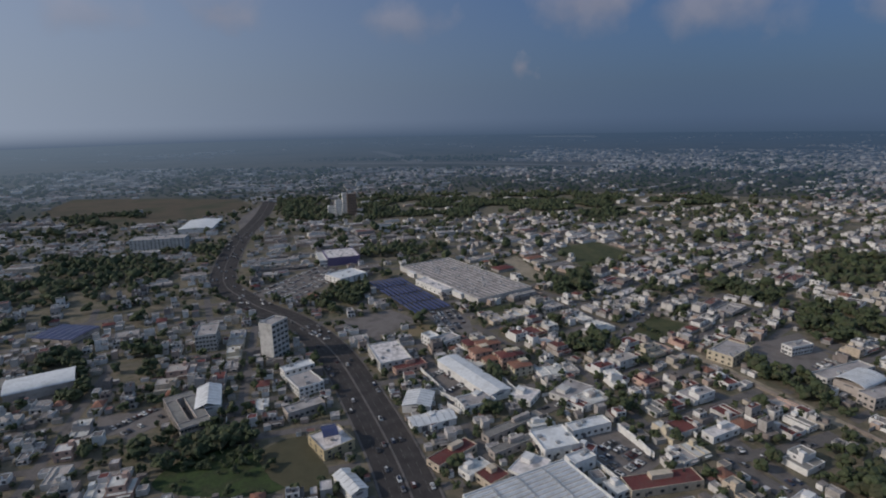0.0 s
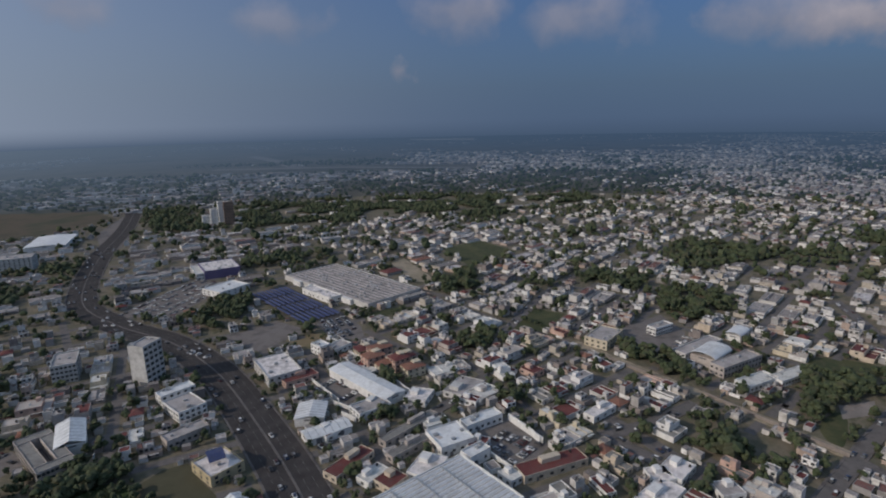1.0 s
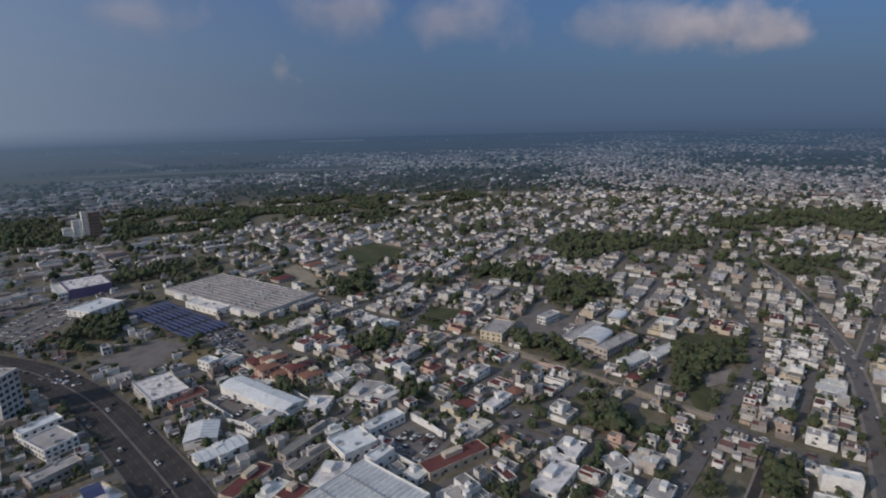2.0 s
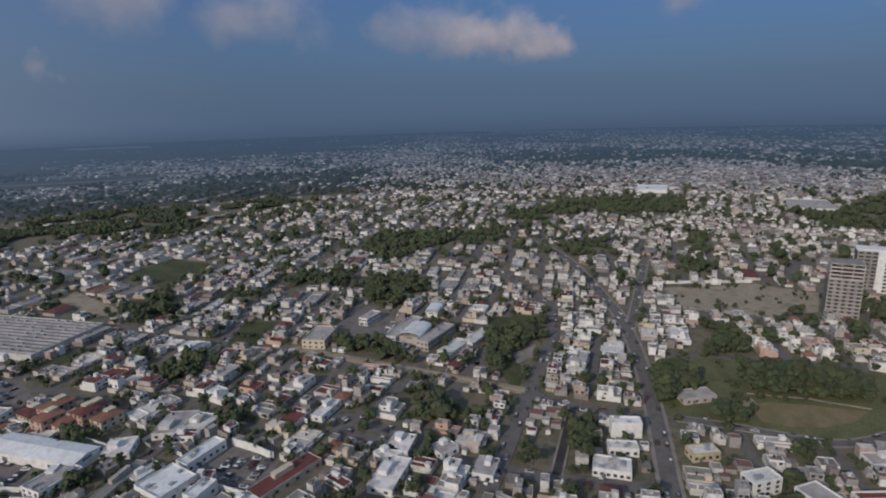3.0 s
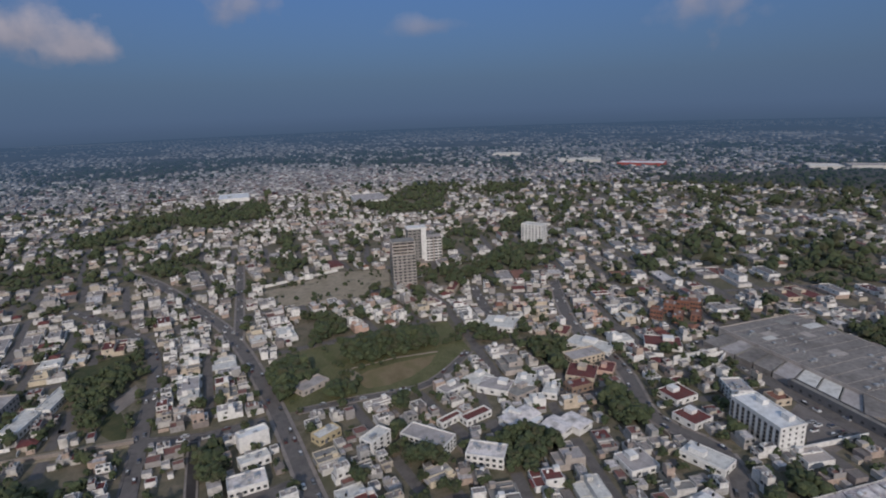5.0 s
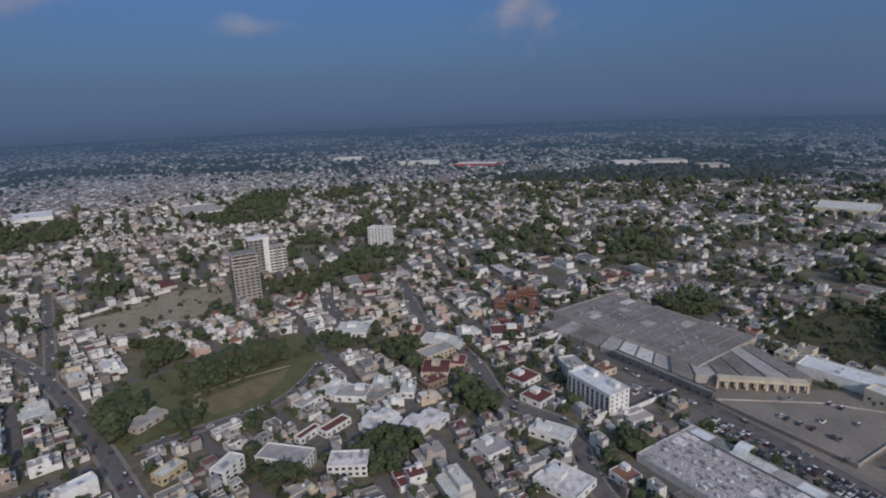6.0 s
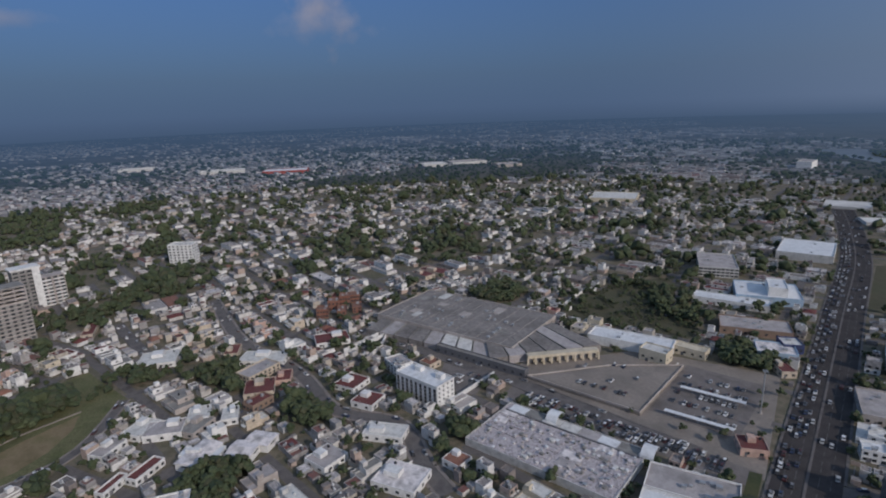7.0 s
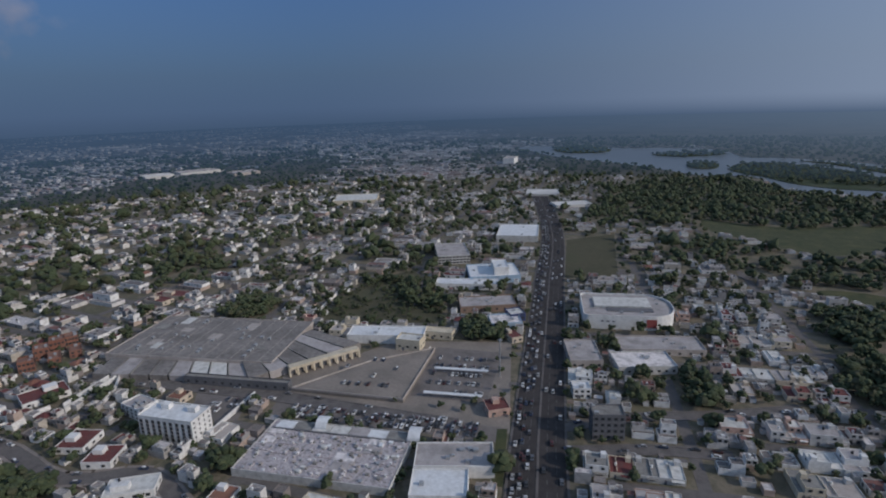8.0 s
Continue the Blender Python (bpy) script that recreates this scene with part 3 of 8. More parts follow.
def finish_roads():
    """Kerbs and lane marks, broken where another street joins."""
    for ob, line, width, kerb, lanes, z in ROADS:
        for side in (-1, 1) if kerb else ():
            geo, verge = Geo(), []
            for i in range(len(line) - 1):
                (x0, y0), (x1, y1) = line[i], line[i + 1]
                a, length = math.atan2(y1 - y0, x1 - x0), math.hypot(x1 - x0, y1 - y0)
                n = max(1, int(length / 3))
                for k in range(n):
                    px, py = turn(x0, y0, a, (k + 0.5) * length / n, side * (width / 2 + kerb / 2 + 0.02))
                    qx, qy = turn(x0, y0, a, (k + 0.5) * length / n, side * (width / 2 + 1.6))
                    if code_at(px, py) != 5 or code_at(qx, qy) != 5:
                        v, f = box(px, py, 0, length / n + 0.06, kerb, z + 0.12, a)
                        geo.add(v, f[:5], "pavement" if kerb > 1.3 or kerb < 1.1 else "street")
                        verge.append((px, py, length / n, a))
            if geo.verts:
                m = new("kerb", geo.mesh("kerb"))
                m.parent = ob
            for px, py, length, a in verge:
                take_rect(px, py, length, kerb, a, 1, 0)
        marks = Geo()
        for lane in range(1, lanes):
            k = (lane / lanes - 0.5) * width
            for i in range(len(line) - 1):
                (x0, y0), (x1, y1) = line[i], line[i + 1]
                a, length = math.atan2(y1 - y0, x1 - x0), math.hypot(x1 - x0, y1 - y0)
                if lanes > 3 and lane == lanes // 2:
                    v, f = box((x0 + x1) / 2, (y0 + y1) / 2, z, length + 0.3, 1.1, 0.2, a)
                    marks.add(v, f[:5], "street")
                    continue
                for u in np.arange(-length / 2 + 2, length / 2, 8.0):
                    marks.add(*box(*turn((x0 + x1) / 2, (y0 + y1) / 2, a, float(u), k), z + 0.004, 3.5, 0.16, 0.004, a), "paint")
        if marks.verts:
            m = new("lane_marks", marks.mesh("lane_marks"))
            m.parent = ob
            tagged(m, kind="stuff")


# ---- large buildings ----
def windows_on(parent, x, y, z, w, d, h, angle, floors, bays, sides="front back left right", size=(1.6, 1.4), name="window", key="glass", first=0):
    """Separate window panes, a few centimetres proud of the wall, floor by floor."""
    step = h / floors
    for side in sides.split():
        run = w if side in ("front", "back") else d
        n = bays if side in ("front", "back") else max(1, round(bays * d / w))
        for fl in range(first, floors):
            for b in range(n):
                u = (b + 0.5) / n * run - run / 2
                if side == "front":
                    px, py, a = *turn(x, y, angle, u, -d / 2), angle
                elif side == "back":
                    px, py, a = *turn(x, y, angle, u, d / 2), angle
                elif side == "left":
                    px, py, a = *turn(x, y, angle, -w / 2, u), angle + math.pi / 2
                else:
                    px, py, a = *turn(x, y, angle, w / 2, u), angle + math.pi / 2
                wide = min(size[0], run / n * 0.8)
                part(name, box(px, py, z + fl * step + step * 0.33, wide, 0.16, min(size[1], step * 0.55), a), key, parent)


def roof_units(parent, x, y, z, w, d, angle, count, rng):
    for i in range(count):
        u, v = rng.uniform(-0.4, 0.4) * w, rng.uniform(-0.38, 0.38) * d
        s = rng.uniform(1.2, 2.6)
        part("roof_unit", box(*turn(x, y, angle, u, v), z, s, s * 0.8, rng.uniform(0.8, 1.6), angle), "metal", parent)


def block(name, label, category, x, y, w, d, h, deg, wall="white", roof="grey_roof", floors=2, bays=6, units=2, rim=0.8, z=0.0, sides="front left right", size=(1.6, 1.4)):
    """A flat-roofed building with parapet, roof, windows and plant on the roof."""
    a = radians(deg)
    rng = random.Random(int(x * 7 + y * 13))
    ob = thing(name, label, category)
    v, f = shell(x, y, z, w, d, h, a, rim, 0.35)
    part("wall", (v, f[:12]), wall, ob)
    top = part("roof", box(x, y, z + h - 0.25, w - 0.75, d - 0.75, 0.3, a), roof, ob)
    if floors:
        windows_on(ob, x, y, z, w, d, h, a, floors, bays, sides, size)
        part("door", box(*turn(x, y, a, -w * 0.2, -d / 2), z, 1.8, 0.2, 2.3, a), "dark_wall", ob)
    roof_units(top, x, y, z + h + 0.05, w, d, a, units, rng)
    take_rect(x, y, w, d, a)
    return ob


def shed(name, label, category, x, y, w, d, h, deg, rise=2.0, sides=2, wall="white", roof="white_roof", ribs=0, doors=2):
    """A hall with a pitched or vaulted sheet roof; ribs are raised sheet joints."""
    if d > w:
        w, d, deg = d, w, deg + 90
    a = radians(deg)
    ob = thing(name, label, category)
    part("wall", box(x, y, 0, w, d, h, a), wall, ob)
    part("roof", prism(x, y, 0, w, d, h, a, rise, sides), roof, ob)
    for i in range(ribs):
        u = (i + 0.5) / ribs * w - w / 2
        px, py = turn(x, y, a, u, 0)
        v, f = prism(px, py, 0.12, 0.35, d, h, a, rise, sides, 0.0)
        part("roof_rib", (v, f), "metal", ob)
    for i in range(doors):
        u = (i + 0.5) / doors * w - w / 2
        part("door", box(*turn(x, y, a, u, -d / 2), 0, 3.2, 0.2, 3.2, a), "dark_wall", ob)
    for k, (u, v) in enumerate(((-w / 2, 0), (w / 2, 0))):
        part("gable_vent", box(*turn(x, y, a, u, v), h - 1.4, 0.2, min(d * 0.4, 5), 0.9, a), "dark_wall", ob)
    take_rect(x, y, w, d, a)
    return ob


# ---- trees ----
def clump(rng, x, y, z, r, squash, rings=None):
    """An irregular leaf clump of twenty faces."""
    g = (1 + 5 ** 0.5) / 2
    base = [(-1, g, 0), (1, g, 0), (-1, -g, 0), (1, -g, 0), (0, -1, g), (0, 1, g), (0, -1, -g), (0, 1, -g), (g, 0, -1), (g, 0, 1), (-g, 0, -1), (-g, 0, 1)]
    faces = [(0, 11, 5), (0, 5, 1), (0, 1, 7), (0, 7, 10), (0, 10, 11), (1, 5, 9), (5, 11, 4), (11, 10, 2), (10, 7, 6), (7, 1, 8), (3, 9, 4), (3, 4, 2), (3, 2, 6), (3, 6, 8), (3, 8, 9), (4, 9, 5), (2, 4, 11), (6, 2, 10), (8, 6, 7), (9, 8, 1)]
    t = rng.uniform(0, 6.28)
    c, s = math.cos(t), math.sin(t)
    verts = []
    for p in base:
        k = r / 1.9 * rng.uniform(0.6, 1.35)
        verts.append((x + k * (c * p[0] - s * p[1]), y + k * (s * p[0] + c * p[1]), z + k * p[2] * squash))
    return verts, faces


def crown_mesh(seed, radius, tall, clumps, leaves):
    """A crown of many clumps round limbs, with loose leaf sprays that break its outline."""
    rng = random.Random(seed)
    geo = Geo()
    for i in range(clumps):
        a, e = rng.uniform(0, 6.28), math.asin(rng.uniform(-0.35, 1))
        k = rng.uniform(0.45, 1.0) * (0.8 + 0.3 * math.sin(3 * a + seed))
        x, y, z = radius * k * math.cos(a) * math.cos(e), radius * k * math.sin(a) * math.cos(e), tall * 0.62 + tall * 0.38 * k * math.sin(e)
        geo.add(*clump(rng, x, y, z, radius * rng.uniform(0.16, 0.34), 0.8), "leaf")
    for i in range(leaves):
        a, e = rng.uniform(0, 6.28), math.asin(rng.uniform(-0.4, 1))
        k = rng.uniform(0.8, 1.22) * (0.8 + 0.3 * math.sin(3 * a + seed))
        c = Vector((radius * k * math.cos(a) * math.cos(e), radius * k * math.sin(a) * math.cos(e), tall * 0.62 + tall * 0.4 * k * math.sin(e)))
        s = rng.uniform(0.25, 0.6)
        u = Vector((rng.uniform(-1, 1), rng.uniform(-1, 1), rng.uniform(-0.6, 0.6))).normalized() * s
        w = u.cross(Vector((rng.uniform(-1, 1), rng.uniform(-1, 1), 1))).normalized() * s * 0.6
        geo.add([tuple(c - u), tuple(c + w), tuple(c + u), tuple(c - w)], [(0, 1, 2, 3)], "leaf")
    return geo.mesh("crown")


def trunk_mesh(seed, tall):
    """A tapered trunk that forks into limbs."""
    rng = random.Random(seed)
    geo = Geo()

    def limb(a, b, r0, r1):
        a, b = Vector(a), Vector(b)
        z = (b - a).normalized()
        x = z.cross(Vector((0.3, 1, 0.1))).normalized()
        y = z.cross(x)
        verts = []
        for p, r in ((a, r0), (b, r1)):
            for i in range(6):
                t = i * math.pi / 3
                verts.append(tuple(p + x * r * math.cos(t) + y * r * math.sin(t)))
        geo.add(verts, [(i, (i + 1) % 6, 6 + (i + 1) % 6, 6 + i) for i in range(6)], "bark")

    fork = (rng.uniform(-0.2, 0.2), rng.uniform(-0.2, 0.2), tall * 0.36)
    limb((0, 0, -0.1), fork, 0.3, 0.2)
    for i in range(4):
        a = i * 1.57 + rng.uniform(-0.4, 0.4)
        limb(fork, (tall * 0.24 * math.cos(a), tall * 0.24 * math.sin(a), tall * rng.uniform(0.58, 0.75)), 0.16, 0.06)
    return geo.mesh("trunk")


TREE_KINDS = [(3.2, 6.0), (4.2, 7.5), (2.6, 5.2), (5.2, 9.0), (3.6, 8.5), (4.6, 6.6)]
CROWNS = [crown_mesh(11 + i, r, t, 46, 190) for i, (r, t) in enumerate(TREE_KINDS)]
TRUNKS = [trunk_mesh(31 + i, t) for i, (r, t) in enumerate(TREE_KINDS)]
CROWN_COARSE = []
for i, (r, t) in enumerate(TREE_KINDS):
    rng_c = random.Random(70 + i)
    geo_c = Geo()
    for k in range(11):
        a_c, k_c = rng_c.uniform(0, 6.28), rng_c.uniform(0, 0.75)
        geo_c.add(*clump(rng_c, r * k_c * math.cos(a_c), r * k_c * math.sin(a_c), t * rng_c.uniform(0.4, 0.85), r * rng_c.uniform(0.3, 0.48), 0.85), "leaf")
    CROWN_COARSE.append((np.array(geo_c.verts), geo_c.faces))
CROWN_FAR = []
for i, (r, t) in enumerate(TREE_KINDS):
    rng_c = random.Random(90 + i)
    geo_c = Geo()
    for k in range(3):
        a_c, k_c = rng_c.uniform(0, 6.28), rng_c.uniform(0.1, 0.6)
        geo_c.add(*clump(rng_c, r * k_c * math.cos(a_c), r * k_c * math.sin(a_c), t * rng_c.uniform(0.4, 0.7), r * rng_c.uniform(0.5, 0.75), 0.85), "leaf")
    CROWN_FAR.append((np.array(geo_c.verts), geo_c.faces))

CROWN_SPECK = []
for i, (r, t) in enumerate(TREE_KINDS):
    rng_c = random.Random(120 + i)
    v, f = clump(rng_c, 0, 0, t * 0.45, r * 0.95, 0.6)
    CROWN_SPECK.append((np.array(v), f))

tree_places = []


def tree(x, y, size=1.0, kind=None, rng=random.Random(5)):
    k = rng.randrange(len(TREE_KINDS)) if kind is None else kind
    tree_places.append((x, y, size * rng.uniform(0.8, 1.2), k, rng.uniform(0, 6.28)))


def plant_trees():
    """The nearest trees are things of their own, the rest one mesh."""
    order = sorted(tree_places, key=lambda p: math.hypot(p[0] - 110, p[1] - 60))
    for x, y, s, k, a in order[:170]:
        ob = tagged(new("tree"), "broad green street and garden tree with uneven crown", "tree", "town trees")
        part("trunk", TRUNKS[k], "bark", ob)
        part("crown", CROWNS[k], "leaf", ob)
        ob.matrix_world = Matrix.LocRotScale((x, y, 0), Euler((0, 0, a)), (s, s, s))
    for low, high, key, name, label in ((0, 1200, "leaf", "trees", "green garden and wood trees across the town"),
                                        (1200, 1650, "far_leaf", "distant_trees", "dull green trees with painted haze at the edge of the town"),
                                        (1650, 9999, "backdrop_leaf", "far_trees", "woods and trees far off with painted haze")):
        rest = [q for q in order[170:] if low <= math.hypot(q[0], q[1]) < high]
        verts, faces, n = [], [], 0
        for x, y, s, k, a in rest:
            r = math.hypot(x, y)
            v, f = (CROWN_COARSE if r < 560 else CROWN_FAR if r < 1300 else CROWN_SPECK)[k]
            c, q = math.cos(a) * s, math.sin(a) * s
            w = np.empty_like(v)
            w[:, 0] = v[:, 0] * c - v[:, 1] * q + x
            w[:, 1] = v[:, 0] * q + v[:, 1] * c + y
            w[:, 2] = v[:, 2] * s
            verts.append(w)
            faces.append(np.array(f) + n)
            n += len(v)
        if verts:
            verts, faces = np.concatenate(verts), np.concatenate(faces)
            me = bpy.data.meshes.new(name)
            me.from_pydata(verts.tolist(), [], faces.tolist())
            me.materials.append(MAT[key])
            tagged(new(name, me), label, "trees", kind="stuff")


# ---- houses ----
HOUSE_WORDS = ["white", "pale grey", "cream", "grey", "pinkish", "beige"]
HOUSE_KEYS = ["white", "wall_grey", "cream", "concrete", "wall_pink", "wall_beige"]
MAT["wall_grey"] = material("pale_grey_render", [(0.5, 0.49, 0.47), (0.58, 0.57, 0.55)], 0.7, 0.9, "noise", 0.4, 0.3)
MAT["wall_pink"] = material("faded_pink_render", [(0.5, 0.33, 0.27), (0.56, 0.4, 0.33)], 0.7, 0.9, "noise", 0.4, 0.3)
MAT["wall_beige"] = material("beige_render", [(0.5, 0.42, 0.33), (0.58, 0.5, 0.4)], 0.7, 0.9, "noise", 0.4, 0.3)
MAT["roof_dark"] = material("dark_felt_roof", [(0.2, 0.19, 0.18), (0.28, 0.27, 0.25)], 0.7, 0.9, "noise", 0.5, 0.3)
MAT["roof_pale"] = material("pale_coated_roof", [(0.55, 0.54, 0.51), (0.66, 0.65, 0.62)], 0.7, 0.9, "noise", 0.5, 0.3, stain_colour=(0.2, 0.19, 0.17))


def house(x, y, w, d, angle, rng, floors=None, wall=None, roof=None, red=0.15):
    """A town house with parapet, flat roof, upper storey, windows, door and water tank."""
    k = rng.choice([0, 0, 0, 1, 1, 2, 3, 4, 5]) if wall is None else wall
    floors = floors or rng.choice([1, 1, 2, 2, 2])
    key = HOUSE_KEYS[k]
    roof_key = roof or ("red_roof" if rng.random() < red else rng.choice(["grey_roof", "roof_pale", "roof_pale", "roof_dark", "concrete"]))
    roof_word = {"red_roof": "dark red", "roof_pale": "pale", "roof_dark": "dark grey", "terracotta": "terracotta"}.get(roof_key, "grey")
    ob = thing("house", f"{HOUSE_WORDS[k]} {['one', 'two', 'three'][floors - 1]}-storey town house with {roof_word} flat roof", "house", "town houses")
    h = 2.8
    v, f = shell(x, y, 0, w, d, h, angle, 0.4, 0.2)
    part("wall", (v, f[:12]), key, ob)
    part("roof", box(x, y, h - 0.2, w - 0.42, d - 0.42, 0.24, angle), roof_key, ob)
    ux, uy, uw, ud, top = x, y, w, d, h
    if floors > 1:
        uw, ud = w * rng.uniform(0.6, 0.98), d * rng.uniform(0.5, 0.8)
        ux, uy = turn(x, y, angle, (w - uw) / 2 * rng.choice([-1, 1]), (d - ud) / 2 * rng.choice([-1, -1, 1]))
        top = h + 2.6 * (floors - 1)
        v, f = shell(ux, uy, h + 0.05, uw - 0.05, ud - 0.05, top - h, angle, 0.45, 0.2)
        upper = part("upper_storey", (v, f[:12]), key, ob)
        part("upper_roof", box(ux, uy, top - 0.1, uw - 0.5, ud - 0.5, 0.2, angle), roof_key, upper)
        for u in (-0.25, 0.25):
            part("window", box(*turn(ux, uy, angle, u * uw, -ud / 2), h + 1.0, 1.4, 0.15, 1.2, angle), "glass", upper)
        part("window", box(*turn(ux, uy, angle, uw / 2, 0), h + 1.0, 0.15, 1.3, 1.1, angle), "glass", upper)
    part("door", box(*turn(x, y, angle, -w * 0.28, -d / 2), 0, 1.0, 0.15, 2.1, angle), "dark_wall", ob)
    part("window", box(*turn(x, y, angle, w * 0.2, -d / 2), 1.0, 1.8, 0.15, 1.2, angle), "glass", ob)
    part("window", box(*turn(x, y, angle, -w * 0.2, d / 2), 1.0, 1.5, 0.15, 1.1, angle), "glass", ob)
    tx, ty = turn(ux, uy, angle, rng.uniform(-0.3, 0.3) * uw, rng.uniform(-0.25, 0.25) * ud)
    part("stair_head", box(*turn(ux, uy, angle, rng.choice([-0.3, 0.3]) * uw, 0.3 * ud), top + 0.05, 2.3, 2.6, 2.1, angle), key, ob)
    part("roof_wall", box(*turn(x, y, angle, rng.uniform(-0.3, 0.3) * w, 0), h + 0.04, 0.2, d * 0.9, 0.7 if floors == 1 else 0.4, angle), key, ob)
    part("porch", box(*turn(x, y, angle, w * 0.18, -d / 2 - 0.7), 2.3, w * 0.5, 1.4, 0.18, angle), roof_key, ob)
    part("water_tank", tube(tx, ty, top + 0.05, 0.55, 1.3), rng.choice(["tank_black", "white", "tank_black"]), ob)
    return ob


MASS = Geo()          # the rest of the town, joined


def house_mass(x, y, w, d, angle, rng, fine, red=0.15):
    """The same kind of house, joined into the town's one mesh."""
    floors = rng.choice([1, 1, 1, 2, 2, 2, 3])
    h = 2.8
    if not fine:
        angle += rng.uniform(-0.1, 0.1)
        top = rng.choice([2.8, 2.9, 3.1, 3.2, 5.4])
        v, f = box(x, y, 0, w, d, top, angle)
        MASS.add(v, f[:5], ["wall"] * 4 + ["roof"])
        for k in range(rng.choice([2, 2, 3, 4])):
            s, q = rng.uniform(2.2, max(3.0, w * 0.45)), rng.uniform(2.2, max(3.0, d * 0.55))
            u, e = rng.uniform(-0.5, 0.5) * (w - s), rng.uniform(-0.55, 0.55) * (d - q)
            v, f = box(*turn(x, y, angle, u, e), top, s, q, rng.choice([0.4, 0.5, 2.2, 0.9]), angle)
            MASS.add(v, f[:5], ["wall"] * 4 + ["roof"])
        return
    if rng.random() < red * 0.5:
        v, f = box(x, y, 0, w, d, h, angle)
        MASS.add(v, f[:4], "wall")
        MASS.add(*hip(x, y, h, w, d, angle, 1.8), "terracotta" if rng.random() < 0.5 else "red_roof")
        return
    v, f = shell(x, y, 0, w, d, h, angle, 0.45, 0.2)
    top_key = "red_roof" if rng.random() < red * 0.6 else "roof"
    MASS.add(v, f, ["wall"] * 12 + [top_key])
    ux, uy, uw, ud, top = x, y, w, d, h
    if floors > 1:
        uw, ud = w * rng.uniform(0.55, 0.97), d * rng.uniform(0.45, 0.8)
        ux, uy = turn(x, y, angle, (w - uw) / 2 * rng.choice([-1, 1]) * 0.98, (d - ud) / 2 * rng.choice([-1, 1]) * 0.98)
        top = h + 2.6 * (floors - 1)
        v, f = shell(ux, uy, h + 0.02, uw - 0.1, ud - 0.1, top - h, angle, 0.45, 0.2)
        MASS.add(v, f, ["wall"] * 12 + [top_key])
        for u in (-0.25, 0.25):
            v, f = box(*turn(ux, uy, angle, u * uw, -ud / 2), h + 0.9, 1.5, 0.15, 1.3, angle)
            MASS.add(v, f[:5], "glass")
            v, f = box(*turn(ux, uy, angle, u * uw, ud / 2), h + 0.9, 1.5, 0.15, 1.3, angle)
            MASS.add(v, f[:5], "glass")
    for k in range(rng.choice([0, 1, 2])):       # party walls that part the roof
        if rng.random() < 0.5:
            v, f = box(*turn(x, y, angle, rng.uniform(-0.4, 0.4) * w, 0), h, 0.2, d * 0.92, rng.uniform(0.5, 1.1), angle)
        else:
            v, f = box(*turn(x, y, angle, 0, rng.uniform(-0.35, 0.35) * d), h, w * 0.92, 0.2, rng.uniform(0.5, 1.1), angle)
        MASS.add(v, f[:5], "wall")
    if rng.random() < 0.5:       # a terrace room, a carport or a lean-to on the lower roof
        s, q = rng.uniform(2.2, 3.6), rng.uniform(2.2, 4.0)
        v, f = box(*turn(x, y, angle, rng.choice([-0.3, 0.3]) * w, rng.choice([-0.3, 0.3]) * d), h, s, q, rng.choice([2.1, 2.3, 0.9]), angle)
        MASS.add(v, f[:5], ["wall"] * 4 + ["roof"])
    if rng.random() < 0.45:
        v, f = box(*turn(x, y, angle, rng.uniform(-0.2, 0.2) * w, -d / 2 - 0.8), 2.3, w * rng.uniform(0.3, 0.7), 1.6, 0.18, angle)
        MASS.add(v, f, "roof")
    for k in range(rng.choice([1, 2, 3])):
        s = rng.uniform(0.6, 2.0)
        v, f = box(*turn(ux, uy, angle, rng.uniform(-0.35, 0.35) * uw, rng.uniform(-0.3, 0.3) * ud), top, s, s * 0.8, rng.uniform(0.5, 2.0), angle)
        MASS.add(v, f[:5], rng.choice(["wall", "metal", "dark_wall"]))
    for u in (-0.25, 0.2):
        v, f = box(*turn(x, y, angle, u * w, -d / 2), 0.6, 1.5, 0.15, 1.7, angle)
        MASS.add(v, f[:5], "glass")
    if rng.random() < 0.6:
        v, f = tube(*turn(ux, uy, angle, rng.uniform(-0.3, 0.3) * uw, rng.uniform(-0.25, 0.25) * ud), top, 0.55, 1.3, 6)
        MASS.add(v, f, rng.choice(["tank_black", "white_roof"]))


# ---- cars ----
def car_meshes():
    body, glass, wheel = Geo(), Geo(), Geo()
    v, f = box(0, 0, 0.3, 4.3, 1.75, 0.55, 0, 0.06)
    body.add(v, f, "car")
    v, f = box(-0.2, 0, 1.36, 1.9, 1.36, 0.06, 0)
    body.add(v, f, "car")
    v, f = box(-0.2, 0, 0.85, 2.7, 1.62, 0.52, 0)
    w = [(x * (0.74 if z > 1 else 1), y * (0.86 if z > 1 else 1), z) for x, y, z in v]
    glass.add(w, f, "glass")
    n = 10
    ring = [(0.31 * math.cos(2 * math.pi * i / n), s, 0.31 * math.sin(2 * math.pi * i / n)) for s in (-0.1, 0.1) for i in range(n)]
    wheel.add(ring, [(i, (i + 1) % n, n + (i + 1) % n, n + i) for i in range(n)] + [tuple(range(n - 1, -1, -1)), tuple(range(n, 2 * n))], "rubber")
    return body.mesh("body"), glass.mesh("cabin_glass"), wheel.mesh("wheel")


CAR_BODY, CAR_GLASS, CAR_WHEEL = car_meshes()
car_total = 0
CAR_MASS = Geo()


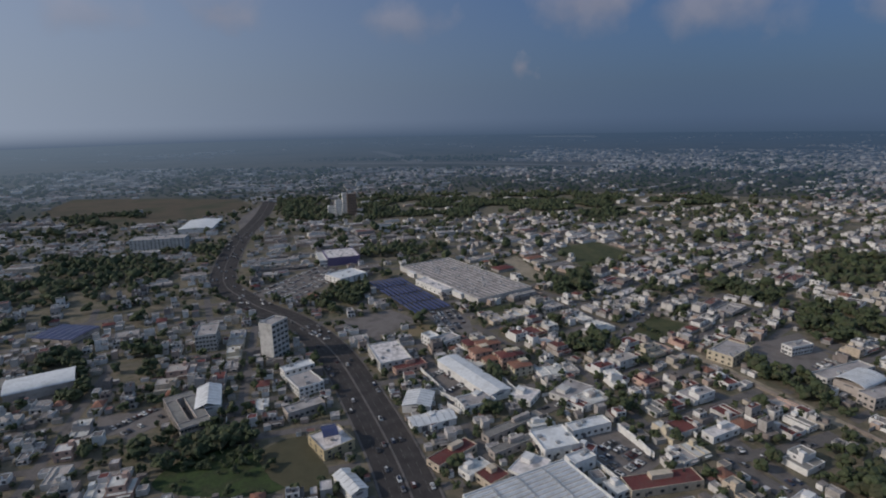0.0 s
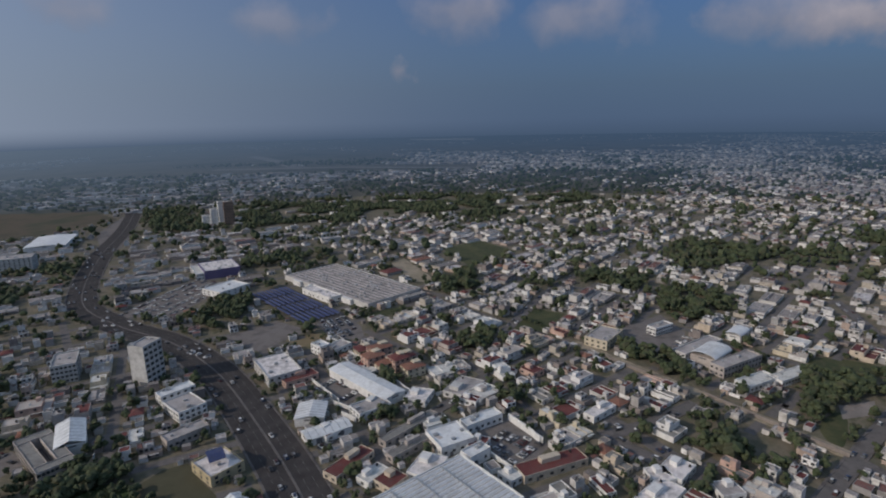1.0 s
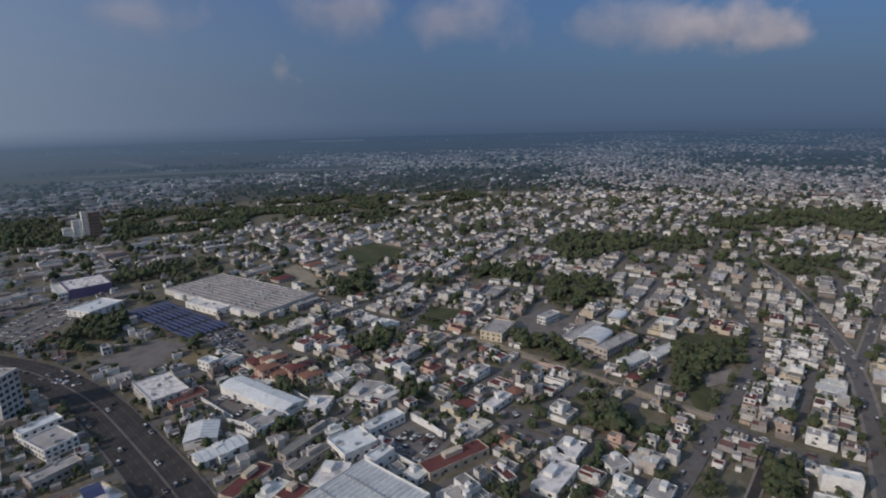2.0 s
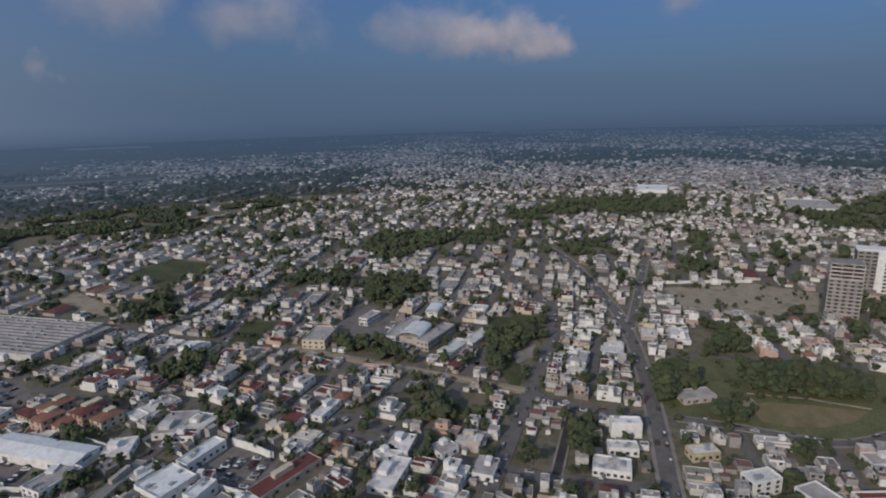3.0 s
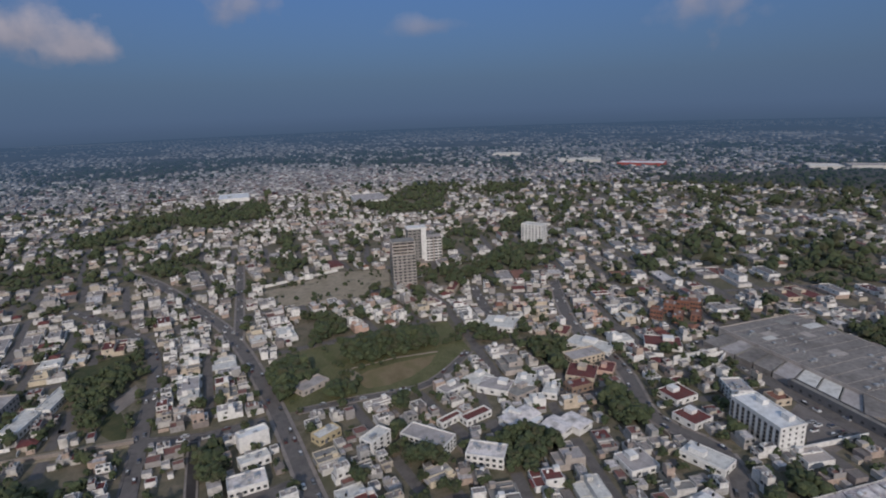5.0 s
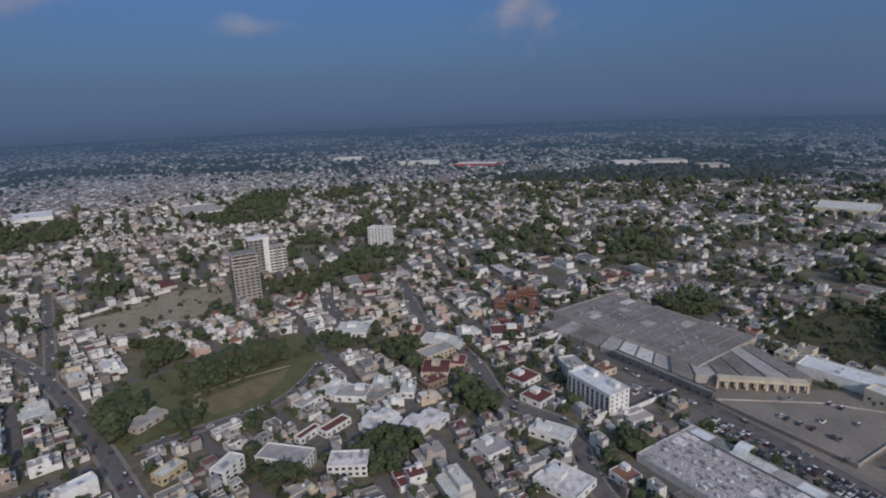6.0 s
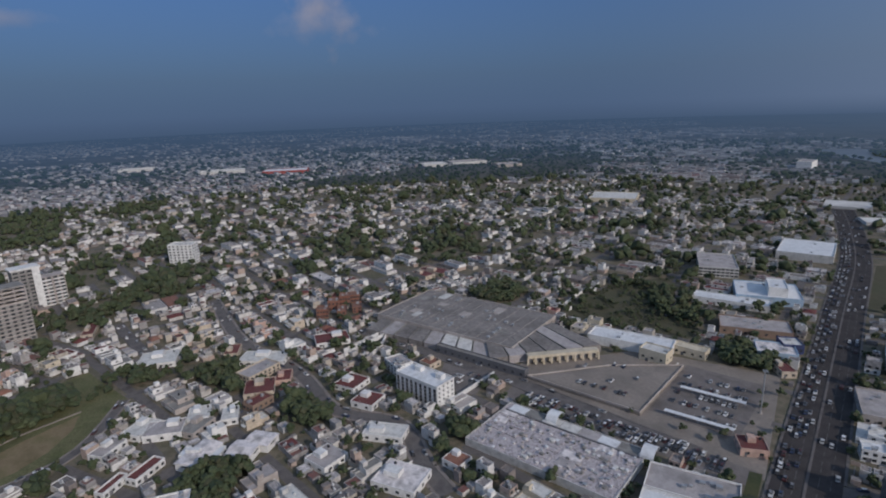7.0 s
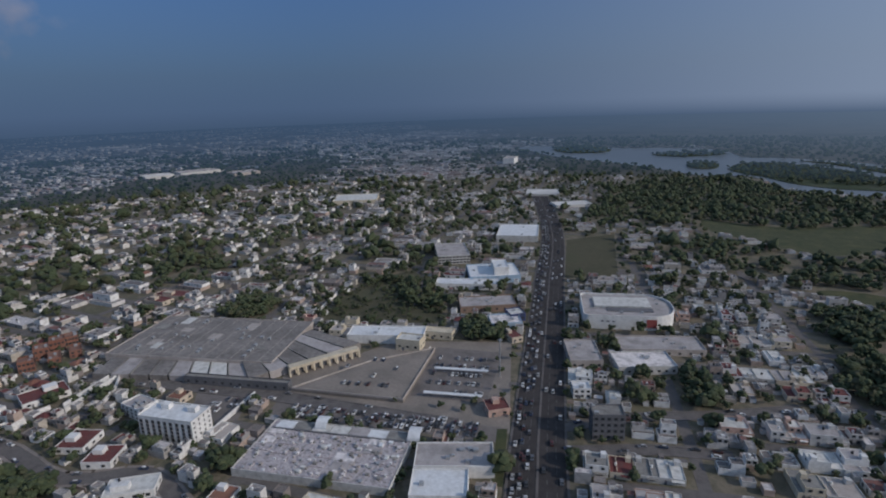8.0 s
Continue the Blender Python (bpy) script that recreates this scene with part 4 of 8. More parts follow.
def car(x, y, angle, z=0.3):
    global car_total
    car_total += 1
    if car_total > 80:
        v, f = box(x, y, z + 0.25, 4.2, 1.75, 0.6, angle, 0.05)
        CAR_MASS.add(v, f, "cars")
        cx, cy = turn(x, y, angle, -0.2, 0)
        v, f = box(cx, cy, z + 0.85, 2.4, 1.5, 0.5, angle, 0.2)
        CAR_MASS.add(v, f[:4], "glass")
        CAR_MASS.add(*box(cx, cy, z + 1.35, 1.9, 1.1, 0.05, angle), "cars")
        return
    ob = tagged(new("car"), "small passenger car with dark glass on the tarmac", "car", "cars on roads and lots")
    part("body", CAR_BODY, "car", ob)
    part("cabin_glass", CAR_GLASS, "glass", ob)
    for u in (-1.35, 1.35):
        for v in (-0.78, 0.78):
            w = part("wheel", CAR_WHEEL, "rubber", ob)
            w.location = (u, v, 0.31)
    ob.matrix_world = Matrix.LocRotScale((x, y, z), Euler((0, 0, angle)), None)


def traffic(line, offsets, gap, seed, start=0.0, end=1.0, z=0.3):
    """Cars that stand along a road's lanes."""
    rng = random.Random(seed)
    total = len(line)
    for k in offsets:
        s = rng.uniform(0, gap)
        for i in range(int(start * total), int(end * total) - 1):
            (x0, y0), (x1, y1) = line[i], line[i + 1]
            length, a = math.hypot(x1 - x0, y1 - y0), math.atan2(y1 - y0, x1 - x0)
            while s < length:
                car(*turn(x0, y0, a, s, k), a + (math.pi if k > 0 else 0), z)
                s += rng.uniform(6.5, gap * 2)
            s -= length


def car_park(x, y, w, d, deg, seed, fill=0.6, z=0.1, rows=None, slot=2.9):
    """Rows of parked cars on a lot."""
    rng = random.Random(seed)
    a = radians(deg)
    n_rows = rows or max(1, int(d / 9))
    for r in range(n_rows):
        v = (r + 0.5) / n_rows * d - d / 2
        for u in np.arange(-w / 2 + 2, w / 2 - 1, slot):
            if rng.random() < fill:
                car(*turn(x, y, a, float(u) + rng.uniform(-0.2, 0.2), v + rng.uniform(-0.3, 0.3)), a + math.pi / 2 * rng.choice([1, -1]) + rng.uniform(-0.05, 0.05), z)




# ---- buildings with a shape of their own ----
def courtyard(name, label, x, y, w, d, h, deg):
    a = radians(deg)
    ob = thing(name, label, "building")
    for u, v, ww, dd in ((0, -d / 2 + 3, w, 6), (0, d / 2 - 3, w, 6), (-w / 2 + 3, 0, 6, d - 12.2), (w / 2 - 3, 0, 6, d - 12.2)):
        px, py = turn(x, y, a, u, v)
        vv, ff = shell(px, py, 0, ww, dd, h, a, 0.5, 0.25)
        part("wall", (vv, ff[:12]), "concrete", ob)
        part("roof", box(px, py, h - 0.25, ww - 0.55, dd - 0.55, 0.3, a), "roof_dark", ob)
    part("courtyard_floor", box(x, y, 0, w - 12.3, d - 12.3, 0.15, a), "lot", ob)
    windows_on(ob, x, y, 0, w, d, h, a, 2, 9)
    take_rect(x, y, w, d, a)


def awning(name, label, x, y, w, d, z, deg):
    a = radians(deg)
    ob = thing(name, label, "awning")
    part("sheet", prism(x, y, z, w, d, 2.6, a, 0.8), "blue", ob)
    for u in (-w / 2, w / 2):
        for v in (-d / 2, d / 2):
            part("post", box(*turn(x, y, a, u, v), z, 0.12, 0.12, 2.8, a), "metal", ob)


def ribbed_store(name, label, x, y, w, d, h, deg, ribs, valleys=0, roof="white_roof"):
    """A wide store: low parapet, roof sheets with raised joints and rows of roof lights."""
    a = radians(deg)
    rng = random.Random(int(x + 3 * y))
    ob = thing(name, label, "shop")
    v, f = shell(x, y, 0, w, d, h, a, 0.7, 0.4)
    part("wall", (v, f[:12]), "white" if roof == "white_roof" else "wall_grey", ob)
    part("roof", box(x, y, h - 0.4, w - 0.85, d - 0.85, 0.45, a), roof, ob)
    for i in range(ribs):
        vv = (i + 0.5) / ribs * (d - 3) - (d - 3) / 2
        part("roof_ridge", prism(*turn(x, y, a, 0, vv), h, w - 3, (d - 3) / ribs * 0.5, 0.0, a, 0.4, 2, 0.0), roof, ob)
        part("gutter", box(*turn(x, y, a, 0, vv + (d - 3) / ribs * 0.46), h + 0.05, w - 3, 1.5 if roof != "white_roof" else 0.4, 0.12, a), "dark_wall" if roof != "white_roof" else "concrete", ob)
        for k in range(5 if roof != "white_roof" else 0):
            part("roof_unit", box(*turn(x, y, a, rng.uniform(-0.45, 0.45) * w, vv + 2), h + 0.05, 2.0, 1.6, 1.1, a), "metal", ob)
    for i in range(valleys):
        u = (i + 1) / (valleys + 1) * w - w / 2
        part("valley", box(*turn(x, y, a, u, 0), h + 0.1, 0.8, d - 3, 0.65, a), "metal", ob)
    for k in range(4):
        part("entrance", box(*turn(x, y, a, (k - 1.5) * w * 0.2, -d / 2 - 1.5), 0, w * 0.1, 3.5, 5, a), "white", ob)
    take_rect(x, y, w, d, a, margin=4)


def stall_row(x, y, w, d, deg, row, rows):
    """A row of market stalls under blue sheets on posts."""
    a = radians(deg)
    v = (row + 0.5) / rows * d - d / 2
    n = 4
    for i in range(n):
        u = (i + 0.5) / n * w - w / 2
        px, py = turn(x, y, a, u, v)
        ob = tagged(thing("market_stall", "blue tarpaulin market stall on metal posts", "stall"), group="blue market stalls")
        part("sheet", prism(px, py, 0, w / n * 0.86, d / rows * 0.5, 2.3, a, 0.7), "blue", ob)
        for s in (-1, 1):
            for q in (-1, 1):
                part("post", box(*turn(px, py, a, s * w / n * 0.4, q * d / rows * 0.28), 0, 0.12, 0.12, 2.4, a), "metal", ob)
    if row == 0:
        take_rect(x, y, w, d, a)


def tile_house(x, y, w, d, deg, floors, seed):
    a = radians(deg)
    ob = thing("tile_house", "terracotta-painted house with hipped tile roof", "house", "terracotta houses")
    h = 3.0 * floors
    v, f = box(x, y, 0, w, d, h, a)
    part("wall", (v, f), "wall_pink" if seed % 2 else "cream", ob)
    part("roof", hip(x, y, h, w, d, a, 1.2), "terracotta" if seed % 3 else "red_roof", ob)
    part("roof_terrace", box(*turn(x, y, a, w * 0.25, d * 0.2), h + 0.3, w * 0.4, d * 0.45, 1.6, a), "cream", ob)
    windows_on(ob, x, y, 0, w, d, h, a, floors, 3)
    take_rect(x, y, w, d, a)


def tower_frame(x, y, x1, y1, x2, y2):
    """The unfinished tower: windowed storeys with open floor slabs on top, and the white finished building behind."""
    a = radians(-70)
    ob = thing("concrete_tower", "unfinished concrete tower with open top floors", "building")
    floors, w, d, step = 14, 22, 17, 2.98
    px, py = turn(x, y, a, 0, d / 2)
    shut = 10
    part("wall", box(px, py, 0, w, d, shut * step, a), "bare_frame", ob)
    windows_on(ob, px, py, 0, w, d, shut * step, a, shut, 5, "front left right", (2.2, 1.6))
    for k in range(shut, floors + 1):
        part("floor_slab", box(px, py, k * step, w, d, 0.5, a), "concrete", ob)
    for k in range(1, shut):
        part("sill_band", box(*turn(px, py, a, 0, -d / 2 - 0.05), k * step + 0.2, w, 0.25, 0.7, a), "concrete", ob)
    for k in range(shut, floors + 1):
        if k < floors:
            part("inner_core", box(*turn(px, py, a, 0, 2), k * step + 0.5, w * 0.5, d * 0.5, step - 0.5, a), "dark_wall", ob)
            part("upstand", box(*turn(px, py, a, 0, -d / 2 + 0.15), k * step + 0.5, w, 0.25, 0.8, a), "concrete", ob)
            part("upstand", box(*turn(px, py, a, -w / 2 + 0.15, 0), k * step + 0.5, 0.25, d - 0.6, 0.8, a), "concrete", ob)
    for u in (-10.4, -3.5, 3.5, 10.4):
        for v in (-7.9, 0, 7.9):
            part("column", box(*turn(px, py, a, u, v), shut * step, 0.7, 0.7, (floors - shut) * step, a), "concrete", ob)
    part("roof_slab", box(px, py, floors * step + 0.5, w * 0.9, d * 0.9, 0.6, a), "roof_dark", ob)
    take_rect(px, py, w, d, a)
    white = thing("white_tower", "white finished tower with tall pier and glazed bays", "building")
    cx, cy = turn(x1, y1, a, 0, 8)
    part("wall", box(cx, cy, 0, 20, 14, 36, a), "bare_frame", white)
    part("pier", box(*turn(cx, cy, a, 7, -7.5), 0, 5.5, 2, 37, a), "white", white)
    part("crown_beam", box(cx, cy, 36, 22, 16, 1.6, a), "white", white)
    windows_on(white, cx, cy, 0, 20, 14, 35.5, a, 11, 4, "front left", (3.4, 1.6))
    take_rect(cx, cy, 20, 14, a)
    wing = thing("apartment_wing", "white apartment wing with dark balconies", "building")
    bx, by = turn(x2, y2, a, 1, 8)
    part("wall", box(bx, by, 0, 19, 14, 26, a), "concrete", wing)
    for k in range(8):
        for u in (-5, 4.5):
            part("balcony", box(*turn(bx, by, a, u, -7.7), k * 3.2 + 0.2, 7, 1.4, 1.0, a), "white", wing)
    windows_on(wing, bx, by, 0, 19, 14, 26, a, 8, 4, "front left right", (3.2, 2.0))
    take_rect(bx, by, 19, 15, a)


def hotel(x, y, w, d, h, deg):
    """A white slab with tall dark window bays between piers."""
    a = radians(deg)
    ob = thing("hotel", "white slab hotel with recessed window bays", "hotel")
    part("wall", box(x, y, 0, w, d, h, a), "white", ob)
    v, f = shell(x, y, h + 0.01, w + 0.4, d + 0.4, 0.3, a, 0.7, 0.35)
    part("parapet", (v, f[:12]), "white", ob)
    part("roof", box(x, y, h - 0.1, w - 0.6, d - 0.6, 0.3, a), "white_roof", ob)
    windows_on(ob, x, y, 0.3, w, d, h, a, 5, 9, "left right", (0.9, 1.2))
    for side in (-1, 1):
        for i in range(9):
            u = (i + 0.5) / 9 * w - w / 2
            strip = part("window_bay", box(*turn(x, y, a, u, side * d / 2), 1.2, w / 9 * 0.5, 0.2, h - 2.4, a), "glass", ob)
            for fl in range(1, 5):
                part("spandrel", box(*turn(x, y, a, u, side * (d / 2 + 0.06)), 1.2 + fl * (h - 2.4) / 5 - 0.25, w / 9 * 0.5, 0.2, 0.5, a), "concrete", strip)
    for u in (-0.2, 0.3):
        part("stair_head", box(*turn(x, y, a, u * w, d * 0.2), h + 0.2, 4.5, 3.5, 2.6, a), "white", ob)
    take_rect(x, y, w, d, a)


def mall(x, y, w, d, h, deg):
    """The mall's main slab with roof seams and low plant."""
    a = radians(deg)
    rng = random.Random(77)
    ob = thing("shopping_mall", "wide mall with weathered grey flat roof", "mall")
    v, f = shell(x, y, 0, w, d, h, a, 0.6, 0.4)
    part("wall", (v, f[:12]), "concrete", ob)
    part("roof", box(x, y, h - 0.3, w - 0.85, d - 0.85, 0.35, a), "mall_roof", ob)
    for i in range(1, 12):
        part("roof_seam", box(*turn(x, y, a, 0, i / 12 * d - d / 2), h + 0.05, w - 1, 0.2, 0.12, a), "concrete", ob)
    roof_units(ob, x, y, h + 0.05, w, d, a, 30, rng)
    for k in range(9):
        part("roof_patch", box(*turn(x, y, a, rng.uniform(-0.42, 0.42) * w, rng.uniform(-0.42, 0.42) * d), h + 0.05, rng.uniform(5, 14), rng.uniform(4, 9), 0.05 + 0.01 * k, a), rng.choice(["roof_pale", "concrete", "roof_dark"]), ob)
    take_rect(x, y, w, d, a, margin=3)


def fan_roof(name, label, ring, h, n=6, pale=()):
    """A four-sided wing whose roof is cut by radial seams."""
    ob = thing(name, label, "mall")
    p = [Vector(q) for q in ring]
    for i in range(n):
        t0, t1 = i / n, (i + 1) / n - 0.012
        quad = [p[0].lerp(p[1], t0), p[0].lerp(p[1], t1), p[3].lerp(p[2], t1), p[3].lerp(p[2], t0)]
        verts = [(q.x, q.y, 0) for q in quad] + [(q.x, q.y, h - 0.5 * (k in (2, 3)) + 0.05 * (i % 2)) for k, q in enumerate(quad)]
        part("roof_bay", (verts, BOX_FACES), "roof_pale" if i in pale else "grey_roof" if i % 3 == 1 else "mall_roof", ob)
        if i:
            q0, q1 = p[0].lerp(p[1], t0), p[3].lerp(p[2], t0)
            e = q1 - q0
            part("roof_seam", box((q0.x + q1.x) / 2, (q0.y + q1.y) / 2, h - 0.6, e.length, 0.6, 0.75, math.atan2(e.y, e.x)), "roof_dark", ob)
    take(ring, 1)


def colonnade(line, h):
    """The mall's cream front with columns, beam and dark openings."""
    (x0, y0), (x1, y1) = line
    length, a = math.hypot(x1 - x0, y1 - y0), math.atan2(y1 - y0, x1 - x0)
    mx, my = (x0 + x1) / 2, (y0 + y1) / 2
    ob = thing("mall_entrance", "cream mall entrance with columns and roof beam", "mall")
    part("back_wall", box(*turn(mx, my, a, 0, 3), 0, length, 1, h, a), "cream", ob)
    part("beam", box(mx, my, h - 1.6, length, 1.4, 1.6, a), "cream", ob)
    part("canopy", box(*turn(mx, my, a, 0, 1.6), h, length, 5, 0.35, a), "cream", ob)
    n = 9
    for i in range(n + 1):
        part("column", box(*turn(mx, my, a, i / n * length - length / 2, 0), 0, 1.1, 1.1, h - 1.6, a), "cream", ob)
        if i < n:
            part("opening", box(*turn(mx, my, a, (i + 0.5) / n * length - length / 2, 2.4), 0.2, length / n * 0.6, 0.3, h * 0.6, a), "dark_wall", ob)


def deck(name, label, ring, h):
    ob = thing(name, label, "parking deck")
    n = len(ring)
    verts = [(x, y, 0) for x, y in ring] + [(x, y, h) for x, y in ring]
    part("slab", (verts, [tuple(range(n, 2 * n))] + [(i, (i + 1) % n, n + (i + 1) % n, n + i) for i in range(n)]), "deck", ob)
    for i in range(n):
        (x0, y0), (x1, y1) = ring[i], ring[(i + 1) % n]
        part("rail_wall", box((x0 + x1) / 2, (y0 + y1) / 2, h - 0.2, math.hypot(x1 - x0, y1 - y0), 0.3, 1.0, math.atan2(y1 - y0, x1 - x0)), "concrete", ob)
    take(ring, 1)


def shade_row(x, y, w, d, deg):
    """Pale canopies over the parking rows."""
    a = radians(deg)
    for k, v in enumerate((-0.45, 0.05)):
        px, py = turn(x, y, a, 0, v * d)
        ob = thing("parking_canopy", "long pale parking canopy on posts", "canopy", "parking canopies")
        part("sheet", box(px, py, 2.6, w * 0.8, 2.6, 0.2, a), "white_roof", ob)
        for i in range(7):
            part("post", box(*turn(px, py, a, (i / 6 - 0.5) * w * 0.78, 0), 0, 0.2, 0.2, 2.6, a), "metal", ob)


def market(x, y, w, d, h, deg):
    """The covered market: patched pale roofs at several levels, crowded with sheets and plant."""
    a = radians(deg)
    rng = random.Random(31)
    ob = thing("covered_market", "covered market with patched pale flat roofs", "market")
    v, f = shell(x, y, 0, w, d, h, a, 0.5, 0.3)
    part("wall", (v, f[:12]), "wall_grey", ob)
    part("roof", box(x, y, h - 0.3, w - 0.65, d - 0.65, 0.35, a), "market_roof", ob)
    for i in range(7):
        for j in range(6):
            if rng.random() < 0.75:
                ww, dd = w / 7 * rng.uniform(0.55, 0.95), d / 6 * rng.uniform(0.5, 0.95)
                part("roof_sheet", box(*turn(x, y, a, (i + 0.5) / 7 * w - w / 2, (j + 0.5) / 6 * d - d / 2), h + 0.05, ww, dd, rng.uniform(0.1, 0.45), a), rng.choice(["market_roof", "market_roof", "market_roof", "pale_roof", "grey_roof"]), ob)
    for k in range(7):
        part("roof_panel", box(*turn(x, y, a, ((k + 0.5) / 7 - 0.5) * w * 0.92, d * 0.4), h + 0.05, w * 0.125, d * 0.15, 0.5, a), ("white_roof", "roof_dark", "roof_pale", "roof_pale", "grey_roof", "white_roof", "roof_dark")[k], ob)
    part("roof_seam", box(*turn(x, y, a, 0, d * 0.31), h + 0.05, w * 0.95, 0.7, 0.55, a), "dark_wall", ob)
    for k in range(150):
        s = rng.uniform(0.6, 2.0)
        part("roof_clutter", box(*turn(x, y, a, rng.uniform(-0.47, 0.47) * w, rng.uniform(-0.47, 0.28) * d), h + 0.05, s, s * rng.uniform(0.5, 1.4), rng.uniform(0.5, 1.3), a), rng.choice(["concrete", "roof_pale", "pale_roof", "metal", "roof_dark", "white_roof"]), ob)
    take_rect(x, y, w, d, a, margin=0.3)


def arch_canopy(x, y, z, deg):
    a = radians(deg)
    ob = thing("arched_canopy", "white arched entrance canopy on the market roof", "canopy", "market canopies")
    part("vault", prism(x, y, z, 6, 10, 0.4, a, 3.2, 10, 0.0), "white_roof", ob)
    for v in (-3.8, 3.8):
        part("side_wall", box(*turn(x, y, a, 0, v), z, 5, 0.3, 0.8, a), "white", ob)


def sign_panel(x, y, w, d, deg):
    """Red panel and plain dark bars where the store's front has its sign."""
    a = radians(deg)
    ob = thing("store_sign", "red sign panel and dark letter bars on a white store", "sign")
    part("panel", box(*turn(x, y, a, w * 0.22, -d / 2 - 0.1), 2.0, 7, 0.3, 6.0, a), "red", ob)
    for i in range(3):
        part("letter_bar", box(*turn(x, y, a, w * (-0.3 + 0.06 * i), -d / 2 - 0.1), 5.5, 1.8, 0.25, 1.0, a), "dark_wall", ob)


def boundary_wall(points, h=2.6, key="white", label="long white boundary wall round a yard"):
    """A free-standing yard wall with a coping, stretch by stretch."""
    ob = thing("boundary_wall", label, "wall")
    for (x0, y0), (x1, y1) in zip(points, points[1:]):
        a, length = math.atan2(y1 - y0, x1 - x0), math.hypot(x1 - x0, y1 - y0)
        part("wall_stretch", box((x0 + x1) / 2, (y0 + y1) / 2, 0, length, 0.3, h, a), key, ob)
        part("coping", box((x0 + x1) / 2, (y0 + y1) / 2, h, length + 0.1, 0.5, 0.12, a), key, ob)
        take_rect((x0 + x1) / 2, (y0 + y1) / 2, length, 0.6, a, 1, 0)


def roof_house(x, y, w, d, h, deg, roof, wall, label):
    """A wide low house: parapet roof with an upper room, windows, tank and stair head."""
    a = radians(deg)
    rng = random.Random(int(x * 3 + y))
    ob = thing("wide_house", label, "house")
    v, f = shell(x, y, 0, w, d, h, a, 0.4, 0.22)
    part("wall", (v, f[:12]), wall, ob)
    part("roof", box(x, y, h - 0.2, w - 0.48, d - 0.48, 0.24, a), roof, ob)
    windows_on(ob, x, y, 0, w, d, h, a, 1, max(2, int(w / 5)), "front left right", (1.8, 1.3))
    part("door", box(*turn(x, y, a, -w * 0.3, -d / 2), 0, 1.1, 0.18, 2.1, a), "dark_wall", ob)
    ux, uy = turn(x, y, a, rng.uniform(-0.2, 0.2) * w, 0.18 * d)
    part("roof_room", box(ux, uy, h + 0.04, w * 0.3, d * 0.35, 2.3, a), wall, ob)
    part("water_tank", tube(*turn(x, y, a, 0.36 * w, 0.3 * d), h + 0.04, 0.55, 1.3), "tank_black", ob)
    take_rect(x, y, w, d, a, 1, 0.5)


def round_store(x, y, w, d, h, deg):
    """A store with rounded corners, a high parapet and a sunk roof full of plant."""
    a = radians(deg)
    rng = random.Random(12)
    ob = thing("department_store", "white department store with rounded end and sunk grey roof", "shop")
    outline = []
    for cu, cv, rad, start in ((-w / 2 + 4, -d / 2 + 4, 4, 180), (w / 2 - d * 0.4, -d / 2 + d * 0.4, d * 0.4, 270), (w / 2 - d * 0.4, d / 2 - d * 0.4, d * 0.4, 0), (-w / 2 + 4, d / 2 - 4, 4, 90)):
        for k in range(8):
            t = radians(start + 90 * k / 7)
            outline.append((cu + rad * math.cos(t), cv + rad * math.sin(t)))
    n = len(outline)
    verts = []
    for zz, k in ((0, 1.0), (h + 1.4, 1.0), (h + 1.4, 0.985), (h, 0.985)):
        verts += [(*turn(x, y, a, u * k, v * k), zz) for u, v in outline]
    faces = [(g * n + i, g * n + (i + 1) % n, g * n + n + (i + 1) % n, g * n + n + i) for g in range(3) for i in range(n)]
    part("wall", (verts, faces), "white", ob)
    roof = part("roof", ([(*turn(x, y, a, u * 0.98, v * 0.98), h + 0.02) for u, v in outline], [tuple(range(n))]), "grey_roof", ob)
    part("upper_roof", box(*turn(x, y, a, -w * 0.05, d * 0.1), h + 0.05, w * 0.62, d * 0.4, 1.5, a), "roof_pale", ob)
    part("well", box(*turn(x, y, a, w * 0.02, -d * 0.18), h + 0.05, w * 0.5, d * 0.16, 0.5, a), "dark_wall", ob)
    roof_units(roof, x, y, h + 0.05, w * 0.9, d * 0.9, a, 18, rng)
    take_rect(x, y, w, d, a)


def light_mast(x, y, h):
    """A tall tapered lamp mast with a ring of floodlights."""
    ob = thing("light_mast", "tall grey lamp mast beside the car park", "lamp mast")
    part("base", tube(x, y, 0, 0.9, 0.6, 10), "concrete", ob)
    part("pole", tube(x, y, 0.5, 0.35, h, 8), "metal", ob)
    for k in range(4):
        a = k * math.pi / 2
        part("floodlight", box(x + 1.0 * math.cos(a), y + 1.0 * math.sin(a), h - 0.2, 0.9, 0.6, 0.5, a), "metal", ob)


# ---- the plan ----
# open ground and woods
area("lawn", "overgrown green lawn beside the boulevard", "scrub_green", [(-137.5, 212.6), (-135.2, 236.2), (-114.3, 253.2), (-91.5, 245), (-63.5, 210.6)], 0.06, 3, True)
wood([(-174.4, 235.7), (-182.9, 249.7), (-170, 252.9), (-148.1, 260.1), (-126.9, 266.6), (-100.1, 260.2), (-90.2, 236.2), (-98.7, 224.8)], 7)
area("yard", "bare dirt yard beside the lawn", "dry_field", [(-96.4, 242.8), (-86.1, 255.8), (-75.1, 258.6), (-67.2, 244.3), (-55.9, 228.2), (-56.3, 217.2), (-69.3, 213.7), (-82, 222.7)], 0.08, 3, False)
wood([(-148.1, 237.5), (-112.3, 263.5), (-93.9, 252.5), (-112.4, 248.1), (-133.4, 232.6)])
wood([(-114.1, 460.5), (-106.5, 527.1), (-74.1, 515.6), (-76.4, 473.4), (-90.2, 437.9)])
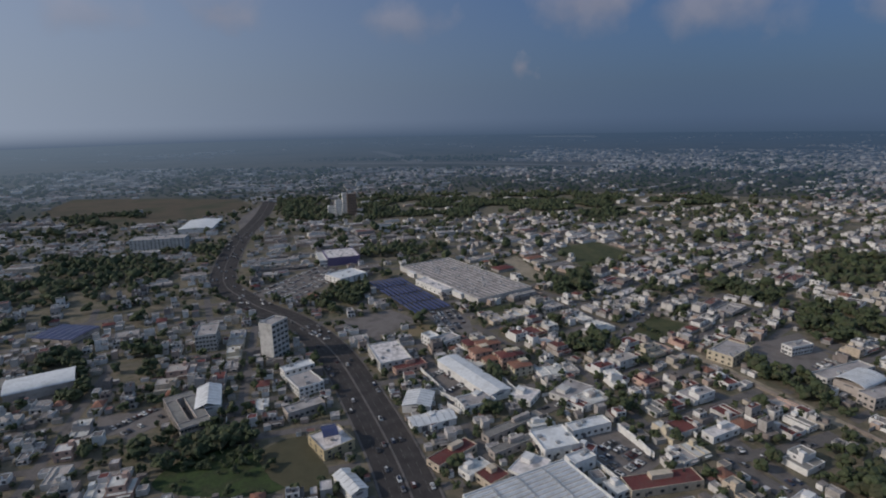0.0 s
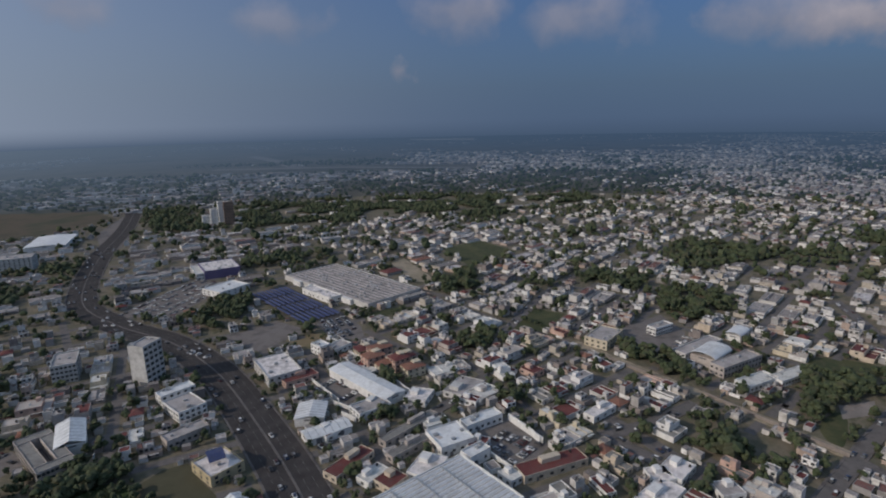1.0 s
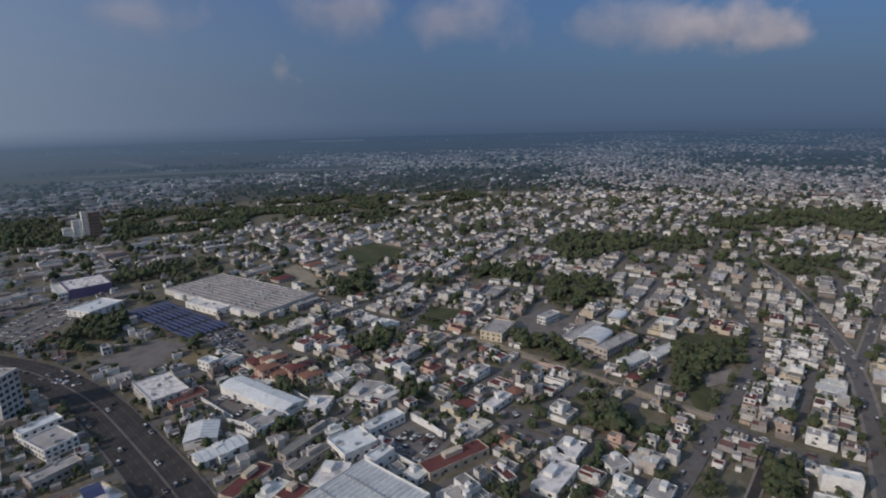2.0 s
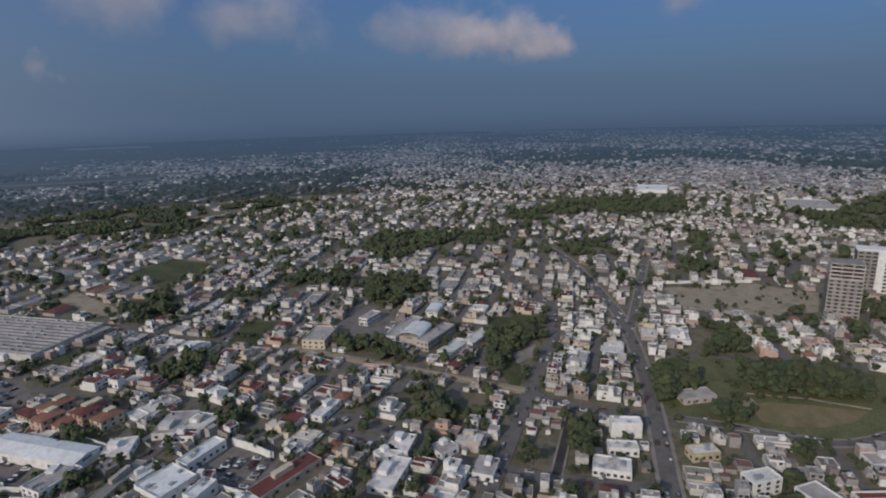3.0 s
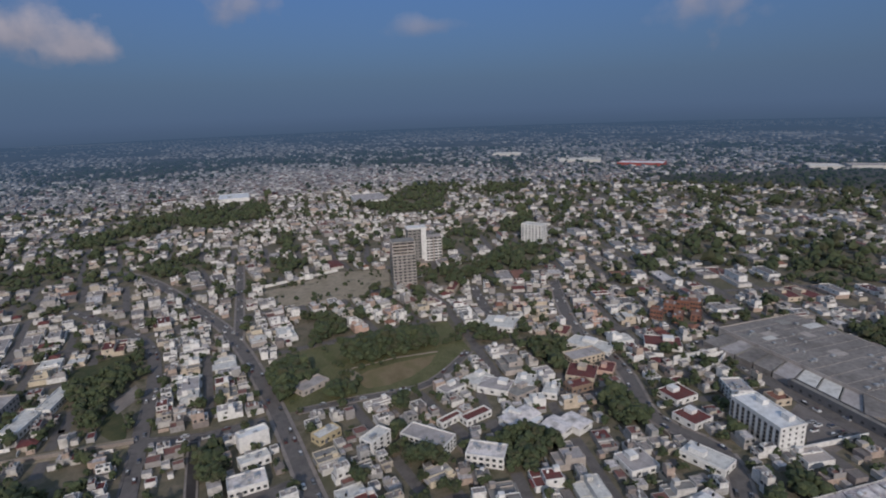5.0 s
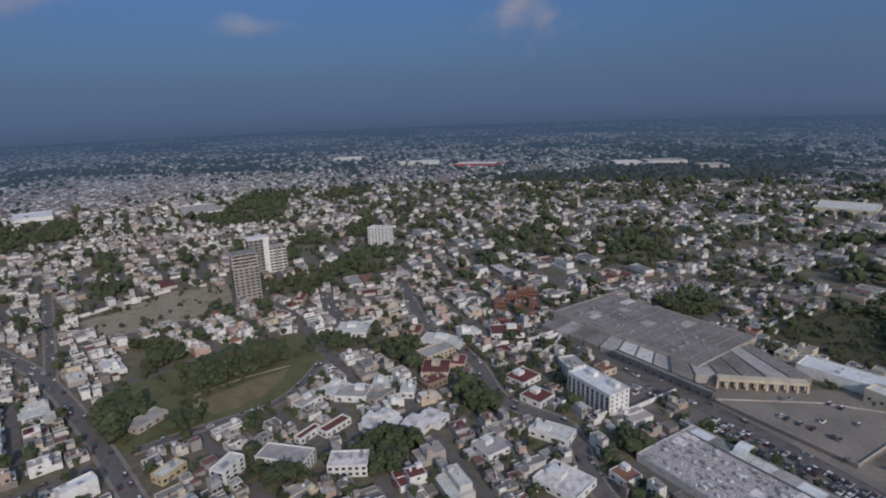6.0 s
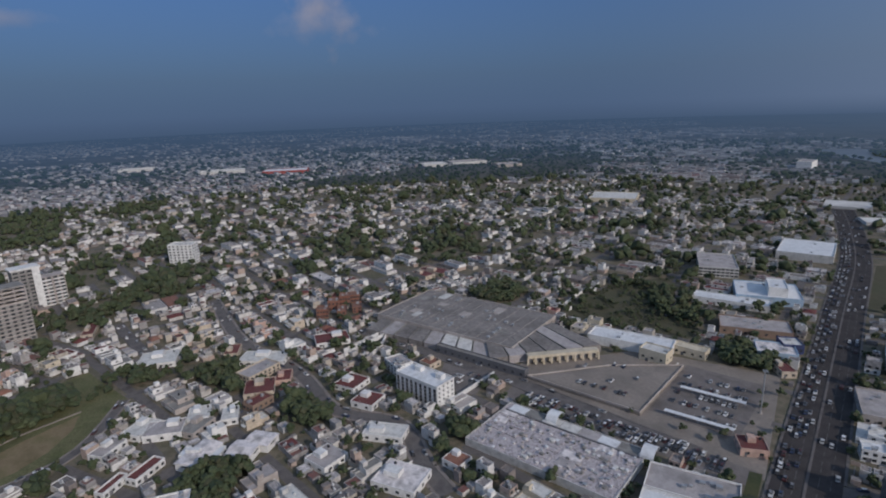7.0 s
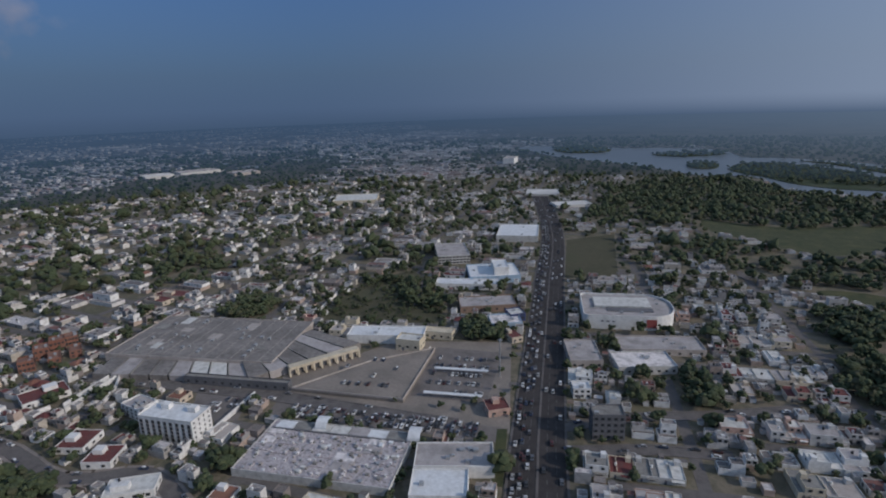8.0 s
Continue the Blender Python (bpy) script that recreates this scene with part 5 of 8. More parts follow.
area("car_park", "grey gravel lot by the market", "lot", [(-87.3, 422.1), (-49, 452.3), (-21.2, 423.5), (-56, 389.8)], 0.05, 1, False)
area("field", "dry grass field beside the market", "pitch", [(-39.5, 395.7), (-9.8, 426.8), (-0.8, 401.7), (-29.9, 381)], 0.05, 3, True)
area("car_park", "asphalt car park beside the market", "lot", [(-16.4, 437.5), (2.9, 461.6), (18.5, 421.8), (20.3, 390.5), (-5.9, 403.7)], 0.06, 1, False)
area("yard", "bare brown lot behind the supermarket", "dirt", [(64.1, 612.5), (82.9, 630.3), (97.4, 552.4), (100.2, 521.7), (80.2, 532.3)], 0.05, 3, False)
area("lawn", "green verge with trees by the supermarket", "grass", [(19.2, 446.9), (57.2, 461.5), (73.3, 452.6), (50.2, 443.0), (22.9, 434.2)], 0.05, 3, True)
wood([(-111.7, 604.8), (-88.8, 622.5), (-58.9, 645.7), (-2, 652.9), (0.5, 690.7), (-57.4, 706.5), (-95.0, 676.9)])
area("car_park", "grey asphalt lot by the boulevard", "lot", [(-370.9, 1180.8), (-281.3, 854.3), (-274.3, 733.2), (-346, 910.6)], 0.05, 1, False)
area("field", "brown dry field past the houses", "brown_field", [(-760.1, 1027.9), (-815.3, 1211), (-596.8, 1196.5), (-434.9, 1156.5), (-358.3, 1048.9), (-398.3, 971.8), (-452.8, 896.9), (-517.6, 879.6), (-623.5, 915.8)], 0.05, 3, False)
area("field", "green field among houses", "grass", [(136.2, 663.6), (193.5, 696.3), (219.3, 622.2), (146.6, 578)], 0.05, 3, False)
wood([(106.2, 541.7), (149.1, 564.2), (135.3, 492.8), (99.3, 478.4)])
area("field", "green vacant lot among houses", "grass", [(123.2, 387.3), (164.6, 426.1), (184.7, 403.6), (149.1, 372.1)], 0.05, 3, False)
wood([(192.7, 326.8), (217.4, 308.1), (211.1, 264.3), (192.5, 307.3)])
wood([(290, 273.3), (337.4, 253.2), (280, 221.3), (242.6, 196.4), (238.1, 223)])
area("lawn", "green lawn of the school", "grass", [(306.9, 289.6), (339.9, 262.9), (326.7, 247.2), (284, 262)], 0.05, 3, True)
area("lawn", "green verge by the canal", "grass", [(241.5, 217), (272.6, 226.5), (236.1, 192.8), (232, 199.6)], 0.06, 3, True)
area("field", "school court of grey concrete", "pavement", [(269, 229), (292, 228), (280.4, 215.8), (258.4, 216.4)], 0.07, 1, False)
area("car_park", "school yard of grey asphalt", "lot", [(213.1, 364.8), (258.6, 383), (253.8, 343.4), (219.2, 310.6), (198.9, 325)], 0.05, 1, False)
wood([(224, 152.7), (230.7, 142.5), (201.4, 126.2), (196.1, 134.1)])
wood([(197.8, 157.8), (206.3, 149.6), (184.2, 135.8), (179.1, 143.5)])
wood([(182.6, 238), (214.3, 201.2), (195.9, 185), (171.2, 198), (164.9, 217.1)])
PARK = [(312.2, 153.9), (336.3, 148.3), (366.2, 113.6), (402.3, 44.2), (341.7, 19.5), (301.2, 40.9), (283.4, 69.6), (264, 121)]
area("lawn", "dull green park lawn round the playing field", "park_grass", PARK, 0.04, 3, False)
PITCH = [(310.4, 90.0), (315.8, 86.8), (327.8, 70.7), (342.1, 45.9), (326.6, 48.1), (309.4, 57.3), (298.4, 69.1), (293.7, 80.9), (298.2, 85.9)]
area("yard", "worn dirt path into the playing field", "dirt", [(319.2, 102.2), (315.2, 92.7), (305.2, 86.4), (300.9, 90.5), (293.0, 93.7), (292.2, 99.8), (301.2, 95.5), (307.0, 94.4), (312.6, 99.0)], 0.09, 3, True)
boundary_wall([(318.5, 97.7), (335.3, 71.8), (345.7, 45.1)], 0.6, "pavement", "low pale kerb wall along the playing field")
area("pitch", "dry brown playing field with worn grass", "pitch", PITCH, 0.07, 3, False)
wood([(320.7, 100.3), (336.8, 73.6), (352.6, 46.3), (370.5, 54.3), (361.2, 79.1), (343.1, 106.5)], 6)
wood([(303, 148.7), (310.7, 147.7), (312.5, 122.8), (297, 118), (280.9, 122.8), (271.4, 124.3)], 6)
wood([(304.7, 108.4), (313.1, 97.2), (285.4, 86.9), (277.6, 98.2)])
area("yard", "bare dirt building yard with patches of dry grass", "dirt", [(471.8, 224.3), (505.0, 192.0), (537.1, 168.8), (544.1, 118.9), (492.8, 106.8), (452, 136), (432.8, 174.7), (440.5, 198.4)], 0.07, 3, False)
boundary_wall([(484.4, 227.0), (512, 199), (539.1, 171.1)])
wood([(249.7, 984.8), (339.2, 1033.3), (424.3, 1028.8), (545.2, 1005.1), (545.5, 976.4), (386.6, 962.4), (274.1, 869.1), (228.0, 845.1), (212.9, 854.6)], 7)
wood([(236.5, 9), (261.2, -16.1), (225, -16), (210.7, 5.3)])
wood([(232.9, 58.9), (257.3, 53.9), (239.6, 50.4), (231.6, 21.8), (218.2, 43.5)])
ROUGH = [(302.6, -271.2), (325.3, -309.5), (341.2, -364.9), (324.2, -411.4), (286.3, -389.3), (247.6, -355.1), (225.8, -316.8), (234.4, -307.4)]
area("field", "rough dull green lot behind the mall", "dry_field", ROUGH, 0.05, 3, False)
wood(ROUGH, 7)
area("yard", "dusty dirt track across the rough lot", "lot", [(259.2, -334.0), (281.2, -379.5), (295.6, -391.0), (298.5, -388.2), (286.2, -377.3), (264.2, -332.9)], 0.09, 3, True)
area("field", "brown dry grass corner of the rough lot", "pitch", [(259.7, -350.4), (246.7, -352), (262.0, -366.2), (276.6, -380.7)], 0.08, 3, True)
boundary_wall([(317.2, -276.7), (328.0, -299.8), (339.7, -326.2)])
area("car_park", "grey car lot behind the hotel", "lot", [(273.9, -154.4), (273.2, -167.5), (253.9, -169.0), (241.8, -151.4), (246.8, -141.6)], 0.06, 1, False)
area("field", "fenced dull field beside the boulevard", "dry_field", [(185.4, -460.8), (238.2, -594), (199.3, -645.2), (145.9, -490.3)], 0.05, 3, False)
area("meadow", "pale green river meadow", "grass", [(133, -787.2), (92.9, -767.7), (25.7, -765.7), (-85.2, -844.9), (-75.3, -710.4), (-18.8, -649.4), (9.2, -646.2), (58.8, -686.4), (108.8, -707.3)], 0.05, 3, True)
area("meadow", "narrow grass strip by the river woods", "grass", [(-3.5, -533.6), (-62.6, -538.8), (-60.4, -509.6), (-8.1, -505)], 0.05, 3, True)
wood([(204.4, -316.4), (181, -342.3), (160.9, -308.3), (185.5, -293.8)])
wood([(59.5, -330.5), (35, -313.5), (27.9, -284.5), (44.5, -287)])

# woods past the first streets
wood([(-356.8, 1174.4), (-233.3, 1099.3), (-180.8, 885.4), (-266.1, 895.2)])
wood([(-484.4, 655), (-368.4, 651), (-295.5, 610.8), (-290.4, 559.9), (-352.1, 543.7), (-410.5, 528.4)])
wood([(-314.5, 660.6), (-342.9, 733.1), (-296.8, 742.9), (-264.5, 647.9)])
wood([(-487.3, 553.1), (-420.7, 542.5), (-349.6, 539.6), (-325.8, 491.2), (-358.2, 477.1), (-419.2, 470)])
wood([(376.9, 569.3), (446.4, 618.6), (488.7, 576.9), (532, 534.2), (590, 523.2), (536.5, 466.9), (472.7, 466.7), (421.8, 500.6), (374.2, 483.2), (361.3, 505.6)])
wood([(284.9, 429.1), (318.4, 440), (338.6, 405.9), (317.8, 374.5), (280.9, 361.2), (259.5, 370.6), (264.3, 396.2)])
wood([(247.3, 507.7), (278.9, 502.9), (289.7, 453.4), (278.1, 427.9), (253.2, 469.3)])
wood([(626.1, 566), (740.7, 577.4), (882.6, 577.7), (985.5, 439), (862.3, 378.6), (749.4, 427.7), (764.8, 489.9), (654.3, 510.9)])
wood([(529.1, 401.3), (604.7, 361.9), (552.6, 323.1), (510.4, 343.1), (500.9, 376.2)])
wood([(931.8, 246.8), (1021, 196.8), (1243.3, 189.7), (1210.4, 117.1), (910.5, 105.7), (849.5, 176.8)])
wood([(521.1, 236.7), (568, 251.4), (595.5, 229.2), (554, 206.6), (518.6, 210.8)])
wood([(638.3, 279.2), (701.1, 294.8), (679.6, 258.6), (622.8, 243.5)])
wood([(678.5, 75.1), (768.9, 51.1), (709.5, 30.1), (641.5, 40), (613.9, 66.5)])
wood([(518.1, 71.2), (564.2, 42), (638.7, -35.5), (553.2, -33.4), (515.5, 29), (480, 60.9)])
wood([(779.1, 6.9), (839.6, -40.4), (753.5, -38.3), (706.5, -5.2)])
wood([(1127.2, 41.6), (1274.2, -51), (1115, -47.1), (1037, 15.1)])
wood([(383.7, 159.3), (413.3, 157.4), (401.6, 130.2), (375.3, 117.2), (355, 130.3), (354.3, 146.8)])
wood([(378.9, -235.3), (396.4, -263.5), (394.9, -297.6), (357.6, -273.2), (353, -247.5)])
wood([(550, -274.6), (594.4, -318.3), (582.1, -352.2), (499.6, -324.5), (476.5, -278), (502.7, -259.6)])
wood([(660.1, -210.1), (713.7, -252.1), (593.2, -229.6), (587.2, -197.4)])
wood([(311.7, -973.1), (245.9, -1194.8), (141.4, -1181.1), (26, -1030), (-95.4, -988.2), (-83.6, -829.1), (25.6, -757.8), (134.3, -774.6), (151.1, -723.8), (205.2, -716.3), (228.3, -674.7), (270, -726.1), (284.4, -835.9)])
wood([(119.7, -681.1), (55.7, -655.1), (8.4, -618.3), (-73, -684.6), (-62.1, -537.9), (-3, -540.1), (13.9, -552.1), (44.4, -550.6), (80.8, -572.9), (112.8, -631)])
wood([(-1.3, -474.9), (-58.5, -489.3), (-46.3, -324.2), (-24, -342.9), (-18.9, -396.9), (-6.1, -430.5)])
# half-open scrub with few roofs
wood([(-762, 1015.8), (-815.3, 1211), (-663.4, 1206.2), (-533.4, 1000.2), (-511.9, 869.5), (-616.4, 905)], 7)
wood([(-35.5, 966.6), (29.8, 1168.7), (165.7, 1289.1), (421.4, 1471.7), (925.6, 1499.1), (903.1, 1268.9), (608.6, 1079.2), (470.7, 992.2), (325.4, 952.2), (216.9, 928.6), (115.7, 906.6)], 7)
wood([(-184.6, 1171.2), (8.2, 1108.9), (98.6, 1121.6), (257.8, 1308.6), (427.5, 1439.8), (797, 1250.8), (621.5, 1070.5), (410.1, 1076.8), (233.5, 933), (160.5, 929.2), (100.8, 919.8), (22.5, 881.6), (-63.2, 876.4), (-136, 808)], 7)
wood([(420.6, 1518.8), (700.8, 1626.7), (922.4, 1384.1), (954.8, 1209.3), (782.2, 1227.6)], 7)
wood([(-167.6, 1113.4), (-31.6, 1151.1), (18.6, 1344.3), (148.3, 1406.8), (289.1, 1330.5), (307.1, 1099.3), (245.5, 944.8), (198, 904.2), (110.1, 950.2), (-7, 907.1), (-119.7, 909.8)], 7)
OPENS.append([(-2061.8, 2472.9), (-697.5, 2262.9), (533.8, 1928.7), (471.9, 1702.3), (-591.4, 1911.3), (-1722.5, 2059)])     # cleared airfield

# river
def river_island(poly):
    """Low land in the river, closed over by scrub and trees."""
    area("river_island", "low wooded river island with dark scrub", "scrub", poly, 0.8, 0, True)
    WOODS.append(poly)


RIVER = [(887.5, -1699.8), (822.8, -1807.5), (720.7, -1761), (557.2, -1777.3), (411.3, -1811.6), (244, -1793.3), (179.6, -1567.4), (109.2, -1602.7), (26.4, -1573.6), (-104.3, -1508.2), (-164.5, -1446.6), (-121.9, -1008.7), (-79.3, -1050.4), (4, -1059.5), (59.8, -1079.6), (84.7, -1177.5), (129.5, -1244.7), (183.2, -1197.3), (256.4, -1244.7), (364.3, -1338.1), (443.3, -1375), (589.9, -1443.4), (726.7, -1556.6)]
area("river_water", "still grey-blue river water", "water", RIVER, 0.1, 1, True)
WATERS.append(RIVER)
river_island([(727.3, -1662.1), (733.1, -1791.2), (617.9, -1794.4), (533.1, -1690.7), (548.2, -1594), (641.5, -1568.7)])
river_island([(420.6, -1594.6), (343.7, -1649.4), (239.3, -1711.5), (221.1, -1634.3), (321, -1544)])
river_island([(274, -1395.7), (256.3, -1452.1), (211.3, -1441.1), (193, -1353.2), (206.6, -1305.3), (249.6, -1322.4)])
river_island([(176.5, -1348), (165.8, -1456), (100.4, -1489.6), (22.5, -1434), (-54, -1360), (-90.8, -1263), (-139.3, -1189.2), (-130.1, -1093.9), (-82.7, -1114.4), (-17.9, -1105.6), (47.5, -1147), (98.9, -1230.6), (153.6, -1274.2)])
river_island([(69.7, -1537.2), (-7.1, -1488.9), (-72.7, -1385.7), (-148, -1277.8), (-152.8, -1327), (-100.2, -1434.7), (-17.2, -1527.6)])

# main roads
boulevard = road([(-393.2, 1276.4), (-320, 962.5), (-284.8, 752), (-235.1, 562.1), (-180.1, 479.8), (-125.1, 426.7), (-83.5, 368.3), (-51.8, 301), (-18, 213), (2, 125), (16, 20), (50, -100), (82.4, -180.5), (95.4, -209.5), (115.7, -257.5), (145.2, -328.1), (192.6, -441.9), (258, -599.3), (338.3, -756.5), (416.4, -893.8)], 25, "wide asphalt boulevard with lanes and traffic", "asphalt", 6, 1.2)
avenue = road([(191, 77.7), (275.6, 132.9), (352.6, 189.6), (400.8, 234.6), (496.5, 343.4), (533.5, 408.5), (540.3, 452.3)], 7.6, "grey asphalt avenue through the houses", "street", 2, 1.8)
road([(150.7, 143.3), (180.1, 158.1), (238.5, 188.8), (303.1, 222.5), (355.4, 262.9), (392.5, 323.1), (418.6, 374.4)], 6.0, "worn grey street past the school", "street", 0, 1.3)
road([(357.7, 192.1), (471.5, 245.5), (560, 287)], 5.5, "worn grey side street", "street", 0, 1.6)
road([(166.8, 347), (196.8, 276.4), (217.8, 227.4), (234.6, 185.9)], 8, "pale earth lane along the school", "dirt", 0, 0)
road([(237.1, 158.6), (212.5, 145.7), (182.5, 129.7)], 4, "dark concrete drain channel between pale edges", "asphalt", 0, 1.0)
road([(233, 184.6), (239, 155), (256.4, 128.4)], 6, "worn grey side street")
road([(131.1, 231.8), (150, 191.1), (165.6, 154.6), (182.4, 125), (204.8, 93.7)], 6, "worn grey street")
road([(128.1, 232.1), (158.4, 236.9), (194.8, 249.8)], 6, "worn grey street")
road([(265.8, 114), (281.7, 82.8), (294.7, 52.3), (313.5, 37.6), (347.7, 23.9)], 5, "pale lane round the playing field", "street", 0, 1.0)
road([(505.9, -46.2), (399.6, -50.3), (350.7, -65.9), (313.2, -74), (269.3, -77), (238.5, -101.4), (197.9, -96.2), (177.5, -96.6)], 8, "worn grey street past the hotel", "street", 0, 1.6)
road([(369.3, -130.8), (267.4, -170.3), (240.8, -179.6), (171.8, -198.7), (140.1, -208.2)], 9, "service road in front of the mall", "street", 2)
road([(295.7, -2.2), (293.2, -40), (293.3, -70.4)], 6, "worn grey side street")
road([(490.4, 28), (428.9, 14.7), (377.9, 0.2)], 6, "worn grey side street")
road([(92.4, -234.8), (66.4, -260.9), (28.3, -287.3), (-4.9, -313.9)], 6, "worn grey side street")
road([(84.7, -216.1), (49.7, -239.3), (18.4, -252.2)], 6, "worn grey side street")
road([(12.4, 246.2), (32.8, 264.7), (56.4, 281.5), (78, 301.7), (90.8, 314.3)], 4.9, "worn grey street between shops", "street")
road([(153.8, 204.6), (140.8, 244.8), (137.1, 259.3)], 6, "worn grey street")
road([(122.7, 378.6), (209.4, 479.5), (285.1, 539), (324, 568.8)], 6, "worn grey street")
road([(174.8, 370.8), (223.8, 407.5), (289.2, 450.9)], 6, "worn grey street")

# along the boulevard
traffic(boulevard, (-10.4, -6.4, -2.6, 2.6, 6.4, 10.4), 44, 3, 0.66, 0.97)
traffic(boulevard, (4.6, 7.6, 10.8), 9, 17, 0.6, 0.9)
traffic(boulevard, (-10.4, -6.4, -2.6, 2.6, 6.4, 10.4), 60, 9, 0.2, 0.6)
traffic(avenue, (-2.2, 2.2), 26, 4)
block("office_tower", "white and dark seven-storey office tower", "building", -120.0, 360.3, 11.3, 15.8, 26, -24.8, wall="wall_grey", floors=7, bays=3, size=(2.6, 1.9), sides="right left back")
block("office_building", "grey office slab with pale end wall", "building", -175.5, 381.0, 14.2, 23.6, 12, 16.0, wall="wall_grey", floors=4, bays=6)
shed("workshop", "grey workshop with white pitched roof", "building", -138.4, 291.7, 13.2, 26.4, 6.0, 20.0, rise=2.5, ribs=7)
courtyard("courtyard_building", "pale low building round a dark courtyard", -145.0, 277.9, 15.9, 41.4, 6, 37.3)
shed("arched_hall", "long hall with pale arched roof", "building", -252.6, 315.6, 36.0, 22.3, 6.0, 31.5, rise=2.4, sides=10, wall="concrete", ribs=0)
block("shop_building", "long low shop with grey roof", "shop", -81.0, 282.0, 21.5, 9.1, 4.7, 34.3, wall="concrete", floors=1, bays=7)
block("shop_building", "white-roofed shop on the boulevard", "shop", -97.3, 331.2, 20.3, 8.5, 5.5, 36.2, roof="white_roof", floors=2, bays=5)
block("shop_building", "grey-roofed shop on the boulevard", "shop", -88.1, 312.2, 16.0, 20.8, 5.5, 37.2, roof="grey_roof", floors=2, bays=5)
block("corner_house", "yellow two-storey house with roof terrace", "house", -59.3, 248.6, 16.7, 18.5, 4.7, 37.3, wall="yellow", roof="pale_roof", floors=2, bays=3)
awning("roof_awning", "blue tarpaulin awning on the yellow house", -59.9, 248.8, 6.8, 9.9, 6.1, 20.8)
shed("warehouse", "small warehouse with pale pitched roof", "building", -44.2, 214.3, 7.9, 17.2, 4.5, 36.9, rise=1.6, ribs=5)
block("shop_building", "pale block of shops with cluttered roof", "shop", -39.8, 349.3, 21.4, 33.2, 6.2, 22.1, wall="wall_grey", roof="pale_roof", floors=2, bays=5, units=6)
block("white_building", "white two-storey box building", "building", -12.5, 377.4, 8.6, 11.2, 6.2, 36.6, roof="white_roof", floors=2, bays=2)
block("shop_building", "long low pale building", "building", -0.7, 377.5, 17.1, 10.8, 3.9, 41.2, floors=1, bays=4)
shed("store_hall", "long hall with white low-pitched sheet roof", "building", 14.7, 316.3, 57.4, 15.0, 5.2, -58.0, rise=1.3, ribs=0)
block("store_annex", "white annex of the vaulted hall", "building", 15.1, 284.9, 19.9, 12.7, 4.7, 23.6, floors=2, bays=4, units=5)
shed("shop_hall", "white shop hall with pitched roof", "shop", -17.1, 287.5, 17.1, 15.7, 4.5, 82.9, rise=1.5, ribs=6)
shed("shop_hall", "white shop hall with pitched roof", "shop", -9.1, 267.5, 23.8, 10.4, 3.8, 21.3, rise=1.4, ribs=6)
block("store_wing", "white flat wing of the warehouse store", "building", 51.4, 243.9, 18.6, 17.8, 5.5, 15.9, roof="white_roof", floors=1, bays=4, units=3)
block("store_wing", "long white wing of the warehouse store", "building", 71.6, 257.4, 22.7, 7.8, 4.7, 19.6, roof="white_roof", floors=1, bays=6)
block("store_wing", "small white wing of the warehouse store", "building", 60.6, 228.1, 12.8, 7.3, 5.5, 27.5, roof="white_roof", floors=1, bays=2)
ribbed_store("warehouse_store", "warehouse store with ribbed white metal roof", 37.8, 194.7, 53.4, 40.4, 6.5, 27.0, 14, 3)
ribbed_store("supermarket", "large supermarket with grey roof and rows of skylights", 14.9, 535.3, 139.7, 62.3, 4.4, -56.7, 11, 0, "grey_roof")
block("shop_building", "low white entrance wing of the supermarket", "shop", -12.0, 507.0, 46.0, 13.0, 5.2, -56.7, roof="pale_roof", floors=1, bays=6, units=3)
for row in range(8):
    stall_row(-36.4, 488.4, 107.1, 36.0, -60.9, row, 8)
tile_house(16.8, 363.4, 11, 10, 20, 2, 0)
tile_house(21.9, 343.9, 13, 10, 23, 3, 1)
tile_house(29.7, 338.5, 15, 10, 20, 2, 2)
tile_house(37.9, 336.3, 11, 10, 23, 3, 3)
tile_house(45.9, 327.3, 13, 10, 20, 2, 4)
tile_house(27.3, 356.2, 15, 10, 23, 3, 5)
tile_house(43.6, 344.8, 11, 10, 20, 2, 6)
block("mall_building", "white mall with purple side", "building", -122.3, 626.8, 36, 44, 8.6, 20, wall="purple", roof="pale_roof", floors=0, units=8)
block("white_building", "white shop by the car lot", "shop", -102.7, 548.6, 33.7, 26.7, 5.5, 46.3, roof="white_roof", floors=2, bays=5)
block("hospital_tower", "red-brown nine-storey side of the hospital", "building", -159.0, 939.5, 15, 15, 37, 16, wall="brown_wall", floors=8, bays=4, size=(2.0, 1.5))
block("hospital_wing", "tall narrow white hospital wing", "building", -170.6, 942.2, 9, 14, 37, 16, wall="white", floors=8, bays=2, size=(1.2, 1.2))
block("hospital_wing", "white mid-height hospital wing", "building", -181.2, 944.7, 13.5, 14, 25, 16, wall="white", floors=6, bays=3, size=(1.2, 1.2))
block("hospital_wing", "white low hospital wing", "building", -194.7, 947.9, 14, 14, 14.5, 16, wall="white", floors=3, bays=4, size=(1.2, 1.2))
shed("far_store", "large pale shed store", "building", -378.0, 845.6, 81.6, 47.4, 6.8, 101.5, rise=1.5, ribs=0)

block("office_building", "long grey five-storey slab among trees", "building", -372.0, 706.0, 66, 26, 15, 12, wall="wall_grey", roof="grey_roof", floors=5, bays=14, units=8)
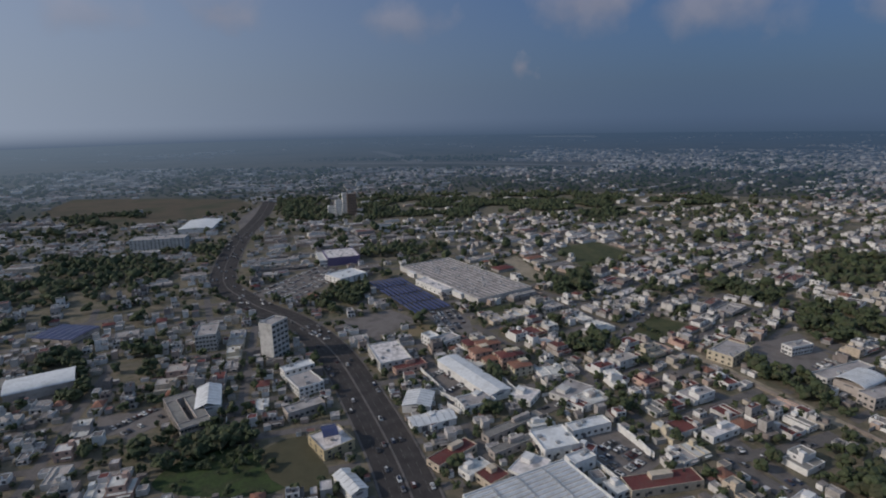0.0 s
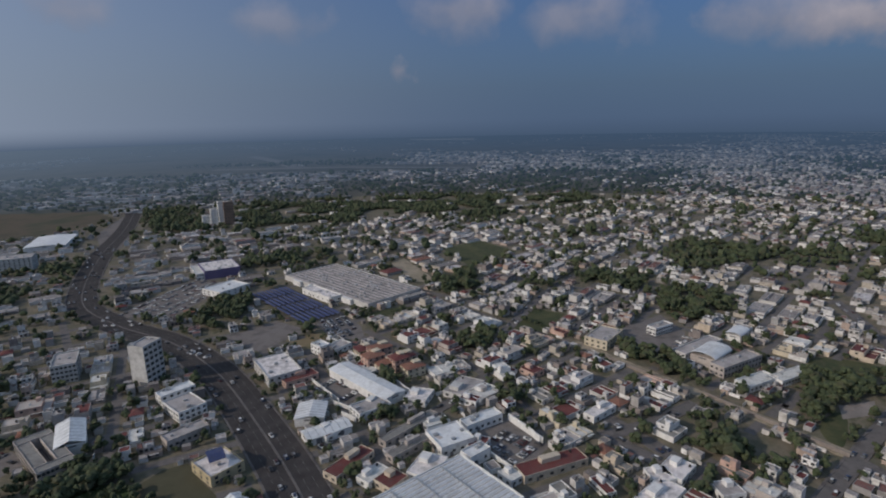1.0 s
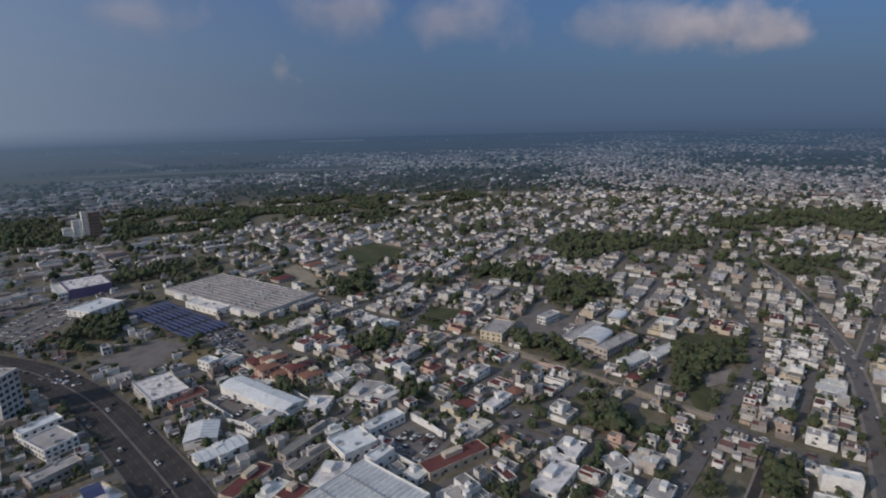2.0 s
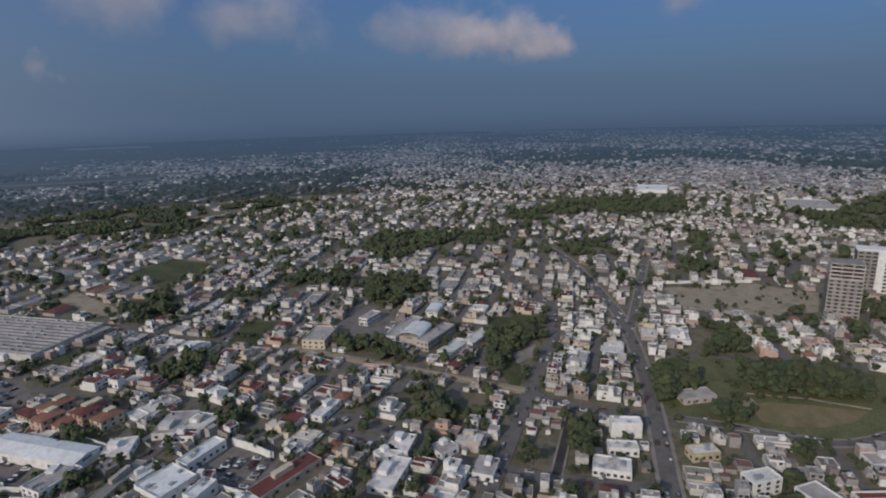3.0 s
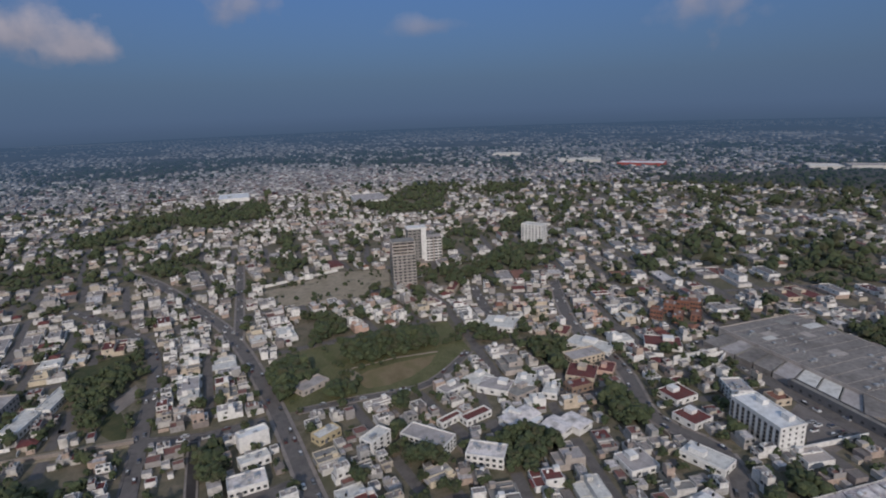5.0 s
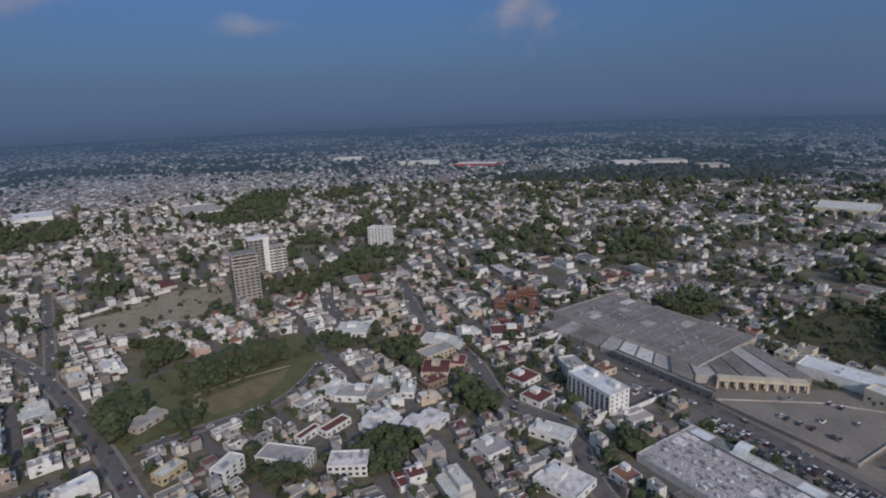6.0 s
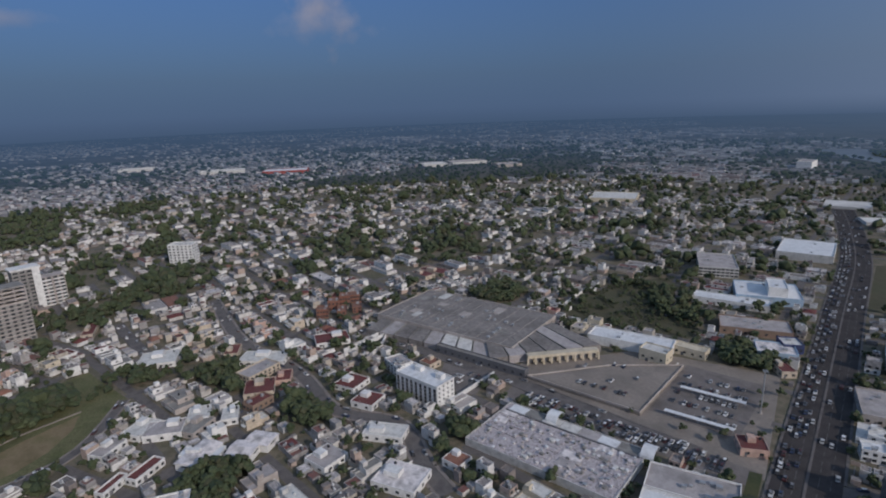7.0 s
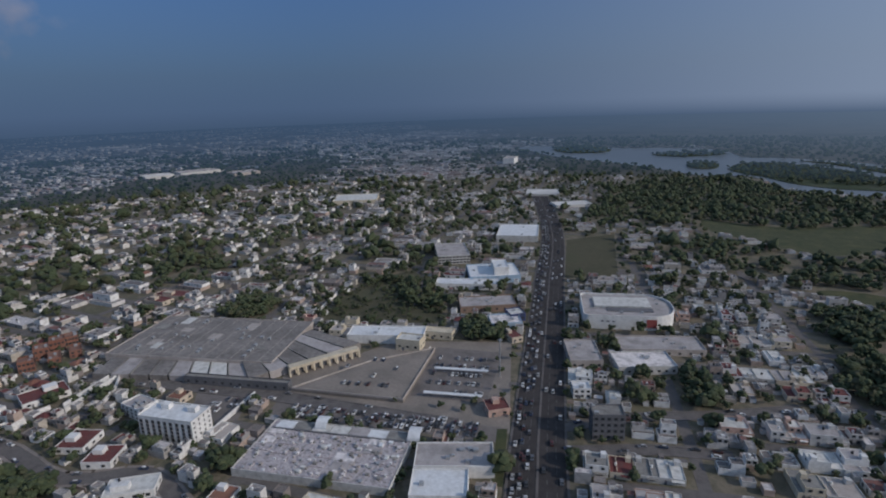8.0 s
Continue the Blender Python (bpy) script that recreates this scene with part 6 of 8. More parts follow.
# school
shed("school_hall", "school hall with white arched roof", "school", 239.8, 297.1, 23.4, 16.1, 6.0, 28.3, rise=3, sides=10, ribs=9, wall="concrete")
block("school_block", "long low school wing with grey flat roof", "school", 239.6, 310.4, 10.0, 42.5, 5.6, -68.8, wall="wall_grey", floors=2, bays=3)
block("school_block", "two-storey school wing with grey flat roof", "school", 246.6, 282.2, 10.1, 37.6, 6.6, -73.4, wall="concrete", floors=2, bays=3, sides="front left right back")
block("school_block", "low pale school block", "school", 243.6, 260.6, 10.5, 25.7, 3.6, -76.8, roof="roof_pale", floors=1, bays=3)
block("school_block", "narrow low school block", "school", 267.9, 261.4, 8.9, 28.7, 3.6, -76.4, roof="roof_pale", floors=1, bays=3)
shed("school_canopy", "small hall with white arched roof", "school", 283.3, 325.8, 17.5, 10.2, 4.5, 31.7, rise=2, sides=8)
block("gymnasium", "grey-roofed gymnasium with cream front", "building", 187.7, 343.7, 27.7, 17.0, 6.2, 38.0, wall="cream", floors=2, bays=6, units=4)
block("school_block", "two-storey school block in the yard", "school", 236.2, 349.6, 8.0, 19.0, 5.6, -70.8, floors=2, bays=3)

# avenue and playing field
block("white_house", "tall white box building on the avenue", "house", 233.5, 125.0, 14.9, 6.5, 7.8, -48.2, roof="white_roof", floors=0, units=3)
block("shop_building", "white flat-roofed shop on the avenue", "shop", 218.8, 117.9, 14.0, 6.8, 3.9, -50.5, roof="roof_pale", floors=1, bays=4, units=3)
block("shop_building", "white flat-roofed shop on the avenue", "shop", 202.3, 113.7, 16.8, 10.8, 3.9, -59.2, roof="pale_roof", floors=1, bays=6, units=6)
tower_frame(489.5, 91.2, 574.2, 91.7, 579.2, 75.8)
block("apartment_block", "white eight-storey apartment block with rows of windows", "building", 661.2, -37.1, 27, 15, 22, -121, wall="white", roof="roof_pale", floors=7, bays=6, size=(2.2, 1.5), sides="front left right")
block("villa_block", "long white apartment building with grey roof", "building", 237.8, 37.5, 25.0, 11.7, 6.2, -114.4, floors=3, bays=9, units=2)
block("villa", "white building with roof terraces", "building", 227.8, 8.5, 11.4, 18.0, 5.5, -9.7, roof="pale_roof", floors=2, bays=4, units=6)
block("long_house", "low house with dark red roof", "house", 258.9, 28.8, 14.1, 4.7, 3.1, -42.9, roof="red_roof", floors=1, bays=4, units=0)
block("long_house", "low house with dark red roof", "house", 263.1, 15.3, 16.9, 6.5, 3.1, -47.5, roof="red_roof", floors=1, bays=5, units=0)
block("white_house", "white three-storey house with roof terrace", "house", 235.3, 63.0, 14.0, 8.0, 7.0, -29.1, roof="roof_pale", floors=3, bays=3)
block("long_house", "low house with yellow street wall", "house", 241.8, 90.0, 13.4, 7.5, 3.9, -36.7, wall="yellow", roof="roof_pale", floors=1, bays=4)
block("park_pavilion", "long low park pavilion with grey roof", "building", 293.0, 115.8, 19.6, 10.6, 3.1, -32.8, wall="concrete", floors=1, bays=4, units=0)
shed("workshop", "shed with pale pitched roof", "building", 253.8, -26.6, 11.6, 12.7, 3.8, -39.2, rise=0.7, ribs=0, roof="pale_roof")
shed("workshop", "shed with pale pitched roof", "building", 257.7, -35.8, 10.6, 13.0, 3.8, -44.3, rise=0.7, ribs=0, roof="pale_roof")
shed("workshop", "shed with pale pitched roof", "building", 261.2, -7.7, 19.4, 11.3, 3.8, -46.8, rise=0.7, ribs=0, roof="pale_roof")
block("long_house", "long building with beige wall", "building", 336.2, -50.3, 23.6, 13.1, 4.7, -61.6, wall="wall_beige", floors=2, bays=7)
block("long_house", "house with brown-red roof", "house", 297.6, -42.3, 14.1, 8.9, 3.9, -62.6, wall="brown_wall", roof="red_roof", floors=1, bays=4)
block("hall", "pale hall with white front wall", "building", 1001.7, 247.8, 58.3, 93.3, 6.2, -68.0, roof="grey_roof", floors=0)
block("hall", "pale hall with white front wall", "building", 1043.0, 529.9, 56.8, 73.5, 6.2, -64.4, roof="white_roof", floors=0)

# hotel and mall
hotel(256.0, -126.4, 31.4, 14.3, 13, -160.4)
block("white_building", "white three-storey annex behind the hotel", "building", 294.0, -127.4, 15.3, 11.4, 6.2, -175.1, floors=3, bays=4, units=4)
area("car_park", "fenced grey car park beside the hotel", "lot", [(290.3, -159.2), (259.5, -171.7), (251.5, -144.4), (272.6, -144.5)], 0.05, 1, False)
mall(338.3, -203.6, 66.9, 118.2, 5.6, -65.6)
fan_roof("mall_wing", "low grey front wing of the mall in slanting bays", [(372.3, -152.8), (289.7, -192.4), (269.8, -180.1), (360.4, -132.4)], 4.2, 8, (5, 6))
fan_roof("mall_fan", "grey fan-shaped mall wing with roof seams", [(290.3, -190.6), (288.7, -248.7), (243.5, -250.7), (266.7, -178)], 5.6)
colonnade([(254.6, -198.4), (237.2, -241.1)], 6.2)
block("shop_building", "low dark glazed shop building before the mall", "shop", 273.4, -174.6, 68.0, 4.5, 4.7, -157.0, wall="dark_wall", roof="roof_dark", floors=1, bays=12, units=0)
take([(369.7, -131.8), (288.3, -185), (271.3, -213.2), (248.6, -267.5), (219.3, -239.6), (233.3, -182.5), (296.2, -155.6)], 1)
block("mall_wing", "long white-roofed mall wing", "mall", 239.8, -273.0, 53.5, 17.1, 5.6, -151.7, wall="white", roof="white_roof", floors=1, bays=10, units=3, sides="left right")
block("mall_wing", "cream entrance block of the mall", "mall", 216.9, -269.7, 17, 11.0, 7.2, -162.2, wall="cream", roof="roof_pale", floors=1, bays=3, units=1)
block("mall_wing", "low cream gate block of the mall", "mall", 209.7, -294.0, 20, 9, 5.0, -162.2, wall="cream", roof="cream", floors=1, bays=4, units=0)
area("forecourt", "grey paved forecourt of the mall", "deck", [(260.6, -197.3), (240, -246.3), (232.4, -272.6), (162.5, -311.5), (113.4, -215.5), (237.4, -177.9)], 0.03, 1, False)
deck("parking_deck", "raised concrete parking deck of the mall", [(240.3, -186.8), (176.7, -210.7), (199.3, -273.5), (223.8, -236.8)], 2.0)
area("car_park", "grey asphalt car park of the mall", "lot", [(178.7, -219.2), (137.5, -233.7), (159.6, -293.9), (201.2, -279.4)], 0.05, 1, False)
take([(234.8, -275.6), (163, -312.3), (113.4, -215.5), (179.8, -207.9)], 1)
car_park(166.7, -253.8, 37.2, 53.4, -157.0, 5, 0.6)
shade_row(166.7, -253.8, 41.2, 59.4, -157.0)
car_park(214.9, -226.0, 47.1, 42.3, -156.5, 6, 0.12, 2.1)
area("car_park", "grey asphalt lot in front of the market", "lot", [(241.4, -181.2), (115.7, -218.7), (112.4, -206.7), (232.6, -162.3)], 0.05, 1, False)
car_park(176.4, -190.7, 105.1, 12.5, -158.9, 7, 0.75, 0.1, 3)
market(176.9, -153.8, 74.4, 41.2, 3.6, -158.5)
block("shop_building", "grey flat-roofed shop beside the market", "shop", 122.9, -180.3, 35.4, 17.7, 5.5, -148.3, roof="grey_roof", floors=0, units=6)
block("white_building", "bright white flat-roofed shop", "shop", 117.3, -160.4, 24.1, 17.6, 6.2, -149.4, roof="white_roof", floors=0, units=1)
area("verge", "green grass verge beside the boulevard", "grass", [(120.5, -215.7), (116.2, -218.4), (97.6, -179.3), (102.1, -176.4)], 0.1, 1, False)
arch_canopy(193.9, -168.5, 3.65, 24)
arch_canopy(148.4, -185.1, 3.65, 24)

# south of the mall
round_store(110.0, -393.7, 64.5, 47.3, 9, -155.6)
sign_panel(110.0, -393.7, 64.5, 47.3, -155.6)
block("shop_building", "grey hall with wide flat roof", "shop", 77.9, -320.1, 34.6, 20.9, 4.7, -146.8, wall="wall_grey", roof="pale_roof", floors=1, bays=8, units=3)
block("shop_building", "grey hall with wide flat roof", "shop", 113.5, -314.2, 19.6, 31.1, 4.7, -149.2, wall="concrete", roof="grey_roof", floors=1, bays=4, units=3)
block("shop_building", "grey hall with wide flat roof", "shop", 75.5, -350.5, 52.2, 21.5, 3.9, -151.2, wall="concrete", roof="grey_roof", floors=1, bays=8, units=4)
block("office_building", "dark five-storey office building", "building", 73.1, -239.7, 15.2, 10.1, 13, -150.4, wall="dark_wall", roof="roof_dark", floors=4, bays=5)
block("white_house", "white two-storey house beside the boulevard", "house", 97.4, -269.4, 9.7, 8.8, 5.5, -148.8, roof="white_roof", floors=2, bays=3)
block("white_building", "hall with bright white roof", "building", 297.0, -587.0, 47.8, 62.4, 7.0, -156.3, wall="wall_grey", roof="white_roof", floors=0)
block("shop_building", "pale blue store with white roof", "shop", 245.1, -432.2, 45.9, 39.3, 6.2, -142.9, wall="blue_wall", roof="white_roof", floors=1, bays=7)
block("white_building", "white box tower of the store", "shop", 238.2, -433.6, 13.3, 25.7, 13, -144.0, roof="white_roof", floors=0, units=1)
block("office_building", "glass office with white louvres", "building", 315.2, -468.8, 32.7, 50.8, 8.6, -140.9, wall="wall_grey", floors=3, bays=9, size=(3, 1.6))
block("white_building", "long cream hall far down the town", "building", 654.5, -687.4, 72.3, 66.3, 6.2, -143.0, wall="cream", roof="roof_pale", floors=0)
block("shop_building", "small blue shop beside the boulevard", "shop", 180.4, -335.7, 22.4, 18.2, 4.7, -141.9, wall="blue_wall", roof="pale_roof", floors=1, bays=5)
block("shop_building", "grey shop with brown wall", "shop", 210.6, -361.6, 44.2, 23.3, 4.7, -142.4, wall="brown_wall", roof="grey_roof", floors=1, bays=7, units=6)
block("shop_building", "long white-roofed shop by the boulevard", "shop", 250.6, -395.5, 54.5, 15.6, 4.7, -154.2, roof="white_roof", floors=1, bays=7)
block("far_mall", "pale flat-roofed mall far off", "mall", 1346.4, -723.0, 66.8, 55, 7.0, -105.0, roof="roof_pale", wall="wall_grey", floors=0, units=0)
block("far_mall", "grey flat-roofed mall far off", "mall", 1331.8, -821.0, 98.4, 55, 7.0, -104.1, roof="grey_roof", wall="wall_grey", floors=0, units=0)
block("far_mall", "grey flat-roofed store far off", "mall", 1195.7, -859.3, 64.1, 55, 6.2, -105.2, roof="grey_roof", wall="concrete", floors=0, units=0)
block("far_mall", "large white store far off", "mall", 1901.5, -17.7, 95.7, 55, 7.8, -99.2, roof="roof_pale", wall="wall_grey", floors=0, units=0)
block("far_mall", "large white store far off", "mall", 1632.5, -220.8, 114.5, 55, 7.8, -99.4, roof="roof_pale", wall="wall_grey", floors=0, units=0)
block("far_mall", "large store with red front far off", "mall", 1502.1, -360.2, 113.1, 55, 7.8, -114.5, wall="red", roof="white_roof", floors=0, units=0)
block("far_building", "white tall block by the river", "building", 667.2, -1273.3, 28.3, 55, 16, -162.9, floors=0, units=0)
area("car_park", "grey lot packed with parked cars", "lot", [(65, 249.8), (86, 261.6), (100.1, 230.6), (76.5, 212.9)], 0.067, 1, False)
car_park(1.5, 424.0, 48, 24, -76, 41, 0.7, 0.1, 4)
car_park(258.5, -157.5, 22, 17, -158, 43, 0.45, 0.1, 3)
car_park(81.3, 235.8, 26, 24, 33.3, 21, 0.8, 0.1, 4)
area("car_park", "grey lot packed with parked cars", "lot", [(19.1, 297.9), (26.2, 307), (-6.9, 333.1), (-14, 324)], 0.074, 1, False)
car_park(6.1, 315.5, 11.5, 42.1, 51.7, 22, 0.7, 0.1, 2)
area("car_park", "grey lot packed with parked cars", "lot", [(-139.2, 481), (-96.8, 579.9), (-145.2, 600.6), (-187.6, 501.7)], 0.116, 1, False)
car_park(-142.2, 540.8, 107.6, 52.7, 66.8, 28, 0.62)
area("car_park", "grey lot packed with parked cars", "lot", [(3.3, 298.4), (17.1, 312.1), (-6.3, 335.6), (-20.1, 321.9)], 0.137, 1, False)
car_park(-1.5, 317.0, 19.4, 33.2, 44.8, 31, 0.6)
area("car_park", "grey lot packed with parked cars", "lot", [(-10.4, 251.3), (2.8, 260.6), (-1.6, 266.9), (-14.8, 257.6)], 0.081, 1, False)
car_park(-6.0, 259.1, 16.2, 7.6, 35.1, 23, 0.6, 0.1, 2)
area("car_park", "grey lot packed with parked cars", "lot", [(-81.2, 389), (-102.2, 407.1), (-110.4, 397.6), (-89.4, 379.5)], 0.088, 1, False)
car_park(-95.8, 393.3, 27.7, 12.5, 139.2, 24, 0.6)
area("car_park", "grey lot packed with parked cars", "lot", [(-167.5, 257.4), (-151.5, 280.4), (-163.7, 288.8), (-179.7, 265.8)], 0.095, 1, False)
car_park(-165.6, 273.1, 28.0, 14.8, 55.2, 25, 0.5)
area("car_park", "grey lot packed with parked cars", "lot", [(224.7, 308.8), (255.7, 329.6), (249.9, 338.2), (218.9, 317.4)], 0.109, 1, False)
car_park(237.3, 323.5, 37.4, 10.4, 33.8, 27, 0.5, 0.1, 3)

area("car_park", "grey lot packed with parked cars", "lot", [(-192.2, 271.3), (-197.3, 282.2), (-165.6, 291), (-154.3, 273.2), (-179.9, 261.5)], 0.1, 1, False)
car_park(-176.4, 276.5, 34, 16, 58, 33, 0.7)
shed("market_hall", "low open hall under dark blue sheeting", "building", -296.6, 405.5, 34.6, 28.5, 3.2, -10.1, rise=0.8, ribs=6, wall="concrete", roof="blue")
# terracotta terrace and red roofs behind the mall
block("terrace_house", "terracotta-painted terrace house with flat roof", "house", 412.3, -116.0, 10, 9, 6.8, -22, wall="terracotta", roof="terracotta_roof", floors=2, bays=4, units=2, sides="front left right")
block("terrace_house", "terracotta-painted terrace house with flat roof", "house", 425.3, -129.5, 11, 9, 7.3, -22, wall="terracotta", roof="terracotta_roof", floors=2, bays=4, units=2, sides="front left right")
block("terrace_house", "terracotta-painted terrace house with flat roof", "house", 429.4, -140.8, 10, 9, 8.0, -22, wall="terracotta", roof="terracotta_roof", floors=2, bays=4, units=2, sides="front left right")
block("terrace_house", "terracotta-painted terrace house with flat roof", "house", 432.5, -150.9, 9, 8, 6.1, -22, wall="terracotta", roof="terracotta_roof", floors=2, bays=4, units=2, sides="front left right")
block("terrace_house", "terracotta-painted terrace house with flat roof", "house", 406.9, -130.1, 15, 7, 5.2, -22, wall="terracotta", roof="terracotta_roof", floors=2, bays=4, units=2, sides="front left right")
block("terrace_house", "terracotta-painted terrace house with flat roof", "house", 409.8, -144.0, 13, 7, 4.4, -22, wall="terracotta", roof="terracotta_roof", floors=2, bays=4, units=2, sides="front left right")
roof_house(459.4, -231.0, 22, 12, 3.4, 10, "red_roof", "wall_beige", "low beige house with wide dark red flat roof")
roof_house(481.4, 45.8, 27, 8, 3.4, -8, "red_roof", "wall_beige", "low beige house with wide dark red flat roof")
roof_house(320.4, -62.4, 14, 9, 3.4, -20, "red_roof", "wall_pink", "low pinkish house with wide dark red flat roof")
roof_house(378.6, -42.0, 16, 9, 3.4, -20, "red_roof", "wall_beige", "low beige house with wide dark red flat roof")
roof_house(463.1, -245.8, 30, 14, 3.4, 20, "red_roof", "wall_beige", "low beige house with wide dark red flat roof")

# yard walls
boundary_wall([(7.2, 367.2), (25.9, 334), (41, 297.1)], 3.2, "white", "long white boundary wall round a yard")
boundary_wall([(-18, 332.7), (-1.9, 301)], 2.2, "white", "long white boundary wall round a yard")
boundary_wall([(87.2, 258.6), (92.9, 244.2), (95.5, 233.8)], 4, "white", "long white boundary wall round a yard")
boundary_wall([(67.3, 231.8), (74.8, 215.7)], 2.6, "white", "long white boundary wall round a yard")
boundary_wall([(-0.9, 285.1), (6.7, 276.6)], 3, "white", "long white boundary wall round a yard")
boundary_wall([(-17, 297.9), (-7.8, 286.2)], 3, "white", "long white boundary wall round a yard")
boundary_wall([(-9.9, 305), (-0.7, 295.4), (6.2, 287.8)], 2.4, "white", "long white boundary wall round a yard")
boundary_wall([(238.3, -126.1), (255, -173)], 2.6, "white", "long pale wall beside the hotel")
boundary_wall([(318.7, -118.4), (333.3, -133.2), (344.5, -141)], 3, "white", "long white boundary wall round a yard")
boundary_wall([(342.1, -102.1), (343.2, -78.7)], 2.6, "white", "long white boundary wall round a yard")
boundary_wall([(330.9, -104.9), (346.2, -140.2)], 3, "white", "long white boundary wall round a yard")
boundary_wall([(184, -223.4), (198.5, -256.6), (204.4, -275.4)], 1.4, "white", "pale edge wall of the car park")
boundary_wall([(205.6, 257.2), (218.1, 223), (231.7, 187.8)], 2.2, "pavement", "pale concrete wall along the school lane")
boundary_wall([(169.4, 330.8), (194.8, 273.9)], 2.2, "pavement", "pale concrete wall along the school lane")

# wide houses told apart by their roofs
roof_house(20.5, 346.4, 17.5, 14.8, 3.36, 60.9, "red_roof", "white", "low white house with wide dark red flat roof")
roof_house(13.9, 331.4, 16.7, 11.5, 3.42, 40.5, "roof_pale", "white", "low white house with wide pale flat roof")
roof_house(18.1, 290.6, 17.4, 11.0, 3.48, 49.3, "grey_roof", "white", "low white house with wide grey flat roof")
roof_house(-25.6, 335.4, 21.8, 10.0, 3.54, 26.4, "red_roof", "wall_pink", "low pinkish house with wide dark red flat roof")
roof_house(1.2, 236.8, 25.2, 8.8, 3.6, 42.5, "red_roof", "wall_beige", "low beige house with wide dark red flat roof")
roof_house(-8.2, 267.4, 10.9, 11.7, 3.66, 34.7, "red_roof", "white", "low white house with wide dark red flat roof")
roof_house(18.9, 219.1, 11.6, 10.6, 3.72, 37.7, "red_roof", "wall_beige", "low beige house with wide dark red flat roof")
roof_house(36.6, 224.8, 17.4, 13.3, 3.78, 54.5, "pale_roof", "white", "low white house with wide patched pale flat roof")
roof_house(57.0, 209.6, 8.9, 9.2, 3.3, 37.9, "roof_pale", "white", "low white house with wide pale flat roof")
roof_house(71.7, 209.7, 7.4, 9.0, 3.36, 25.1, "roof_pale", "white", "low white house with wide pale flat roof")
roof_house(64.6, 237.4, 11.4, 8.2, 3.42, 51.5, "red_roof", "white", "low white house with wide dark red flat roof")
roof_house(43.9, 293.1, 15.0, 13.6, 3.48, 58.7, "pale_roof", "white", "low white house with wide patched pale flat roof")
roof_house(71.9, 296.3, 22.4, 16.5, 3.54, 48.9, "grey_roof", "wall_grey", "low grey house with wide grey flat roof")
roof_house(80.7, 287.2, 18.2, 13.0, 3.6, 32.0, "roof_pale", "white", "low white house with wide pale flat roof")
roof_house(71.9, 281.4, 7.2, 10.6, 3.66, 47.3, "red_roof", "white", "low white house with wide dark red flat roof")
roof_house(33.3, 260.5, 37.5, 5.7, 3.72, 34.8, "roof_dark", "concrete", "low bare concrete house with wide dark grey flat roof")
roof_house(32.5, 243.6, 29.0, 5.2, 3.78, 31.1, "roof_dark", "concrete", "low bare concrete house with wide dark grey flat roof")
roof_house(46.7, 241.4, 8.2, 10.9, 3.3, 29.8, "roof_dark", "concrete", "low bare concrete house with wide dark grey flat roof")
roof_house(11.4, 225.3, 13.5, 8.0, 3.36, 38.9, "roof_pale", "white", "low white house with wide pale flat roof")
roof_house(48.0, 261.5, 13.5, 6.3, 3.42, 16.5, "roof_pale", "white", "low white house with wide pale flat roof")
roof_house(262.6, -9.2, 8.1, 19.8, 3.48, -32.3, "white_roof", "white", "low white house with wide white metal flat roof")
roof_house(226.8, -58.9, 14.5, 13.9, 3.54, -66.5, "grey_roof", "white", "low white house with wide grey flat roof")
roof_house(195.2, -82.7, 17.1, 21.2, 3.6, -54.1, "pale_roof", "white", "low white house with wide patched pale flat roof")
roof_house(192.7, -109.6, 9.3, 10.1, 3.66, -70.4, "terracotta", "white", "low white house with wide orange tile-coloured flat roof")
roof_house(231.5, -91.1, 11.4, 20.8, 3.72, -43.7, "roof_pale", "white", "low white house with wide pale flat roof")
roof_house(313.9, -46.7, 17.1, 18.1, 3.78, -105.5, "red_roof", "wall_beige", "low beige house with wide dark red flat roof")
roof_house(290.4, -95.1, 15.8, 14.8, 3.3, -59.0, "red_roof", "white", "low white house with wide dark red flat roof")
roof_house(360.0, -106.0, 23.5, 16.7, 3.36, -100.1, "red_roof", "white", "low white house with wide dark red flat roof")
roof_house(354.7, -58.0, 30.2, 15.3, 3.42, -123.5, "roof_pale", "white", "low white house with wide pale flat roof")
roof_house(266.2, -95.7, 13.7, 14.0, 3.48, -56.2, "red_roof", "white", "low white house with wide dark red flat roof")
roof_house(392.6, 2.9, 23.5, 21.0, 3.54, -103.3, "roof_pale", "white", "low white house with wide pale flat roof")
roof_house(301.7, -12.2, 11.1, 13.6, 3.6, -102.6, "roof_pale", "white", "low white house with wide pale flat roof")
roof_house(295.5, 5.1, 18.6, 14.0, 3.66, -107.0, "grey_roof", "white", "low white house with wide grey flat roof")
roof_house(291.5, -26.5, 8.4, 13.1, 3.72, -103.9, "roof_pale", "white", "low white house with wide pale flat roof")
roof_house(287.6, -146.5, 9.5, 9.5, 3.78, -163.6, "terracotta", "wall_beige", "low beige house with wide orange tile-coloured flat roof")
roof_house(290.3, -9.6, 16.3, 10.1, 3.3, -48.4, "roof_dark", "concrete", "low bare concrete house with wide dark grey flat roof")
roof_house(292.1, 30.8, 15.4, 8.7, 3.36, -44.6, "grey_roof", "white", "low white house with wide grey flat roof")
roof_house(303.3, 15.8, 16.0, 11.6, 3.42, -44.7, "roof_pale", "white", "low white house with wide pale flat roof")
roof_house(146.0, 196.0, 11.6, 15.2, 3.48, -57.6, "pale_roof", "white", "low white house with wide patched pale flat roof")
roof_house(161.6, 153.4, 9.9, 13.5, 3.54, -61.1, "grey_roof", "white", "low white house with wide grey flat roof")
